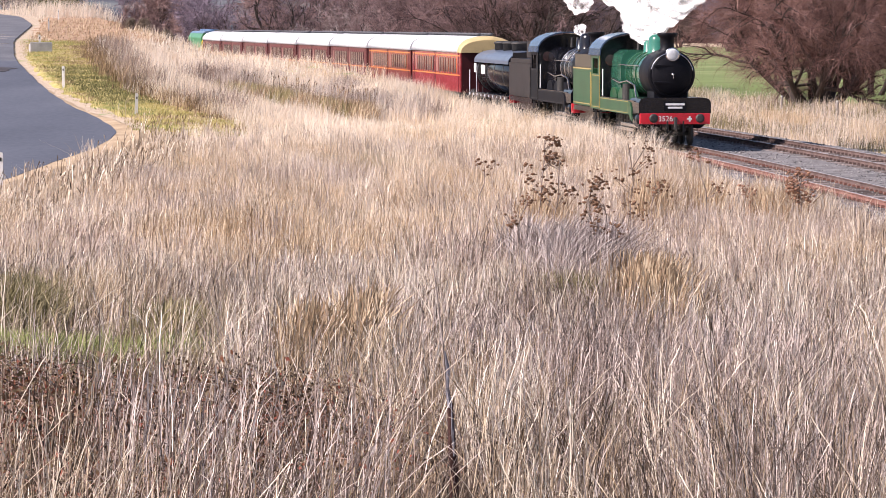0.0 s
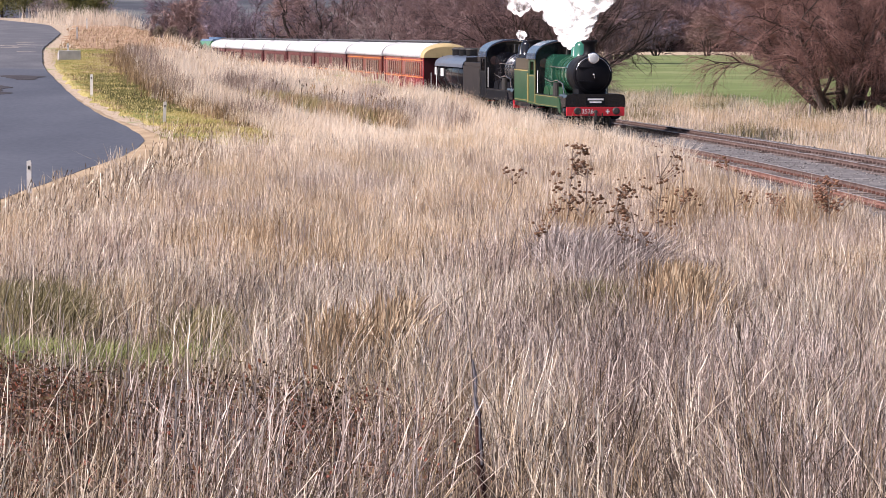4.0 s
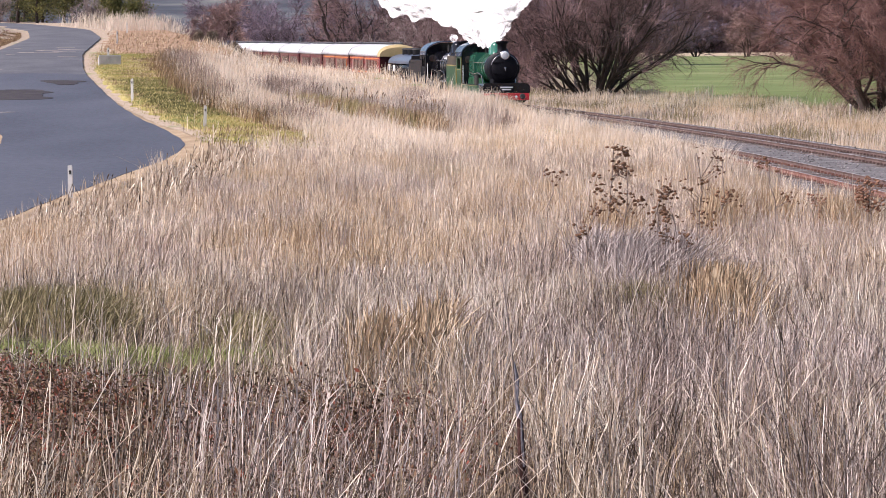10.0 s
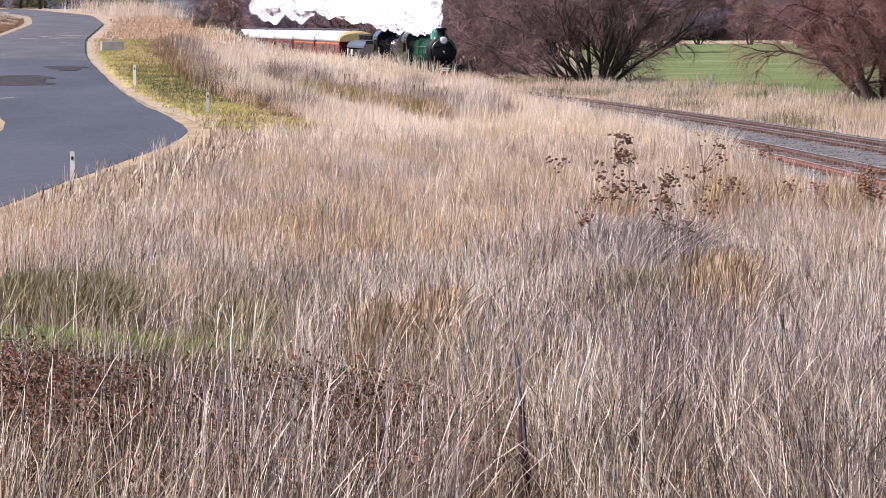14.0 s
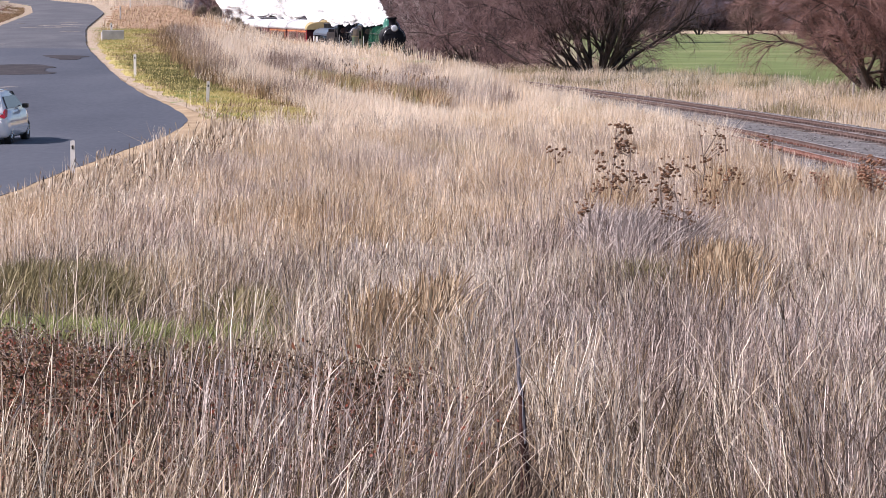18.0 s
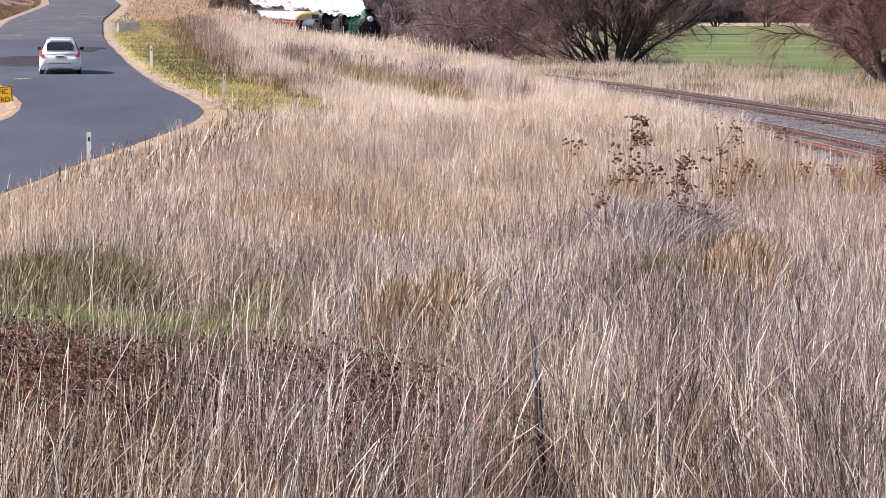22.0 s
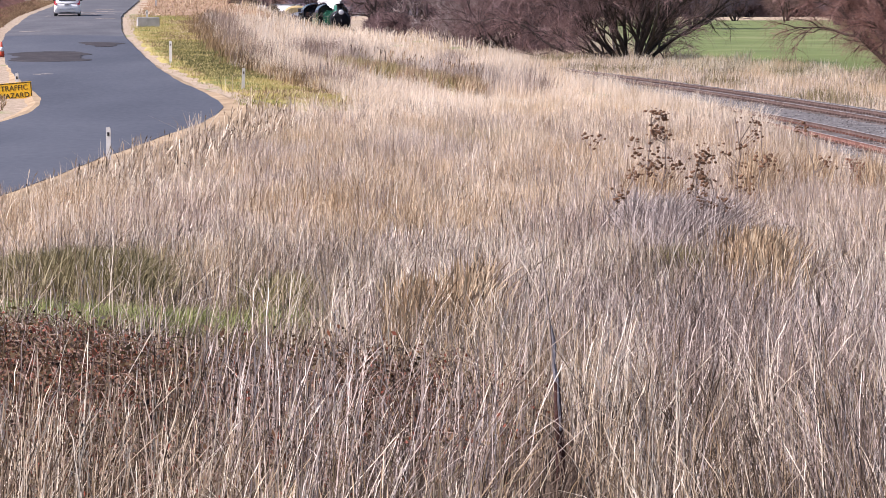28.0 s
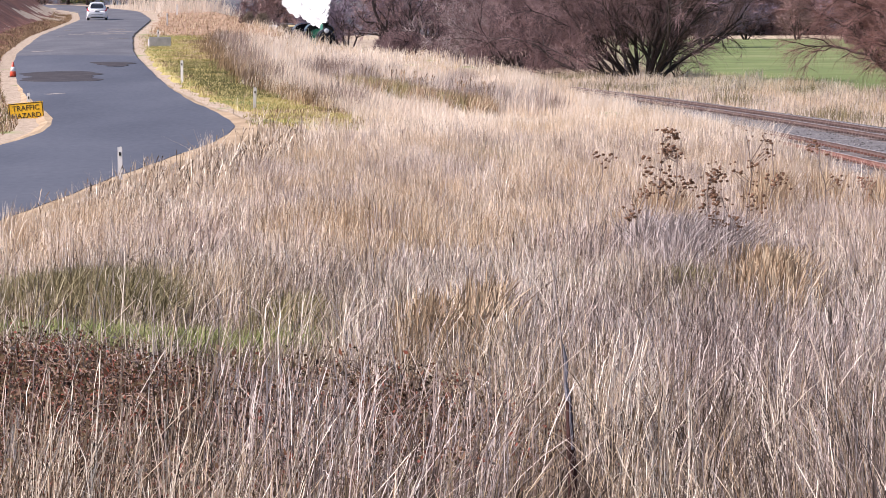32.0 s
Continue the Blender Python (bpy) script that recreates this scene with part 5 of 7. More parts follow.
def blades(name, x, y, z, h, w, lean, material, label, seed, head=0.0, bend=None, cheap=False, arch_over=0.0, turned=0.0):
    """Many stalks as one piece of stuff: kinked ribbons, with a swollen seed head where head is set; arch_over is the share whose tips hang over."""
    rng = np.random.default_rng(seed)
    n = len(x)
    face = rng.normal(turned, 0.6, n)
    la = 0.25 + rng.normal(0, 1.25, n) if bend is None else bend + rng.normal(0, 0.9, n)
    ll = np.abs(rng.normal(0, 1, n)) * lean
    droop = rng.uniform(0.0, 0.25, n)
    if head:
        ts, ws = np.array([0.0, 0.3, 0.58, 0.8, 0.9, 1.0]), np.array([1.0, 0.95, 0.9, 0.75, head, 0.0])
    elif cheap:
        ts, ws = np.array([0.0, 0.55, 1.0]), np.array([0.8, 0.9, 0.0])
    else:
        ts, ws = np.array([0.0, 0.3, 0.58, 0.82, 1.0]), np.array([1.0, 1.0, 0.9, 0.7, 0.0])
    k = len(ts)
    up = h[:, None] * (ts - droop[:, None] * ll[:, None] * ts ** 2)
    out = (h * ll)[:, None] * ts ** 2
    over = (rng.random(n) < arch_over) * rng.uniform(0.3, 0.75, n)
    past = np.clip(ts - 0.5, 0, 1)
    up = up - (h * over)[:, None] * past ** 2 * 3.4
    out = out + (h * over)[:, None] * past * 1.5
    cx = x[:, None] + np.cos(la)[:, None] * out
    cy = y[:, None] + np.sin(la)[:, None] * out
    cz = z[:, None] + up
    if not cheap:
        cx[:, 1:] += np.cumsum(rng.normal(0, 0.012, (n, k - 1)), 1) * h[:, None]
    ox = (np.cos(face) * w)[:, None] * ws / 2
    oy = (np.sin(face) * w)[:, None] * ws / 2
    a = np.stack([cx - ox, cy - oy, cz], -1)
    b = np.stack([cx + ox, cy + oy, cz], -1)
    v = np.empty((n, 2 * k - 1, 3))
    v[:, 0:2 * k - 2:2] = a[:, :-1]
    v[:, 1:2 * k - 2:2] = b[:, :-1]
    v[:, -1] = a[:, -1]
    base = np.arange(n)[:, None] * (2 * k - 1)
    q = np.concatenate([base + np.array([[2 * i, 2 * i + 1, 2 * i + 3, 2 * i + 2]]) for i in range(k - 2)])
    t = base + np.array([[2 * k - 4, 2 * k - 3, 2 * k - 2]])
    return tagged(part(name, arrays(name, v.reshape(-1, 3), q, t), material), label, "grass", kind="stuff")


def sow(rng, n, y0, y1, xa=-0.185, xb=0.15, power=1.0):
    """Places spread over the land ahead, wider with distance."""
    u = rng.random(n)
    y = np.sqrt(y0 ** 2 + (y1 ** 2 - y0 ** 2) * u ** power)
    x = y * (xa + (xb - xa) * rng.random(n))
    return x, y


def sides(x, y):
    return x - track_x(y), x - road_x(y)


BRAMBLE_AT = [(-3.3, 22.2, 1.2, 4.2), (-1.7, 21.8, 0.95, 3.2), (-0.95, 20.0, 0.4, 2.6), (-4.4, 25.6, 1.0, 3.4), (-2.1, 18.0, 0.9, 2.6), (-1.1, 22.0, 0.45, 2.4)]
GREEN_AT = [(-4.4, 32.5, 0.7, 1.9), (-3.5, 31.8, 0.7, 1.6), (-5.3, 33.5, 0.8, 1.6), (-2.7, 32.5, 0.5, 1.2)]
OLIVE_AT = [(-5.5, 39.5, 0.75, 2.8), (-6.5, 40.5, 0.8, 2.4), (-4.7, 37.5, 0.5, 1.8), (1.45, 41.0, 0.4, 2.4), (-2.8, 34.5, 0.4, 1.2)]
RUST_AT = [(2.3, 38.0, 0.36, 4.6), (2.6, 41.5, 0.3, 3.0), (-0.75, 30.5, 0.32, 2.8), (-1.2, 29.0, 0.25, 2.2)]
LILAC_AT = [(1.75, 50.0, 0.55, 2.6), (2.35, 51.0, 0.5, 2.4), (1.3, 51.5, 0.4, 2.0)]
GOLD_AT = [(1.75, 60.0, 0.5, 3.0), (4.35, 69.0, 0.45, 3.5), (3.9, 65.0, 0.35, 2.5), (6.3, 65.5, 0.4, 2.2), (5.5, 70.0, 0.35, 2.2), (6.95, 67.0, 0.3, 2.0)]


def inside(x, y, spots):
    m = np.zeros(len(x))
    for cx, cy, rx, ry in spots:
        m = np.maximum(m, 1 - smooth(0.6, 1.15, np.hypot((x - cx) / rx, (y - cy) / ry)))
    return m


def reed_line(x):
    """The front edge of the reeds on the bank between road and railway."""
    return np.interp(x, [-12, -9.0, -6.0, -3.3, -1.5], [160, 151, 141, 132.5, 130])


def reed_gap(x, y):
    """1 just before the reeds of the bank, where the grass is short."""
    f = reed_line(x) - y
    return smooth(-1, 1, f) * (1 - smooth(9, 15, f)) * smooth(-10.5, -8.5, x) * (1 - smooth(-3.6, -2.2, x))


def by_stake(x, y):
    """The trodden gap in front of the stake."""
    return (np.abs(x / y - 0.0035) < 0.011) & (y < 20.2)


def verge_zone(x, y):
    """Where the roadside is mown or bare."""
    d, dr = sides(x, y)
    wide = np.interp(y, [60, 80, 100, 118, 135, 165, 200, 215, 240, 262, 300, 330, 345], [4.2, 4.2, 4.8, 6.6, 6.4, 6.9, 7.8, 9.5, 10.5, 12, 13, 12, 4.5])
    wide = np.where((y > 106) & (y < 125), np.maximum(wide, 7.2), wide)
    return dr < wide + 0.6 * bumps(x, y, 3.0, 4.0)


def open_low(x, y):
    """1 where the field in front is low tangle with only thin stalks."""
    u = x / y
    u = u + 0.016 * bumps(x, y, 1.1, 5.0)
    return (1 - smooth(-0.052, -0.018, u)) * (1 - smooth(35.0, 41.0, y)) * (1 - smooth(-0.075, -0.05, u) * smooth(24.0, 29.0, y)) * (0.78 + 0.22 * smooth(17.5, 22.5, y)) * smooth(10, 11, y + 1.5 * bumps(x, y, 1.6, 2.0))


def meadow():
    rng = np.random.default_rng(21)
    bands = [(12, 26, 17000, 0.0037, 0.78), (26, 42, 38000, 0.0047, 0.78), (42, 66, 68000, 0.0075, 0.74), (66, 100, 100000, 0.0090, 0.74), (100, 170, 175000, 0.0125, 0.80), (170, 330, 70000, 0.028, 0.9)]
    pots = {k: [] for k in ("straw", "grey", "gold", "straw_mid", "grey_mid", "gold_mid", "straw_far", "gold_far")}
    for y0, y1, n, w, hh in bands:
        x, y = sow(rng, n, y0, y1)
        d, dr = sides(x, y)
        far = y > 100
        ok = (d < np.interp(y, [60, 78, 95, 108, 118], [-3.5, -3.3, -2.8, -2.1, -1.6]) + 0.3 * bumps(x, y, 1.5)) & ~verge_zone(x, y)
        patch = blotch(x, y, 1.1, 3.0) + 0.6 * blotch(x, y, 3.4, 1.0)
        ok &= rng.random(n) < np.clip(0.70 + 0.5 * patch, 0.12, 1) + far * 0.2
        ok &= rng.random(n) > 0.93 * open_low(x, y)
        ok &= rng.random(n) > 0.97 * inside(x, y, GREEN_AT)
        ok &= rng.random(n) > 0.75 * inside(x, y, RUST_AT + LILAC_AT + GOLD_AT)
        ok &= rng.random(n) > 0.90 * inside(x, y, OLIVE_AT)
        ok &= (rng.random(n) > 0.9) | ~by_stake(x, y)
        x, y, patch = x[ok], y[ok], patch[ok]
        h = hh * (0.62 + 0.26 * patch + rng.normal(0, 0.17, len(x)))
        d, dr = sides(x, y)
        h *= np.interp(-d, [3, 6, 13], [0.5, 0.78, 1.0]) * (1 - smooth(104, 118, y)) + smooth(104, 118, y) * np.interp(-d, [2, 4, 13], [0.8, 0.95, 1.0])
        h *= np.interp(y, [12, 40, 60, 75, 100], [1, 1, 0.95, 0.85, 0.85]) if y1 <= 100 else 1
        h *= 1 - 0.35 * reed_gap(x, y)
        h = np.clip(h, 0.16, 1.15) + 0.85 * smooth(-6.8, -3.0, d) * smooth(104, 118, y) * (1 - 0.75 * smooth(128, 154, y))
        ww = w * rng.uniform(0.6, 1.3, len(x))
        kind = 1.1 * blotch(x, y, 1.9, 7.0) + 0.4 * blotch(x, y, 7.0, 4.0) + rng.normal(0, 0.30, len(x)) + 0.3 * smooth(80, 120, y) - 0.05 * (1 - smooth(30, 50, y)) - 0.75 * smooth(-0.01, 0.05, x / y) * (1 - smooth(48, 82, y)) + 0.5 * (1 - smooth(0.02, 0.055, np.abs(x / y + 0.03))) * smooth(44, 60, y) * (1 - smooth(85, 100, y))
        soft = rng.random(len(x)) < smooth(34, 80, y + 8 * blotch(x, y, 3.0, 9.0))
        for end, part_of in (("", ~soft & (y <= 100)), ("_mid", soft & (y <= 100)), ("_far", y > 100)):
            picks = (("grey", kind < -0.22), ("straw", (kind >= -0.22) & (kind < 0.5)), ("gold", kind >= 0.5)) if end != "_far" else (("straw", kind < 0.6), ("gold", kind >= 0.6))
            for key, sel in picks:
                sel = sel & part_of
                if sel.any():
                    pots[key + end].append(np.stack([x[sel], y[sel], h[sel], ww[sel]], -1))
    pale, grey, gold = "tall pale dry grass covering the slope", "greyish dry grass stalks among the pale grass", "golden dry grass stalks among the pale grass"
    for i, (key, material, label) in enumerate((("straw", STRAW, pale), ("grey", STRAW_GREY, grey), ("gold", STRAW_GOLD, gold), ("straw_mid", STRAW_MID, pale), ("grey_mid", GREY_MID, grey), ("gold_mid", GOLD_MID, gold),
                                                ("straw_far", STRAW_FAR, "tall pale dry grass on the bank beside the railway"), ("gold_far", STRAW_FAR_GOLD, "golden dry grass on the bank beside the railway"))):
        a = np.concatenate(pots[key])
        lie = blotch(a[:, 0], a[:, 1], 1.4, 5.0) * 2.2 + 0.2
        # far stalks are turned toward the sun so the bank comes out brighter
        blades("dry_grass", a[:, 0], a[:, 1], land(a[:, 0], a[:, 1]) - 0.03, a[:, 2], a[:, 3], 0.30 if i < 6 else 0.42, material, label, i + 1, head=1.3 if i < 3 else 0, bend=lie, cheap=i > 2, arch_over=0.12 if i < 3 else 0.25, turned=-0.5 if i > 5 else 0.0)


def zones():
    rng = np.random.default_rng(33)

    def fill(spots, n):
        xs, ys = [], []
        for cx, cy, rx, ry in spots:
            m = int(n * rx * ry)
            a, r = rng.uniform(0, 6.283, m), np.abs(rng.normal(0, 0.55, m)) + 0.1 * rng.random(m)
            xs.append(cx + rx * r * np.cos(a)), ys.append(cy + ry * r * np.sin(a))
        return np.concatenate(xs), np.concatenate(ys)

    # low blades coloured dark stand in for shade in the gaps between stalks
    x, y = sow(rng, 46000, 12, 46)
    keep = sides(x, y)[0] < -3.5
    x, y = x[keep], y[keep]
    blades("dead_thatch", x, y, land(x, y) - 0.03, rng.uniform(0.08, 0.42, len(x)), rng.uniform(0.005, 0.011, len(x)), 0.6, GAP_THATCH, "dead low thatch at the foot of the grass, darkened as gap shade", 40, cheap=True)
    # rust and olive weeds along the foot of the bank's reeds, the reeds behind them
    n = 15000
    x = rng.uniform(-10.5, -2.2, n)
    y = reed_line(x) + rng.uniform(-4.0, 1.5, n)
    ok = rng.random(n) < smooth(-10.5, -8.0, x) * (1 - smooth(-3.4, -2.4, x)) * np.clip(0.6 + 0.6 * blotch(x, y, 1.2, 2.0), 0.1, 1)
    x, y = x[ok], y[ok]
    tone = 0.25 * (x + 6) + blotch(x, y, 1.4, 6.0) + rng.normal(0, 0.35, len(x))
    for sel, material, words, sd in ((tone > 0.1, STRAW_RUST, "rust-brown weeds at the foot of the bank's reeds", 44), ((tone <= 0.1), OLIVE_GOLD, "olive weeds at the foot of the bank's reeds", 39)):
        blades("bank_weeds", x[sel], y[sel], land(x[sel], y[sel]) - 0.02, rng.uniform(0.45, 0.95, sel.sum()), rng.uniform(0.02, 0.045, sel.sum()), 0.45, material, words, sd, cheap=True)
    n = 60000
    x = rng.uniform(-13.5, 0.5, n)
    y = reed_line(x) + 26 * rng.random(n) ** 1.4
    d, dr = sides(x, y)
    f = y - reed_line(x)
    ok = (d < -3.5) & (dr > 9.5) & (rng.random(n) < smooth(-13.5, -9.5, x) * (1 - smooth(-2.4, 0.5, x)) * np.clip(0.55 + 0.7 * blotch(x, y, 1.5, 4.0), 0.12, 1))
    x, y, f = x[ok], y[ok], f[ok]
    h = np.clip(0.86 + 0.3 * blotch(x, y, 1.3, 6.0) + rng.normal(0, 0.2, len(x)), 0.4, 1.6) * np.interp(f, [0, 2, 12, 26], [0.9, 1.0, 0.85, 0.6])
    tone = blotch(x, y, 1.6, 9.0) + rng.normal(0, 0.4, len(x)) + 0.05 * (f - 8)
    for sel, material, words, sd in ((tone < -0.45, REED, "tall brown reeds on the bank", 38), ((tone >= -0.45) & (tone < 0.2), GREY_MID, "tall greyish reeds on the bank", 37), (tone >= 0.2, STRAW_FAR, "tall pale reeds on the bank", 36)):
        blades("bank_reeds", x[sel], y[sel], land(x[sel], y[sel]) - 0.02, h[sel], rng.uniform(0.010, 0.020, sel.sum()), 0.28, material, words, sd, cheap=True)
    # brown seed spikes standing over the reeds
    n = 80
    x = rng.uniform(-9.5, -2.5, n)
    y = reed_line(x) + rng.uniform(0.5, 9, n)
    blades("seed_spikes", x, y, land(x, y) + 0.3, rng.uniform(0.5, 1.0, n), rng.uniform(0.02, 0.035, n), 0.2, RUST_WEED, "dark brown seed spikes over the bank's reeds", 35, head=2.0)
    # grey twiggy growth under the dead weeds, golden clumps behind it
    x, y = fill(LILAC_AT, 850)
    blades("grey_brush", x, y, land(x, y) - 0.02, rng.uniform(0.45, 1.0, len(x)), rng.uniform(0.006, 0.014, len(x)), 0.75, LILAC, "fine grey leafless brush among the grass", 34)
    x, y = fill(GOLD_AT, 560)
    blades("golden_clump", x, y, land(x, y) - 0.02, rng.uniform(0.5, 1.0, len(x)), rng.uniform(0.009, 0.018, len(x)), 0.35, STRAW_RUST, "golden-brown dead clumps in the grass", 32, arch_over=0.2)
    # low tangle of fine dead grass through the brambles
    x, y = sow(rng, 26000, 13, 36, -0.19, -0.01)
    ok = rng.random(len(x)) < open_low(x, y) * (1 - 0.8 * inside(x, y, GREEN_AT))
    x, y = x[ok], y[ok]
    tone = blotch(x, y, 0.8, 2.0) + rng.normal(0, 0.5, len(x))
    for sel, material, words, sd in ((tone < -0.35, STRAW_GREY, "low grey tangle of dead grass", 66), ((tone >= -0.35) & (tone < 0.6), OLIVE_GRASS, "low olive tangle of dying grass", 67), (tone >= 0.6, STRAW_RUST, "low rusty tangle of dead grass", 68)):
        blades("low_tangle", x[sel], y[sel], land(x[sel], y[sel]) - 0.02, rng.uniform(0.15, 0.5, sel.sum()), rng.uniform(0.003, 0.006, sel.sum()), 0.9, material, words, sd, arch_over=0.4)
    # stout pale stalks in bunches over the brambles
    for nb, u0, u1, y0, y1, per, material, lean, seed, words in ((46, -0.170, -0.105, 13.5, 18.5, 14, STRAW, 0.16, 60, "straw-coloured stalks standing before the brambles"), (34, -0.105, -0.070, 15.0, 21.0, 18, STRAW_GREY, 0.14, 62, "upright grey stalks standing over the brambles"),
                                                           (34, -0.078, -0.015, 14.0, 20.0, 12, STRAW_GREY, 0.36, 63, "leaning grey-cream stalks beside the brambles"), (26, -0.165, -0.02, 13.0, 16.0, 16, STRAW, 0.34, 64, "straw-coloured stalks in front of the brambles")):
        cy = y0 + (y1 - y0) * rng.random(nb)
        cx = rng.uniform(u0, u1, nb) * cy
        px, py = (cx[:, None] + rng.normal(0, 0.10, (nb, per))).ravel(), (cy[:, None] + rng.normal(0, 0.14, (nb, per))).ravel()
        blades("pale_stalks", px, py, land(px, py) - 0.03, rng.uniform(0.35, 1.0, len(px)), py / 20 * rng.uniform(0.0032, 0.0065, len(px)), lean, material, words, seed, head=1.3, bend=rng.normal(0.1, 0.35, nb).repeat(per), arch_over=0.14)
    # a few long bleached stalks that lie across the rest
    n = 90
    x, y = sow(rng, n, 13, 34, -0.14, 0.14)
    blades("long_stalks", x, y, land(x, y), rng.uniform(0.8, 1.35, n), y / 20 * rng.uniform(0.0045, 0.007, n), 0.6, CREAM, "long bleached stalks lying across the grass", 61, head=1.2, arch_over=0.5)
    # bright fanning clumps in the middle of the field
    n = 46
    cx, cy = rng.uniform(-2.0, 0.9, n), rng.uniform(35, 46, n)
    a = rng.normal(1.57, 1.3, (n, 26))
    px, py = (cx[:, None] + 0.1 * np.cos(a)).ravel(), (cy[:, None] + 0.1 * np.sin(a)).ravel()
    blades("bleached_tussocks", px, py, land(px, py) - 0.03, rng.uniform(0.45, 0.9, len(px)), rng.uniform(0.004, 0.009, len(px)), 0.42, CREAM, "bleached fanning tussocks in the middle of the field", 65, bend=a.ravel(), arch_over=0.15)
    x, y = fill(GREEN_AT, 1500)
    blades("green_grass", x, y, land(x, y) - 0.02, rng.uniform(0.18, 0.42, len(x)), rng.uniform(0.005, 0.009, len(x)), 0.6, GREEN_GRASS, "short green grass patch in the dry field", 41)
    x, y = fill(OLIVE_AT, 1500)
    blades("olive_grass", x, y, land(x, y) - 0.02, rng.uniform(0.3, 0.7, len(x)), rng.uniform(0.008, 0.016, len(x)), 0.5, OLIVE_GRASS, "olive-green grass tussocks in the dry field", 42)
    x, y = fill(RUST_AT, 720)
    blades("rust_grass", x, y, land(x, y) - 0.02, rng.uniform(0.45, 0.95, len(x)), rng.uniform(0.006, 0.013, len(x)), 0.24, STRAW_RUST, "rust-coloured dead grass tussocks", 43, head=1.4)
    # mown verge by the road
    y = rng.uniform(105, 213, 44000)
    far_edge = np.interp(y, [105, 118, 138, 165, 200, 213], [6.9, 7.2, 6.4, 6.9, 7.8, 8.2])
    dr = 3.25 + (far_edge + 0.5 - 3.25) * rng.random(len(y)) ** 0.85
    x = road_x(y) + dr + 0.25 * bumps(y * 0.3, y, 1.2, 2.0)
    ok = rng.random(len(y)) < smooth(3.2, 4.2, dr) * smooth(104, 109, y)
    x, y, dr = x[ok], y[ok], dr[ok]
    g = bumps(x, y, 1.5, 2.0) + 0.6 * bumps(x, y, 5.0, 4.0) + rng.normal(0, 0.3, len(x)) - np.interp(dr, [4.5, 7.5], [0, 0.75])
    # a band of the turf has darker green blades
    dark_band = smooth(124, 132, y) * (1 - smooth(160, 172, y)) * smooth(3.6, 4.6, dr) + 0.5 * bumps(x, y, 2.0, 6.0) + rng.normal(0, 0.15, len(x)) > 0.55
    g = np.where(dark_band, 9.0, g)
    for sel, material, label, s in ((dark_band, DARK_TURF_GRASS, "short dark green grass in a band of roadside turf", 34), ((g > 0.55) & ~dark_band, GREEN_GRASS, "short green roadside grass", 51), ((g <= 0.55) & (g > -0.6), TURF_GRASS, "short yellow-green roadside grass", 50), ((g <= -0.6) & (g > -1.2), STRAW_GOLD, "short yellowed roadside grass", 52), (g <= -1.2, RUST_WEED, "low brown weeds on the roadside", 49)):
        blades("verge_grass", x[sel], y[sel], land(x[sel], y[sel]) + 0.07, rng.uniform(0.04, 0.12, sel.sum()) * (2.5 if s == 49 else 1), rng.uniform(0.011, 0.022, sel.sum()), 0.8, material, label, s, cheap=True)
    # brown weeds at the foot of the reeds
    y = rng.uniform(120, 214, 7000)
    x = road_x(y) + np.interp(y, [118, 138, 165, 200, 214], [7.4, 6.4, 6.9, 7.8, 8.4]) + rng.normal(0.2, 0.4, len(y))
    ok = bumps(x, y, 2.2, 3.0) + rng.normal(0, 0.3, len(y)) > -0.15
    x, y = x[ok], y[ok]
    blades("brown_weeds", x, y, land(x, y) - 0.02, rng.uniform(0.25, 0.75, len(x)), rng.uniform(0.014, 0.028, len(x)), 0.5, RUST_WEED, "dark brown weeds at the foot of the reeds", 48, cheap=True)
    # tall reeds that stand like a wall behind the mown verge
    x, y = sow(rng, 110000, 118, 214, -0.19, 0.0)
    d, dr = sides(x, y)
    lim = np.interp(y, [118, 138, 165, 200, 214], [7.4, 6.4, 6.9, 7.8, 8.4]) + 0.5 * bumps(x, y, 3.0, 4.0)
    ok = (dr > lim) & (dr < lim + 4.5 + 2.5 * bumps(x, y, 5.0, 2.0)) & (d < -5) & (rng.random(len(x)) < 0.6 + 0.5 * bumps(x, y, 2.0, 8.0))
    x, y, dr = x[ok], y[ok], dr[ok] - lim[ok]
    h = np.clip(0.76 + 0.35 * blotch(x, y, 1.2, 6.0) + 0.25 * blotch(x, y, 4.0, 3.0) + rng.normal(0, 0.2, len(x)), 0.3, 1.6) * np.interp(dr, [0, 0.8, 3, 7], [0.75, 1, 0.9, 0.6])
    # front rows are browned as the wall's shaded face, the rear stays pale
    for sel, material, label, s in ((dr + 0.5 * blotch(x, y, 1.0, 3.0) < 2.0, REED, "tall reeds behind the mown roadside, browned as their shaded front", 59), (dr + 0.5 * blotch(x, y, 1.0, 3.0) >= 2.0, STRAW_FAR, "pale reeds behind the mown roadside", 31)):
        blades("roadside_reeds", x[sel], y[sel], land(x[sel], y[sel]) - 0.03, h[sel], rng.uniform(0.011, 0.021, sel.sum()), 0.3, material, label, s, cheap=True)
    # pale tall grass along the crest of the road
    y = rng.uniform(308, 345, 6000)
    x = road_x(y) + rng.uniform(4.2, 24, len(y))
    ok = rng.random(len(y)) < 0.55 + 0.6 * blotch(x, y, 2.5, 8.0)
    x, y = x[ok], y[ok]
    blades("crest_grass", x, y, land(x, y) - 0.02, rng.uniform(0.7, 1.9, len(x)), rng.uniform(0.02, 0.04, len(x)), 0.35, STRAW_FAR, "tall pale grass along the crest beside the road", 43, cheap=True)
    # sparse stalks along the gravel edge of the bend
    x, y = sow(rng, 17000, 62, 120, -0.19, -0.05)
    d, dr = sides(x, y)
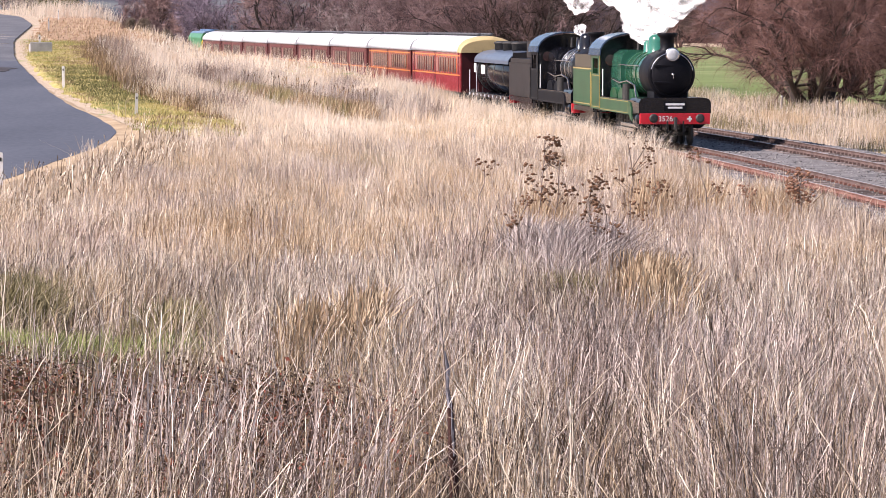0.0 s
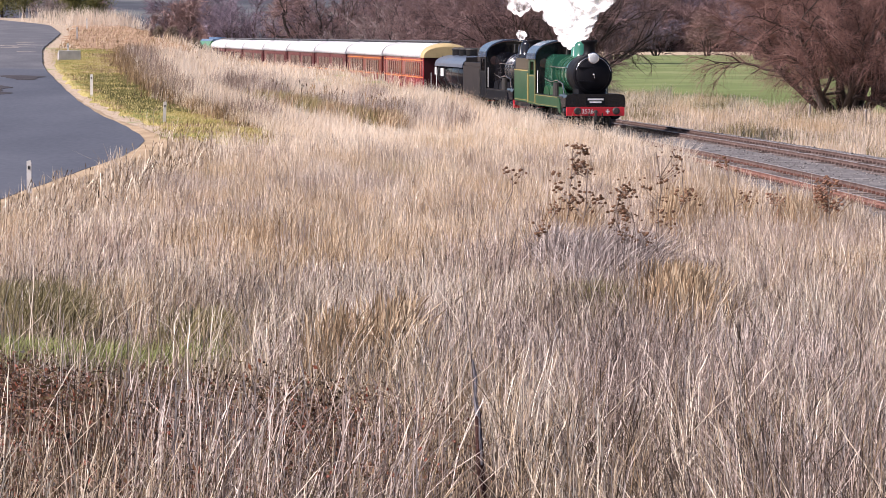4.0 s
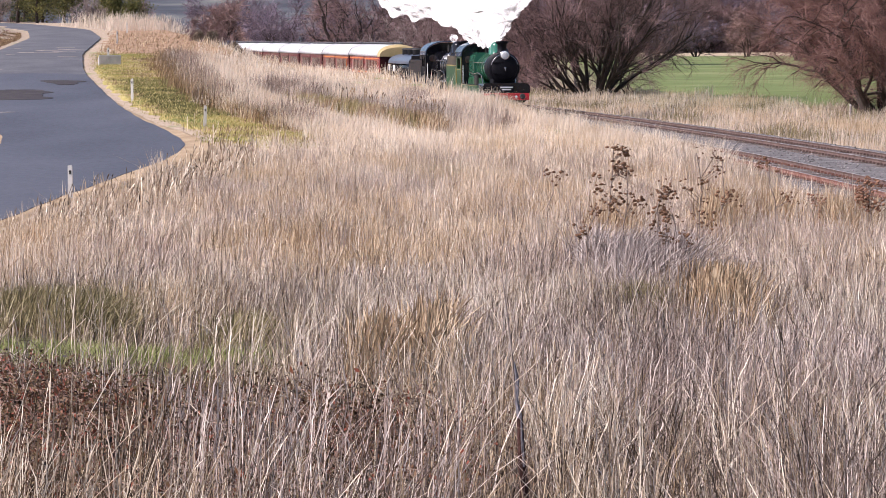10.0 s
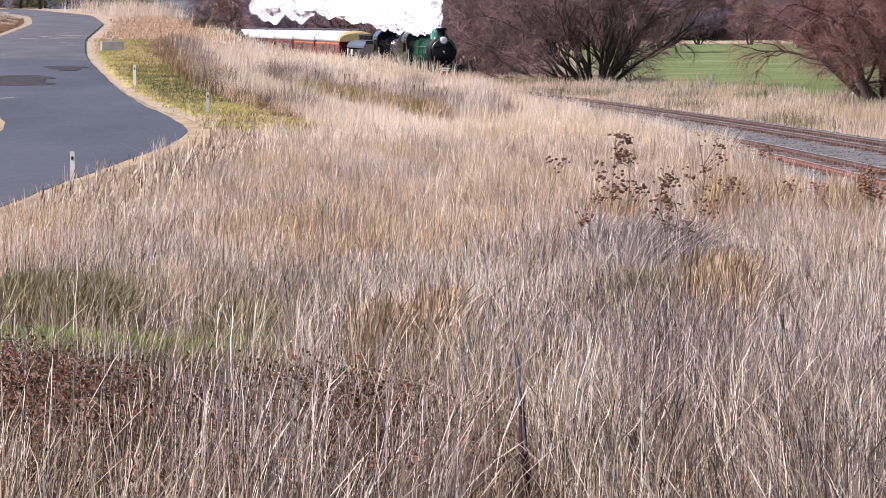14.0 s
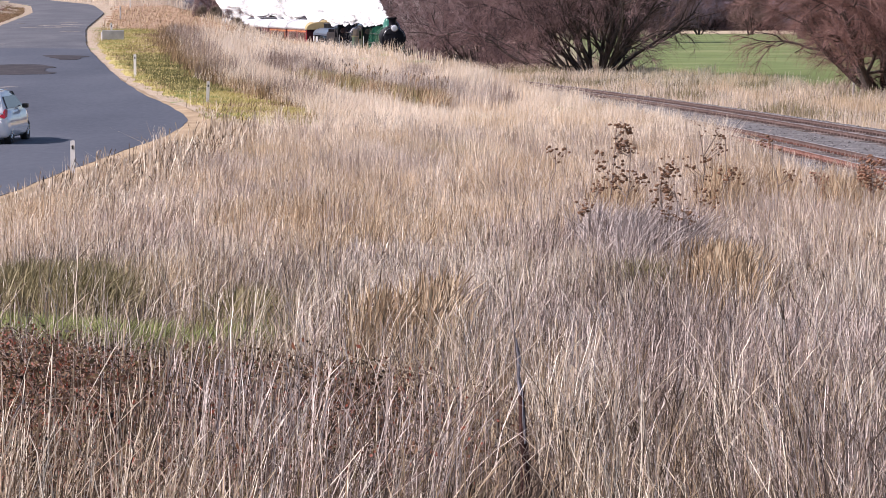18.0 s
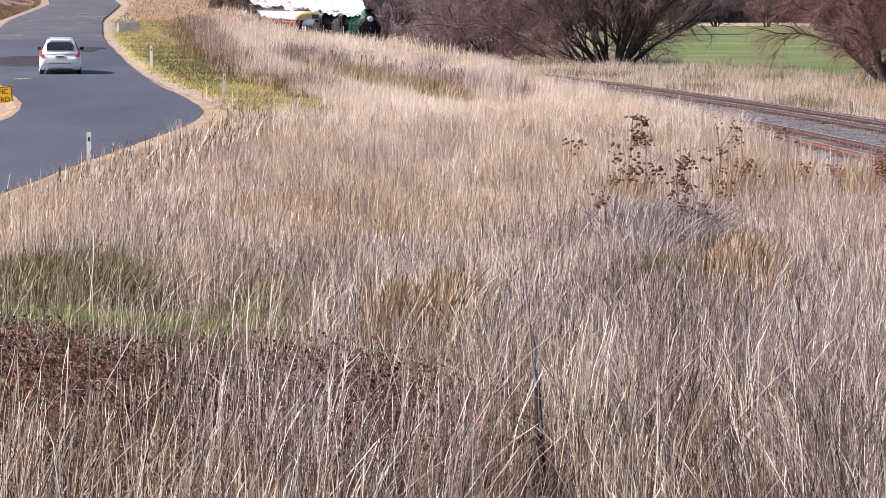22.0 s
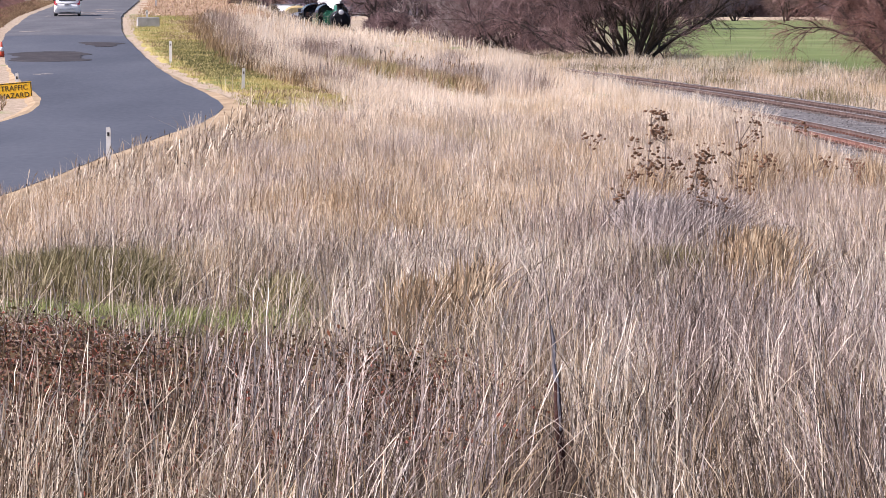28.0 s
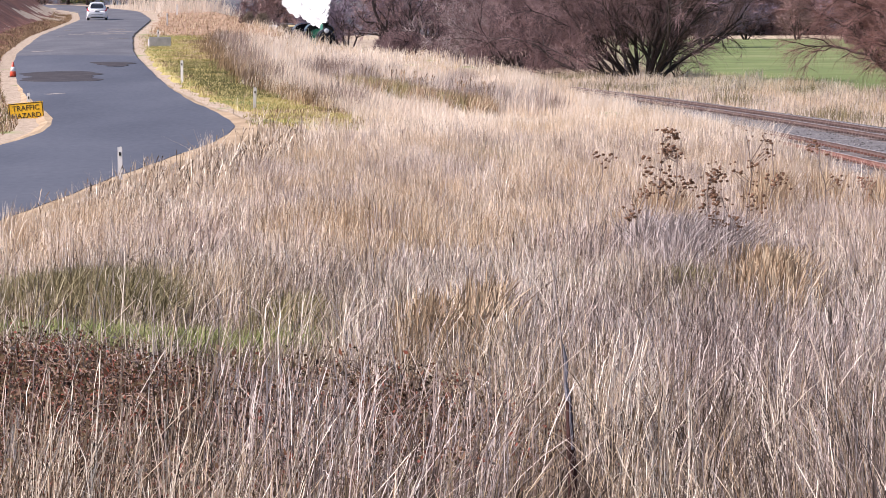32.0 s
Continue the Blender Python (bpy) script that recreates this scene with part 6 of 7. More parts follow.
    ok = (dr > 3.3) & (dr < np.interp(y, [94, 107], [6.2, 4.0])) & (rng.random(len(x)) < smooth(3.2, 6.5, dr))
    x, y = x[ok], y[ok]
    blades("edge_grass", x, y, land(x, y) - 0.01, rng.uniform(0.2, 0.75, len(x)), rng.uniform(0.012, 0.02, len(x)), 0.3, STRAW, "sparse dry stalks along the gravel road edge", 53, head=1.5)
    # island left of the road
    x, y = sow(rng, 26000, 70, 160, -0.30, -0.12)
    d, dr = sides(x, y)
    ok = (dr < -4.3 + 0.4 * bumps(x, y, 2.0)) & (dr > -22)
    x, y = x[ok], y[ok]
    blades("verge_grass", x, y, land(x, y) - 0.01, rng.uniform(0.08, 0.3, len(x)), rng.uniform(0.015, 0.03, len(x)), 0.5, OLIVE_GRASS, "short olive grass on the inside of the bend", 54)
    y = rng.uniform(96, 300, 26000)
    x = road_x(y) - 3.4 - wide(y) - np.interp(y, [118, 145], [0.7, 0.3]) - np.interp(y, [140, 165], [5.5, 1.6]) * rng.random(len(y)) ** 1.3
    blades("verge_grass", x, y, land(x, y) - 0.01, rng.uniform(0.06, 0.28, len(x)), rng.uniform(0.012, 0.026, len(x)), 0.5, RUST_WEED, "low brown weeds on the inside of the bend", 47, cheap=True)
    # dry clumps on the bare earth by the crest
    y = rng.uniform(206, 300, 5200)
    x = road_x(y) + rng.uniform(3.8, 13, len(y))
    ok = bumps(x, y, 1.3, 5.0) + rng.normal(0, 0.2, len(y)) > 0.25
    x, y = x[ok], y[ok]
    blades("crest_grass", x, y, land(x, y), rng.uniform(0.1, 0.5, len(x)), rng.uniform(0.02, 0.04, len(x)), 0.5, STRAW_GOLD, "dry clumps on the bare earth by the road", 46, cheap=True)
    # bank beyond the railway
    x, y = sow(rng, 250000, 84, 330, -0.10, 0.155)
    d, dr = sides(x, y)
    lim = np.interp(y, [80, 200, 260, 330], [36, 26, 30, 26])
    ok = (d > TRACK_GAP + 3.3 + 0.4 * bumps(x, y, 1.5)) & (d < lim + 3 * bumps(x, y, 9, 1))
    x, y = x[ok], y[ok]
    patch = blotch(x, y, 2.2, 5.0)
    h = np.clip(0.62 + 0.3 * patch + rng.normal(0, 0.18, len(x)), 0.2, 1.3) * np.interp(x - track_x(y), [7.5, 10, 14], [0.5, 0.8, 1.0])
    kind = 1.1 * blotch(x, y, 4.0, 2.0) + rng.normal(0, 0.5, len(x))
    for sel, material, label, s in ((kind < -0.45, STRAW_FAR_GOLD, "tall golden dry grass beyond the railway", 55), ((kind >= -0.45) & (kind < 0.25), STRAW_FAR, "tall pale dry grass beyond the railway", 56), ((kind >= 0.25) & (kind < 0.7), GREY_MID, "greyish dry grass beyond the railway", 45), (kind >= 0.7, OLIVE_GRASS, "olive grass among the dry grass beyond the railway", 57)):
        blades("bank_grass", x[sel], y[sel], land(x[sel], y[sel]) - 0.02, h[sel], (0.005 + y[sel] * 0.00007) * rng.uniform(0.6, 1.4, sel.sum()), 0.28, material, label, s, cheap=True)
    # thin cover on the rest of the land, out of the camera's way
    x, y = rng.uniform(-70, 70, 30000), rng.uniform(-20, 330, 30000)
    d, dr = sides(x, y)
    ok = ((d < -3.2) | (d > 8)) & (np.abs(dr) > 4.5) & ((x < -0.185 * y) | (x > 0.155 * y)) & (np.hypot(x, y) > 6)
    x, y = x[ok], y[ok]
    blades("outer_grass", x, y, land(x, y) - 0.02, rng.uniform(0.2, 0.8, len(x)), rng.uniform(0.02, 0.05, len(x)), 0.35, STRAW_GOLD, "dry grass over the surrounding land", 58, cheap=True)


def brambles():
    """Low tangle of arching canes with small leaves."""
    rng = np.random.default_rng(61)
    lv, lq, cv, cq = [], [], [], []
    for cx, cy, rx, ry in BRAMBLE_AT:
        for _ in range(int(270 * rx * ry)):
            a, r = rng.uniform(0, 6.283), math.sqrt(rng.random())
            x, y = cx + rx * r * math.cos(a), cy + ry * r * math.sin(a)
            z = float(land(x, y))
            head, span, hh = rng.uniform(0, 6.283), rng.uniform(0.3, 0.9), rng.uniform(0.14, 0.55) * (1.15 - 0.6 * r)
            pts = [(x + math.cos(head) * span * t, y + math.sin(head) * span * t, z + hh * 4 * t * (1 - t * 0.8)) for t in np.linspace(0, 1, 8)]
            for p, q in zip(pts, pts[1:]):
                b0 = len(cv)
                cv += [(p[0] - 0.002, p[1], p[2] - 0.002), (p[0] + 0.002, p[1], p[2] + 0.002), (q[0] + 0.002, q[1], q[2] + 0.0015), (q[0] - 0.002, q[1], q[2] - 0.0015)]
                cq.append((b0, b0 + 1, b0 + 2, b0 + 3))
            for _k in range(26):
                p = pts[rng.integers(1, 8)]
                o = rng.normal(0, 0.07, 3)
                s = rng.uniform(0.007, 0.019) if rng.random() < 0.94 else rng.uniform(0.02, 0.032)
                u = rng.normal(0, 1, 3)
                u /= np.linalg.norm(u)
                w = np.cross(u, rng.normal(0, 1, 3))
                w /= np.linalg.norm(w)
                c = np.array(p) + o
                b0 = len(lv)
                lv += [c - u * s, c + w * s * 0.6, c + u * s, c - w * s * 0.6]
                lq.append((b0, b0 + 1, b0 + 2, b0 + 3))
    tagged(part("bramble_leaves", arrays("bramble_leaves", np.array(lv), np.array(lq)), BRAMBLE), "dark red-brown bramble leaves low in the grass", "bramble", kind="stuff")
    tagged(part("bramble_canes", arrays("bramble_canes", np.array(cv), np.array(cq)), BRAMBLE_CANE), "thin arching bramble canes", "bramble", kind="stuff")




def tussocks():
    """Clumps of long stalks that fan out from one root."""
    rng = np.random.default_rng(77)
    for y0, y1, n, per, w, hh, seed in ((13, 30, 260, 44, 0.0042, 0.88, 1), (30, 48, 520, 42, 0.0058, 0.84, 2), (48, 76, 1100, 28, 0.0098, 0.78, 3), (76, 110, 1500, 22, 0.0130, 0.72, 4)):
        x, y = sow(rng, n, y0, y1)
        d, dr = sides(x, y)
        ok = (d < -3.3) & ~verge_zone(x, y) & (rng.random(n) > 0.8 * inside(x, y, GREEN_AT)) & (rng.random(n) > 0.9 * open_low(x, y)) & ~by_stake(x, y)
        x, y = x[ok], y[ok]
        m = len(x)
        size = rng.uniform(0.55, 1.15, m) * (1 + 0.25 * bumps(x, y, 2.4, 3.0))
        r = 0.16 * np.sqrt(rng.random((m, per))) * size[:, None]
        a = rng.uniform(0, 6.283, (m, per))
        px, py = (x[:, None] + r * np.cos(a)).ravel(), (y[:, None] + r * np.sin(a)).ravel()
        h = (hh * size[:, None] * rng.uniform(0.5, 1.1, (m, per))).ravel()
        pick = np.repeat(rng.uniform(0, 1.2 if y1 <= 30 else 1.35, m), per) + rng.normal(0, 0.12, m * per) + (0.18 if y1 <= 48 else 0.0)
        for key, sel, material in (("straw", pick < 0.55, STRAW if seed < 3 else STRAW_MID), ("grey", (pick >= 0.55) & (pick < 0.92), STRAW_GREY if seed < 3 else GREY_MID), ("gold", (pick >= 0.92) & (pick < 1.02), STRAW_GOLD), ("cream", pick >= 1.02, CREAM)):
            blades("grass_tussocks", px[sel], py[sel], land(px[sel], py[sel]) - 0.03, h[sel], w * rng.uniform(0.5, 1.4, sel.sum()), 0.34, material,
                   "fanning tussocks of long pale dry grass", 80 + seed * 5 + len(key), head=1.2 if seed < 2 else 0, bend=a.ravel()[sel], cheap=seed > 2, arch_over=0.15)


meadow()
tussocks()
zones()
brambles()
# ---- trees ----


def limbs(rng, stems, height, spread, levels, twigs, droop, twig_len, low=0.35):
    """Branch axes of a bare tree: thick ones as (points, radii), twigs as point rows."""
    thick, fine = [], []

    def grow(p, d, length, r, level):
        n = 5 if level < 2 else 4
        pts, rad = [p], [r]
        for i in range(n):
            wob = rng.normal(0, 0.16 + 0.05 * level, 3)
            d = d + wob
            if level >= 1:
                d = d + np.array([0, 0, 0.10 - droop * (i / n) * level * 0.5])
            d = d / np.linalg.norm(d)
            p = p + d * length / n
            pts.append(p), rad.append(r * (1 - 0.75 * (i + 1) / n))
        thick.append((np.array(pts), np.array(rad), level))
        if level < levels:
            m = int(rng.integers(4, 7)) if level < levels - 1 else int(rng.integers(5, 8))
            for _ in range(m):
                t = rng.uniform(low if level == 0 else 0.2, 1.0)
                k = t * n
                i = min(int(k), n - 1)
                q = pts[i] + (pts[i + 1] - pts[i]) * (k - i)
                ax = pts[i + 1] - pts[i]
                ax = ax / np.linalg.norm(ax)
                side = rng.normal(0, 1, 3)
                side -= ax * side.dot(ax)
                side /= np.linalg.norm(side)
                ang = rng.uniform(0.45, 1.0)
                nd = ax * math.cos(ang) + side * math.sin(ang)
                grow(q, nd, length * rng.uniform(0.42, 0.68), max(rad[i] * 0.55, 0.012), level + 1)
        if level >= levels - 1:
            for _ in range(twigs):
                k = rng.uniform(0.3, 1) * n
                i = min(int(k), n - 1)
                q = pts[i] + (pts[i + 1] - pts[i]) * (k - i)
                ax = (pts[i + 1] - pts[i]) / np.linalg.norm(pts[i + 1] - pts[i])
                dd = ax * 0.7 + rng.normal(0, 0.55, 3)
                dd /= np.linalg.norm(dd)
                L = twig_len * rng.uniform(0.5, 1.3)
                m1 = q + dd * L * 0.5
                e1 = m1 + (dd + np.array([0, 0, -droop * 1.2])) * L * 0.5
                fine.append((q, m1, e1))

    for s in range(stems):
        a = 2 * math.pi * (s + rng.uniform(-0.3, 0.3)) / stems
        tilt = rng.uniform(0.25, 1.0) * spread
        d = np.array([math.cos(a) * tilt, math.sin(a) * tilt, 1.0])
        d /= np.linalg.norm(d)
        grow(np.array([math.cos(a) * 0.25, math.sin(a) * 0.25, -0.3]), d, height * rng.uniform(0.5, 0.72), 0.30 * height / 12 * rng.uniform(0.6, 1.0), 0)
    return thick, fine


def twig_mesh(fine, w, rng):
    p = np.array(fine)
    n = len(p)
    d = p[:, 2] - p[:, 0]
    s = np.cross(d, rng.normal(0, 1, (n, 3)))
    s /= np.linalg.norm(s, axis=1)[:, None] + 1e-9
    ww = (w * rng.uniform(0.6, 1.3, n))[:, None]
    v = np.stack([p[:, 0] - s * ww / 2, p[:, 0] + s * ww / 2, p[:, 1] + s * ww * 0.4, p[:, 1] - s * ww * 0.4, p[:, 2]], 1).reshape(-1, 3)
    b = np.arange(n)[:, None] * 5
    return arrays("crown", v, b + np.array([[0, 1, 2, 3]]), b + np.array([[3, 2, 4]]))


def bare_tree(name, label, seed, stems, height, spread, levels, twigs, droop, twig_len, material, w=0.022, low=0.35, group="bare trees"):
    rng = np.random.default_rng(seed)
    e = thing(name, label, "tree", group)
    thick, fine = limbs(rng, stems, height, spread, levels, twigs, droop, twig_len, low)
    part("trunk", tubes(thick), BARK, e)
    part("crown", twig_mesh(fine, w, rng), material, e, "dense fine bare twigs")
    return e


def willow(name, label, seed, stems, tilts, length, radius, forks, twigs, twig_len, droop, material, w, group="bare trees"):
    """A willow whose dark limbs rise from one stool, with the fine twigs borne only by the outer branches."""
    rng = np.random.default_rng(seed)
    e = thing(name, label, "tree", group)
    thick, fine = [], []

    def grow(p, d, run, r, level):
        n = 7 if level == 0 else 5
        pts, rad = [p], [r]
        for i in range(n):
            d = d + rng.normal(0, 0.13 + 0.05 * level, 3) + np.array([0, 0, (0.10, 0.05, -0.02 - 0.12 * droop)[level]])
            d = d / np.linalg.norm(d)
            p = p + d * run / n
            p[2] = max(p[2], 0.15)
            pts.append(p), rad.append(r * (1 - 0.62 * (i + 1) / n))
        thick.append((np.array(pts), np.array(rad), level))
        if level < 2:
            for j in range(forks[level]):
                k = n * (0.22 + 0.78 * (j + rng.random()) / forks[level])
                i = min(int(k), n - 1)
                q = pts[i] + (pts[i + 1] - pts[i]) * (k - i)
                ax = (pts[i + 1] - pts[i]) / np.linalg.norm(pts[i + 1] - pts[i])
                side = rng.normal(0, 1, 3) + np.array([0, 0, 0.35])
                side -= ax * side.dot(ax)
                side /= np.linalg.norm(side)
                ang = rng.uniform(0.35, 0.85)
                grow(q.copy(), ax * math.cos(ang) + side * math.sin(ang), run * rng.uniform(0.40, 0.62), max(rad[i] * 0.62, 0.02), level + 1)
        if level >= 1:
            for _ in range(twigs if level == 2 else twigs // 3):
                k = rng.uniform(0.25 if level == 2 else 0.6, 1) * n
                i = min(int(k), n - 1)
                q = pts[i] + (pts[i + 1] - pts[i]) * (k - i)
                ax = (pts[i + 1] - pts[i]) / np.linalg.norm(pts[i + 1] - pts[i])
                dd = ax * 0.8 + rng.normal(0, 0.45, 3) + np.array([0, 0, 0.15])
                dd /= np.linalg.norm(dd)
                run_t = twig_len * rng.uniform(0.5, 1.3)
                m1 = q + dd * run_t * 0.5
                fine.append((q, m1, m1 + (dd + rng.normal(0, 0.2, 3) + np.array([0, 0, -droop])) * run_t * 0.5))

    for i in range(stems):
        az = 2.4 * i + rng.uniform(-0.4, 0.4)
        tilt = radians(tilts[0] + (tilts[1] - tilts[0]) * ((i + 0.5) / stems) ** 0.7 + rng.uniform(-6, 6))
        d = np.array([math.cos(az) * math.sin(tilt), math.sin(az) * math.sin(tilt), math.cos(tilt)])
        grow(np.array([math.cos(az) * radius * 2, math.sin(az) * radius * 2, -0.3]), d, length * rng.uniform(0.8, 1.15), radius * rng.uniform(0.65, 1.1), 0)
    part("trunk", tubes(thick), BARK, e)
    part("crown", twig_mesh(fine, w, rng), material, e, "dense fine bare twigs")
    return e


def leafy_tree(name, label, seed, height, width, material, conifer=False):
    """Evergreen: trunk, limbs and a crown of many small leaf sprays with gaps."""
    rng = np.random.default_rng(seed)
    e = thing(name, label, "tree", "evergreen trees")
    thick = []
    tr = np.array([(rng.normal(0, 0.1), rng.normal(0, 0.1), -0.3 + (height * 0.95) * i / 6) for i in range(7)])
    thick.append((tr, np.linspace(0.24, 0.03, 7) * height / 9, 0))
    v, q = [], []
    for _ in range(76):
        t = rng.uniform(0.15, 0.97)
        z = t * height
        reach = width * (1 - t) ** 0.8 if conifer else width * math.sin(math.pi * (0.15 + 0.8 * t)) ** 0.7
        reach *= rng.uniform(0.45, 1.1)
        a = rng.uniform(0, 6.283)
        p0 = np.array([0, 0, z * 0.92])
        p1 = np.array([math.cos(a) * reach, math.sin(a) * reach, z + (-0.2 if conifer else 0.6)])
        pts = np.array([p0 + (p1 - p0) * k + rng.normal(0, 0.06, 3) for k in (0, 0.35, 0.7, 1)])
        thick.append((pts, np.array([0.05, 0.035, 0.02, 0.01]), 2))
        for _k in range(110):
            c = p0 + (p1 - p0) * rng.uniform(0.25, 1.08) + rng.normal(0, 0.30, 3) * (1 if not conifer else 0.6)
            u, w = rng.normal(0, 1, 3), rng.normal(0, 1, 3)
            u /= np.linalg.norm(u)
            w -= u * w.dot(u)
            w /= np.linalg.norm(w)
            s = rng.uniform(0.07, 0.17)
            b0 = len(v)
            v += [c - u * s, c + w * s * 0.45, c + u * s, c - w * s * 0.45]
            q.append((b0, b0 + 1, b0 + 2, b0 + 3))
    part("trunk", tubes(thick), BARK, e)
    part("crown", arrays("crown", np.array(v), np.array(q)), material, e)
    return e


def plant(e, x, y, turn=0.0, scale=1.0, sink=0.1):
    e.matrix_world = Matrix.Translation((x, y, float(land(x, y)) - sink)) @ Matrix.Rotation(radians(turn), 4, "Z") @ Matrix.Diagonal((scale, scale, scale, 1))
    return e


def repeat(src, x, y, turn, scale=1.0):
    c = copy_thing(src, Matrix())
    return plant(c, x, y, turn, scale)


willow_a = plant(willow("willow_tree", "leafless spreading willow with several dark trunks and red-brown twigs", 3, 9, (8, 72), 7.4, 0.25, (8, 9), 66, 1.3, 0.55, TWIG, 0.0125), 23.7, 216, 20, 1.24)
repeat(willow_a, 24.6, 219.5, 150, 1.15)
willow_b = plant(willow("willow_tree", "leafless many-stemmed willow fanning out from the ground", 8, 26, (6, 80), 7.8, 0.15, (5, 7), 38, 1.35, 0.22, TWIG_PLUM, 0.016), 6.9, 282, 0, 1.28)
repeat(willow_b, -3.2, 318, 140, 0.9)
grey_shrub = plant(willow("bare_shrub", "pale grey leafless shrub beside the willows", 12, 10, (5, 50), 4.6, 0.08, (5, 6), 28, 0.95, 0.15, TWIG_GREY, 0.019), -8.6, 330, 0, 1.1)
for gx, gy, gs in ((-58, 376, 0.7), (-44, 352, 0.42), (-35, 340, 0.4)):
    repeat(grey_shrub, gx, gy, gx * 31, gs)
willow_c = plant(willow("willow_tree", "tall leafless willow with bent dark limbs", 15, 6, (10, 62), 8.6, 0.27, (6, 7), 30, 1.3, 0.3, TWIG_PLUM, 0.022), -17.5, 400, 40, 1.15)
repeat(willow_c, 33.5, 262, 250, 0.95)
repeat(willow_c, -8, 470, 75, 1.1)
thicket = plant(bare_tree("bare_tree", "leafless tree in a far thicket, purple-grey with distance haze", 21, 5, 11, 0.8, 2, 24, 0.15, 1.5, TWIG_HAZE, 0.055, 0.2), -33, 520, 0)
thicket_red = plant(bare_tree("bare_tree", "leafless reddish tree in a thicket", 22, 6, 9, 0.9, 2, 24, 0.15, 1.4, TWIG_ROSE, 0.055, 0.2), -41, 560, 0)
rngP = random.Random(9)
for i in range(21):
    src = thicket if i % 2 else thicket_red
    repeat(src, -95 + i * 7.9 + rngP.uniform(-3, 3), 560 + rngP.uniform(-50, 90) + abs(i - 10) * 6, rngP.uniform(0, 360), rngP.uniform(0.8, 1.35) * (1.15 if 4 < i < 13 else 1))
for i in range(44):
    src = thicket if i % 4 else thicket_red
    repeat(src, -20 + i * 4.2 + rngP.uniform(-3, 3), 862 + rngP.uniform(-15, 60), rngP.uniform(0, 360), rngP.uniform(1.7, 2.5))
# bushes on the bank crest between road and railway
bush = plant(bare_tree("bare_shrub", "dark twiggy shrub on the grassy bank", 31, 9, 3.4, 1.1, 2, 30, 0.1, 0.7, TWIG_PLUM, 0.022, 0.15), -22.4, 254, 0, 0.38)
repeat(bush, -27.5, 300, 30, 0.4), repeat(bush, -30.5, 318, 230, 0.6), repeat(bush, -20.9, 256, 80, 0.38), repeat(bush, -19.7, 255, 200, 0.34), repeat(bush, -23.8, 258, 200, 0.32)
shrub = plant(leafy_tree("evergreen_shrub", "dense olive-brown shrub on the grassy bank", 47, 2.5, 1.5, SHRUB_LEAF), -22.4, 252.5, 0, 0.36)
repeat(shrub, -20.9, 254.5, 100, 0.32), repeat(shrub, -23.7, 256, 300, 0.3)
# hedge along the far edge of the pasture
for i in range(64):
    repeat(bush, -18 + i * 2.8 + rngP.uniform(-2, 2), 838 + rngP.uniform(-6, 12), i * 77, rngP.uniform(3.0, 5.2))
# undergrowth at the feet of the willows beyond the railway
for ux, uy, us in ((-15.5, 352, 1.3), (-12.8, 345, 1.2), (-10.2, 338, 1.1), (-6.4, 326, 1.0), (-1.0, 312, 1.0), (-17.6, 362, 1.2)):
    repeat(bush, ux, uy, ux * 40, us)
repeat(willow_c, -13.6, 356, 60, 0.9), repeat(willow_c, -6.0, 350, 250, 0.8)
# evergreens beyond the crest of the road
ever = plant(leafy_tree("wattle_tree", "olive-green wattle tree above the road cutting", 41, 8.5, 3.4, LEAF_OLIVE), -46, 395, 20, 0.9)
for x, y, s in ((-64, 384, 1.0), (-60, 378, 0.9), (-56, 382, 1.05), (-53, 376, 0.9), (-49.5, 380, 1.0), (-43, 386, 0.85), (-67, 392, 1.15)):
    repeat(ever, x, y, x * 91, s)
repeat(ever, -51.5, 388, 170, 0.8), repeat(ever, -48, 402, 60, 1.0), repeat(ever, -57, 410, 120, 0.95)
pine = plant(leafy_tree("pine_tree", "dark green conifer beside the road", 43, 13, 3.6, LEAF_DARK, True), -50, 420, 0)
for x, y, s in ((-62, 430, 1.1), (-70, 440, 1.0)):
    repeat(pine, x, y, x * 7, s)
# ---- roadside and railside things, weeds ----


def grounded(ob, x, y, turn=0.0, sink=0.0, lean=0.0):
    ob.matrix_world = pose(x, y, float(land(x, y)) - sink, 0, lean, turn)
    return ob


def guide_post():
    e = thing("guide_post", "white roadside guide post with a dark reflector", "guide post", "guide posts along the road")
    bm = bmn()
    ol = [(-0.055, -0.2), (0.055, -0.2), (0.055, 1.0), (0.03, 1.05), (-0.055, 1.03)]
    a = [bm.verts.new((u, -0.02, z)) for u, z in ol]
    b = [bm.verts.new((u, 0.02, z)) for u, z in ol]
    for i in range(5):
        bm.faces.new((a[i], a[(i + 1) % 5], b[(i + 1) % 5], b[i]))
    bm.faces.new(a), bm.faces.new(b)
    bmesh.ops.recalc_face_normals(bm, faces=bm.faces)
    part("post", bm, POST_WHITE, e)
    bm = bmn()
    box(bm, -0.024, 0.024, -0.03, -0.021, 0.83, 0.92, 0.003)
    part("reflector", bm, SIGN_BLACK, e)
    return e


gp = grounded(guide_post(), -10.45, 79.5, sink=0.17)
for x, y, a in ((-10.9, 119.5, 8), (-16.0, 142, -5), (-29.0, 248, 10), (-18.5, 116.6, 0), (-22.9, 191.4, 5), (-34.2, 300, 0)):
    grounded(copy_thing(gp, Matrix()), x, y, a, sink=0.22 if y < 121 else 0.05, lean=(a % 5) * 0.8)


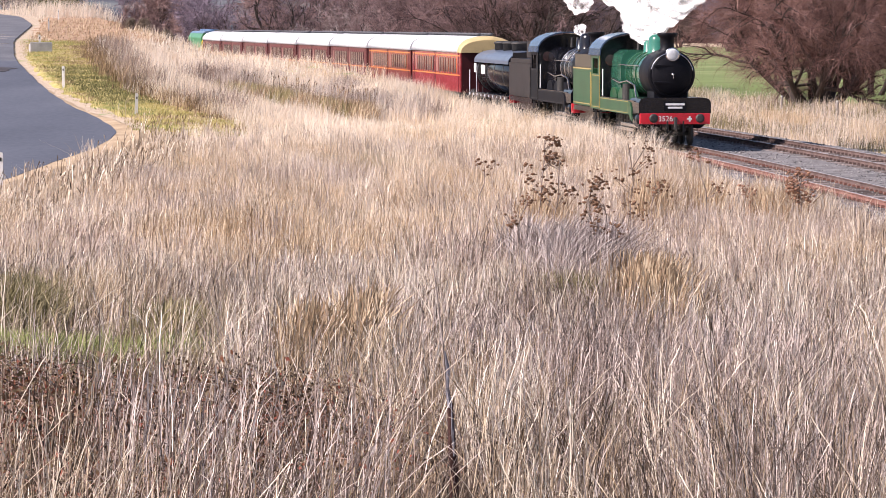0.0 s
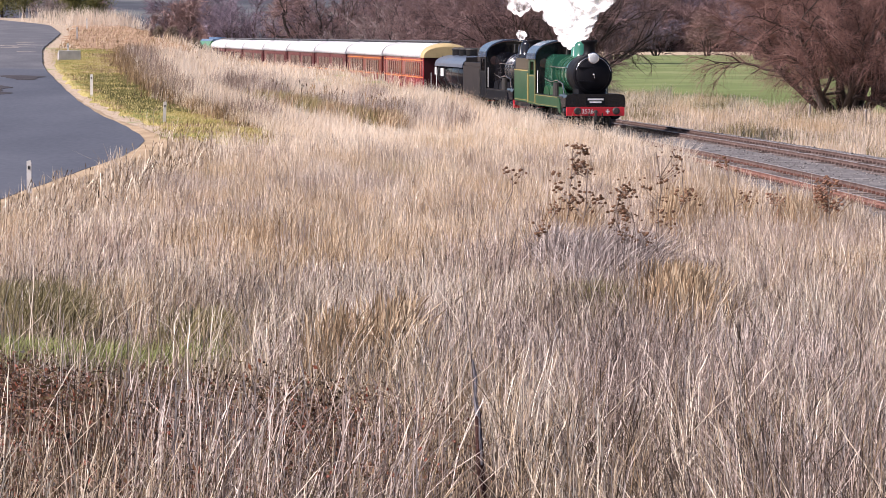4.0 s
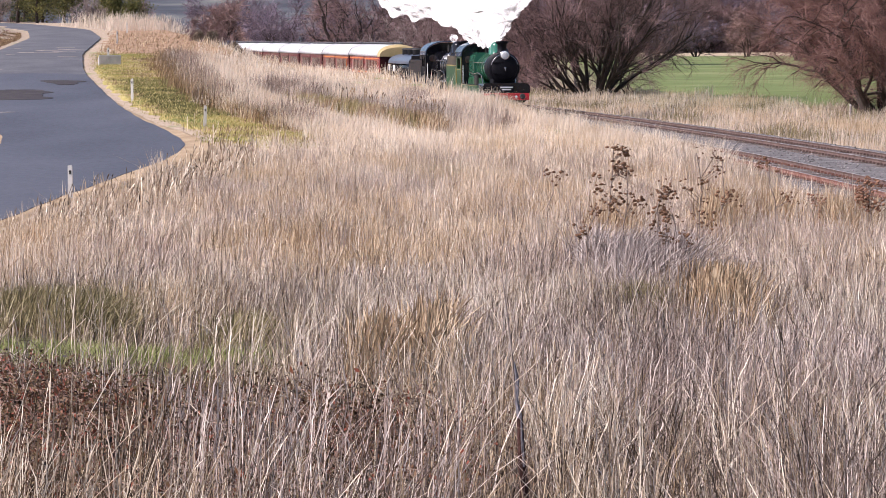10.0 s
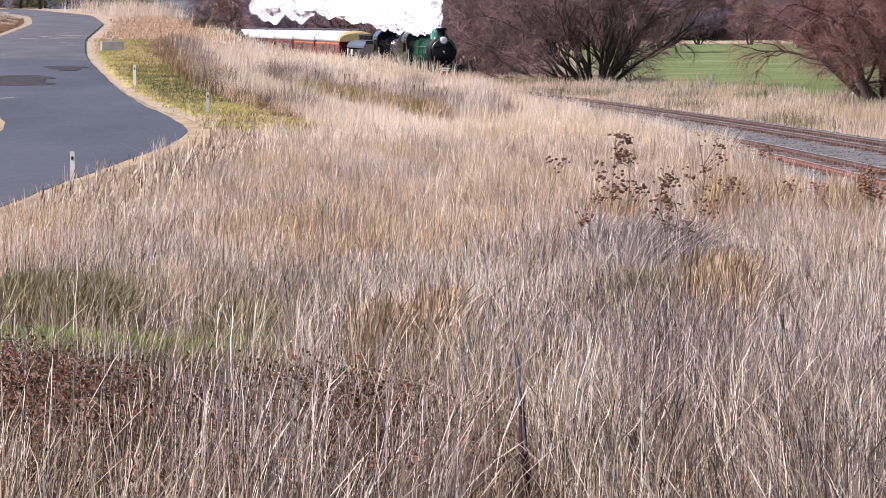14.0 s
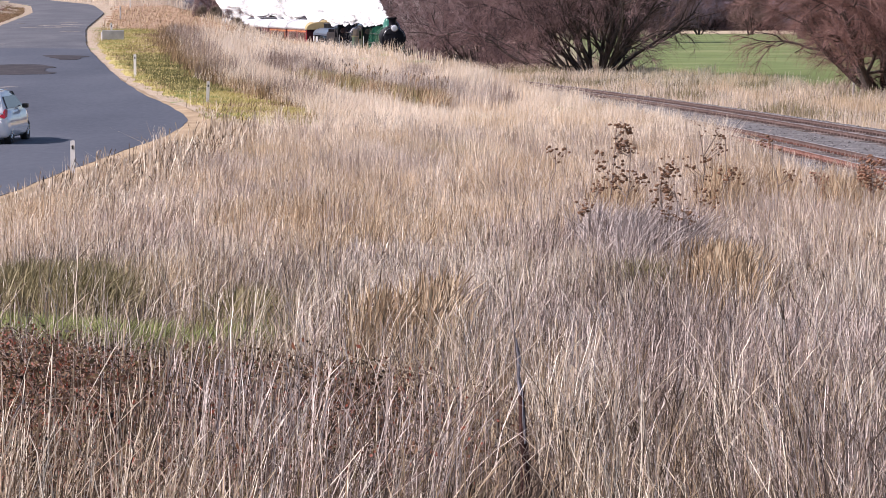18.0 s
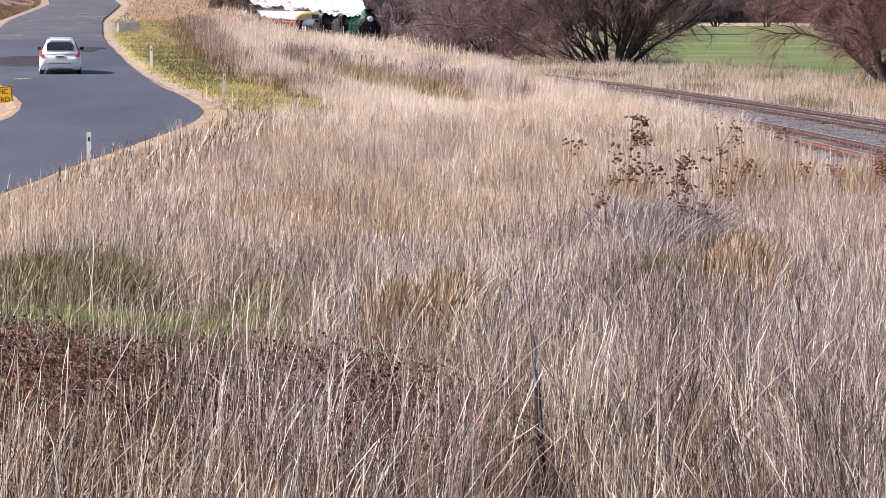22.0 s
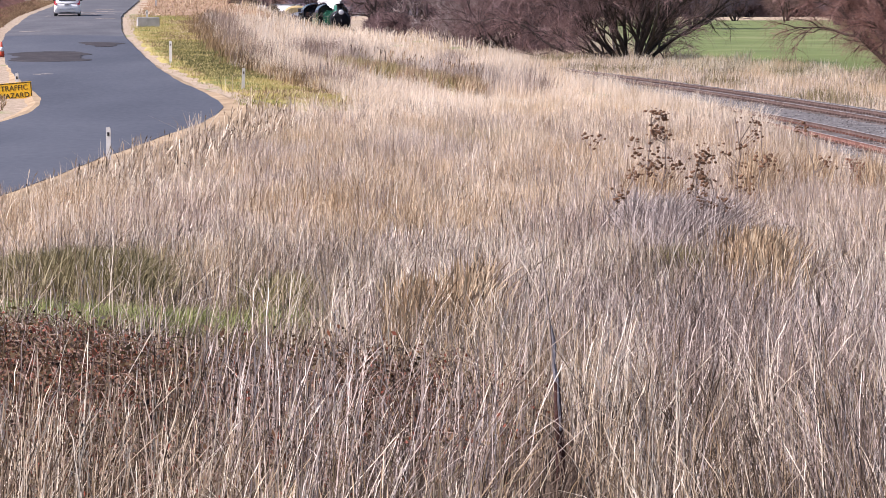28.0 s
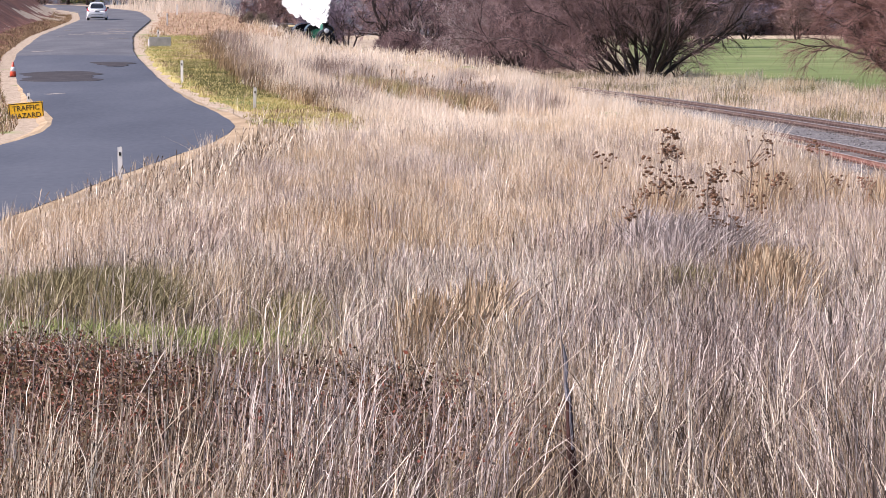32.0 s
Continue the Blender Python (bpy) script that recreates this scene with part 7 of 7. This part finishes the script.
def hazard_sign():
    e = thing("warning_sign", "yellow roadwork sign with black border on the roadside", "road sign")
    bm = bmn()
    box(bm, -0.6, 0.6, -0.012, 0.012, 0.12, 0.74, 0.004)
    pl = part("panel", bm, SIGN_YELLOW, e)
    bm = bmn()
    for x0, x1, z0, z1 in ((-0.585, 0.585, 0.70, 0.725), (-0.585, 0.585, 0.135, 0.16), (-0.585, -0.56, 0.16, 0.70), (0.56, 0.585, 0.16, 0.70)):
        box(bm, x0, x1, -0.018, -0.0125, z0, z1)
    part("border", bm, SIGN_BLACK, pl)
    up = Euler((radians(90), 0, 0)).to_matrix().to_4x4()
    lettering("TRAFFIC", 0.25, Matrix.Translation((0, -0.016, 0.47)) @ up, SIGN_BLACK, pl, "lettering")
    lettering("HAZARD", 0.25, Matrix.Translation((0, -0.016, 0.21)) @ up, SIGN_BLACK, pl, "lettering")
    for s in (-1, 1):
        bm = bmn()
        rod(bm, (s * 0.45, 0.02, -0.05), (s * 0.45, 0.02, 0.72), 0.018, segs=6)
        rod(bm, (s * 0.45, 0.03, 0.6), (s * 0.45, 0.4, -0.03), 0.015, segs=6)
        part("leg", bm, STEEL, e)
    return e


grounded(hazard_sign(), -18.3, 115, 3, 0.18, -5)


def cone():
    e = thing("traffic_cone", "orange-red traffic cone with a white band", "traffic cone", "cones by the road")
    bm = bmn()
    lathe(bm, [(0.16, 0.03), (0.115, 0.28), (0.075, 0.48), (0.035, 0.69), (0.02, 0.70)], (0, 0, 0), "z", 16)
    part("body", bm, CONE_RED, e)
    bm = bmn()
    lathe(bm, [(0.1215, 0.27), (0.0815, 0.47), (0.078, 0.47), (0.118, 0.27)], (0, 0, 0), "z", 16)
    part("band", bm, WHITE, e)
    bm = bmn()
    box(bm, -0.2, 0.2, -0.2, 0.2, 0.0, 0.035, 0.01)
    part("base", bm, RUBBER, e)
    return e


cn = grounded(cone(), -24.65, 151)
grounded(copy_thing(cn, Matrix()), -25.9, 150, 30)

# culvert headwall beside the verge
cul = thing("culvert_headwall", "small grey concrete culvert headwall in the verge", "culvert")
bm = bmn()
box(bm, -0.62, 0.62, -0.1, 0.1, -0.3, 0.62, 0.02)
box(bm, -0.62, -0.46, 0.1, 0.6, -0.3, 0.5, 0.02), box(bm, 0.46, 0.62, 0.1, 0.6, -0.3, 0.5, 0.02)
part("wall", bm, CONCRETE, cul)
grounded(cul, -22.65, 190, 12)


def fence_post():
    e = thing("fence_post", "weathered pale timber post in the grass beyond the railway", "fence post")
    bm = bmn()
    rod(bm, (0, 0, -0.3), (0.03, 0.02, 1.3), 0.07, 0.06, 8)
    part("post", bm, TIMBER, e)
    bm = bmn()
    rod(bm, (0.028, 0.018, 1.24), (0.031, 0.02, 1.31), 0.066, 0.05, 8)
    part("cap", bm, POST_WHITE, e)
    return e


fp = fence_post()
grounded(fp, 19.3, 192, 20, 0.1)
grounded(copy_thing(fp, Matrix()), 21.4, 182.5, 70, 0.1)

# signal stub posts at the edge of the ballast
for x_off, y in ((-2.4, 141), (-2.5, 152)):
    e = thing("marker_post", "short dark steel marker post beside the track", "marker post", "lineside markers")
    bm = bmn()
    rod(bm, (0, 0, -0.3), (0, 0, 0.95), 0.04, segs=8)
    box(bm, -0.1, 0.1, -0.03, 0.03, 0.7, 1.0, 0.01)
    part("post", bm, IRON, e)
    grounded(e, float(track_x(y)) + x_off, y)


def weed(seed, height, heads, material=SEED):
    """A dead flowering weed: a forked stem carrying clusters of dark seed heads."""
    rng = np.random.default_rng(seed)
    e = thing("dead_weed", "dead tall weed with dark brown seed heads", "weed", "dead weeds in the grass")
    tips = []
    p = Vector((0, 0, -0.1))
    trunk = [p]
    for i in range(6):
        p = p + Vector((rng.normal(0, 0.05), rng.normal(0, 0.05), height / 6))
        trunk.append(p)
    sprays = [(int(rng.integers(3, 6)), rng.uniform(0, 6.283), rng.uniform(0.10, 0.24)) for _ in range(max(2, heads // 5))]
    for k in range(heads):
        i, ang, reach = sprays[k % len(sprays)]
        a = trunk[i] + (trunk[i + 1] - trunk[i]) * rng.uniform(0.3, 0.8)
        ang += rng.normal(0, 0.5)
        L = height * reach * rng.uniform(0.75, 1.2)
        b = a + Vector((math.cos(ang) * L * 0.75, math.sin(ang) * L * 0.75, L * rng.uniform(0.35, 0.9)))
        br = bmn()
        rod(br, a, b, 0.005, 0.004, 4)
        part("branch", br, DEAD_STEM, e)
        tips.append(b)
    part("stem", tubes([(np.array([tuple(q) for q in trunk]), np.linspace(0.0095, 0.0075, 7), 1)]), DEAD_STEM, e)
    for t in tips + [trunk[-1]]:
        for _ in range(int(rng.integers(3, 6))):
            bm = bmn()
            c = t + Vector(rng.normal(0, 0.055, 3))
            bmesh.ops.create_icosphere(bm, subdivisions=1, radius=rng.uniform(0.016, 0.036), matrix=Matrix.Diagonal((1.2, 1, 0.75, 1)))
            for v in bm.verts:
                v.co = c + v.co * rng.uniform(0.6, 1.3)
            part("seed_head", bm, material, e)
    return e


for i, (x, y, h, n) in enumerate(((1.42, 53.0, 2.05, 20), (1.75, 52.0, 1.75, 18), (2.15, 51.0, 1.45, 24), (1.05, 50.0, 1.3, 8), (2.45, 50.5, 1.2, 9), (3.0, 54.5, 1.95, 12), (3.4, 56.0, 1.85, 10), (4.3, 57.0, 1.75, 6), (0.6, 57, 1.5, 3), (2.75, 50.0, 1.1, 8))):
    grounded(weed(70 + i, h, n), x, y, i * 50)

for dx, dy, dh, dn in ((6.15, 66.9, 0.75, 16), (6.95, 68.7, 0.65, 14)):
    tagged(grounded(weed(int(dx * 10), dh, dn, DOCK), dx, dy), "small dead rust-brown dock plant in the grass")
dock = grounded(weed(91, 1.15, 44, DOCK), 6.62, 61.7)
tagged(dock, "dead rust-red dock plant at the ballast edge")

# half-rotted stake in the foreground grass
stake = thing("wooden_stake", "thin charred red-brown stake with a grey splintered top", "stake")


def bent_rod(pts, rad, segs):
    b = bmn()
    for i in range(len(pts) - 1):
        rod(b, pts[i], pts[i + 1], rad[i], rad[i + 1], segs)
    return b


part("shaft", bent_rod([(0, 0, -0.2), (0.0, 0.01, 0.15), (-0.015, 0.0, 0.35), (-0.03, 0.01, 0.58)], [0.036, 0.033, 0.028, 0.020], 9), CHAR, stake)
part("splintered_top", bent_rod([(-0.03, 0.005, 0.56), (-0.05, 0.0, 0.66), (-0.045, 0.01, 0.76), (-0.065, 0.0, 0.86)], [0.018, 0.013, 0.015, 0.005], 7), WEATHERED, stake, "pale blue-grey weathered wood")
part("splinter", bent_rod([(0.0, -0.03, 0.30), (-0.012, -0.034, 0.44), (-0.02, -0.03, 0.6)], [0.008, 0.011, 0.003], 5), WEATHERED, stake)
part("dead_twig", bent_rod([(-0.055, 0.0, 0.66), (-0.08, 0.02, 0.9), (-0.12, 0.02, 1.15), (-0.16, 0.03, 1.4)], [0.010, 0.007, 0.005, 0.003], 6), DEAD_STEM, stake)
grounded(stake, 0.07, 19.6)
stake.matrix_world = stake.matrix_world @ Matrix.Diagonal((0.85, 0.85, 1.1, 1))


def rubble():
    """Loose stones and clods on the bare earth by the crest."""
    rng = np.random.default_rng(14)
    n = 900
    y = rng.uniform(205, 298, n)
    x = road_x(y) + 3.9 + 9.0 * rng.random(n)
    r = rng.uniform(0.03, 0.12, n)
    base = np.array([(1, 0, 0), (0, 1, 0), (-1, 0, 0), (0, -1, 0), (0.2, 0.1, 0.7), (0, 0, -0.7)], float)
    j = base[None] * (1 + rng.uniform(-0.35, 0.35, (n, 6, 1)))
    v = j * r[:, None, None] + np.stack([x, y, land(x, y) + 0.05], -1)[:, None, :]
    f = np.array([(0, 1, 4), (1, 2, 4), (2, 3, 4), (3, 0, 4), (1, 0, 5), (2, 1, 5), (3, 2, 5), (0, 3, 5)])
    t = (np.arange(n)[:, None, None] * 6 + f[None]).reshape(-1, 3)
    return tagged(part("rubble", arrays("rubble", v.reshape(-1, 3), np.zeros((0, 4), int), t), SOIL), "loose clods and stones on the bare earth", "stones", kind="stuff")


rubble()
# ---- steam: rigid puffs that leave the chimneys one after another ----


STEAM_ROWS = []


def lump_mesh(seed, material, rough):
    """A billow of unit radius with soft bulges."""
    bm = bmn()
    bmesh.ops.create_icosphere(bm, subdivisions=4, radius=0.8)
    off = Vector((seed * 7.1, 0, 0))
    for v in bm.verts:
        n = v.co.normalized()
        k = 1 + 0.26 * noise.noise(n * 1.3 + off) + rough * noise.noise(n * 2.7 + off)
        v.co = n * 0.8 * k
    for f in bm.faces:
        f.smooth = True
    me = bpy.data.meshes.new("steam_billow")
    bm.to_mesh(me)
    bm.free()
    me.materials.append(material)
    return me


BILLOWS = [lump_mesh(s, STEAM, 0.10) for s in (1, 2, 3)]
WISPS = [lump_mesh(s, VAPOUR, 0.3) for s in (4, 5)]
PL_T = [0, 3, 6, 9, 12, 14, 17, 20, 25, 29, 32]
PL_H = [2.6, 3.2, 3.4, 3.2, 2.7, 2.3, 1.7, 1.5, 2.6, 2.8, 2.4]
PL_X = [0.5, -0.1, -0.2, -1.8, -4.2, -7.5, -8.5, -11.5, -1.6, -1.6, -1.8]
PL_W = [1.3, 1.4, 1.9, 3.6, 5.0, 6.4, 5.0, 4.6, 1.2, 1.2, 1.3]


SUN_TURN = Euler((radians(-4), 0, radians(-32))).to_matrix().to_4x4()     # sets the flat billows to face sun and viewer, which keeps them lit


def column(back, n, seed, share=1.0):
    """Flattened billows that hang over an engine's safety valves and ride and sway with it; every other one is a thin wisp that softens the edge."""
    rng = np.random.default_rng(seed)
    for i in range(n):
        h = (i + 0.3) / n
        wisp = i % 2 == 1 or (h > 0.75 and i % 4 == 0) or share < 1
        r = (0.28 + 1.8 * h ** 0.75) * rng.uniform(0.85, 1.15) * (0.45 + 0.55 * share)
        ob = tagged(new("steam_billow", WISPS[i % 2] if wisp else BILLOWS[i % 3]), "thin wisp of steam at the edge of the plume" if wisp else "large white billow of steam blowing off above the engine", "steam", "steam of the train")
        ob.scale = (r * 1.15, r * 0.2, r) if wisp else (r, r * 0.2, r * 0.85)
        side, deep, ph = rng.uniform(-1, 1) * (0.98 if wisp else 0.9), rng.normal(0, 0.02) * r, rng.uniform(0, 6.28)
        rows = []
        for k in range(33):
            t = float(k)
            drift = share * (float(np.interp(t, PL_T, PL_X)) * h ** 1.2 + side * h * float(np.interp(t, PL_T, PL_W)))
            rise = 1.35 * float(np.interp(t, PL_T, PL_H)) * h ** 0.9 + 0.15 * r * math.sin(1.3 * t + ph)
            p = vehicle_pose(t, back, 11.2) @ Vector((-6.2, 0, 3.9)) + Vector((drift, -0.73 * drift + deep, rise))
            rows.append((t, Matrix.Translation(p) @ SUN_TURN @ Matrix.Rotation(0.25 * math.sin(0.8 * t + ph), 4, "Y")))
        STEAM_ROWS.append((ob, rows))
# ---- what moves ----
ROLL_T = [0, 3, 6, 9, 11, 13, 17, 21, 25, 29, 32]
ROLL_Y = [125.0, 144.2, 164.5, 186.0, 200.3, 214.1, 240.7, 266.3, 291.6, 318.1, 338.8]
_ys = np.arange(40, 700, 0.5)
_arc = np.concatenate([[0], np.cumsum(np.hypot(np.diff(_ys), np.diff(track_x(_ys))))])


def glide(t, ts, vs):
    """Smooth curve through the given values."""
    ts, vs = np.asarray(ts, float), np.asarray(vs, float)
    m = np.gradient(vs, ts)
    i = int(np.clip(np.searchsorted(ts, t) - 1, 0, len(ts) - 2))
    h = ts[i + 1] - ts[i]
    u = (t - ts[i]) / h
    return float((2 * u ** 3 - 3 * u ** 2 + 1) * vs[i] + (u ** 3 - 2 * u ** 2 + u) * h * m[i] + (3 * u ** 2 - 2 * u ** 3) * vs[i + 1] + (u ** 3 - u ** 2) * h * m[i + 1])


def front_arc(t):
    return float(np.interp(glide(t, ROLL_T, ROLL_Y), _ys, _arc))


def at_arc(s):
    y = float(np.interp(s, _arc, _ys))
    return Vector((float(track_x(y)), y, float(grade(y))))


def vehicle_pose(t, back, length):
    """Pose of a vehicle whose front end is so many metres behind the train's front."""
    s = front_arc(t) + back
    a, b = at_arc(s), at_arc(s + length)
    d = (a - b).normalized()
    return Matrix.Translation(a) @ Matrix.Rotation(math.atan2(d.y, d.x), 4, "Z")


CAR_T = [0, 10, 17, 18, 19, 20, 21, 23, 25.5, 28, 30, 32]
CAR_Y = [-70, 20, 82.5, 91.6, 98.4, 108.8, 122.0, 147, 177, 211, 240, 273]
CAR_OFF = [-1.5, -1.5, -1.4, -1.3, -1.4, -1.8, -1.3, -0.13, -0.45, -0.7, -1.2, -1.6]


def car_spot(t):
    y = glide(t, CAR_T, CAR_Y)
    return Vector((float(road_x(y)) + glide(t, CAR_T, CAR_OFF), y, float(road_z(y)) + 0.065))


def car_pose(t):
    x, y, z = car_spot(t)
    d = car_spot(t + 0.7) - car_spot(t - 0.7)
    return Matrix.Translation((x, y + 1.9, z)) @ Matrix.Rotation(math.atan2(d.y, d.x), 4, "Z") @ Matrix.Rotation(-math.atan2(d.z, math.hypot(d.x, d.y)), 4, "Y")


# green engine's exhaust, and the second engine's
column(0.0, 72, 5)
column(16.7, 3, 8, 0.2)


def motions():
    times = [i * 0.5 for i in range(65)]
    for ob, back, length in TRAIN:
        walk(ob, [(t, vehicle_pose(t, back, length)) for t in times])
    for w, x, r in WHEELS:
        dt = 0.2 if r > 0.6 else 0.1
        n = round(32 / dt)
        walk(w, [(i * dt, Matrix.Translation((x, 0, r)) @ Matrix.Rotation(-(front_arc(i * dt) - front_arc(0)) / r, 4, "Y")) for i in range(n + 1)])
    walk(car, [(i * 0.5, car_pose(i * 0.5)) for i in range(65)])
    for w in CAR_WHEELS:
        axle = Matrix.Translation(w.location)
        walk(w, [(i * 0.0256, axle @ Matrix.Rotation((glide(i * 0.0256, CAR_T, CAR_Y) - CAR_Y[0]) * 1.015 / 0.31, 4, "Y")) for i in range(1251)])
    for puff, rows in STEAM_ROWS:
        walk(puff, rows)


motions()
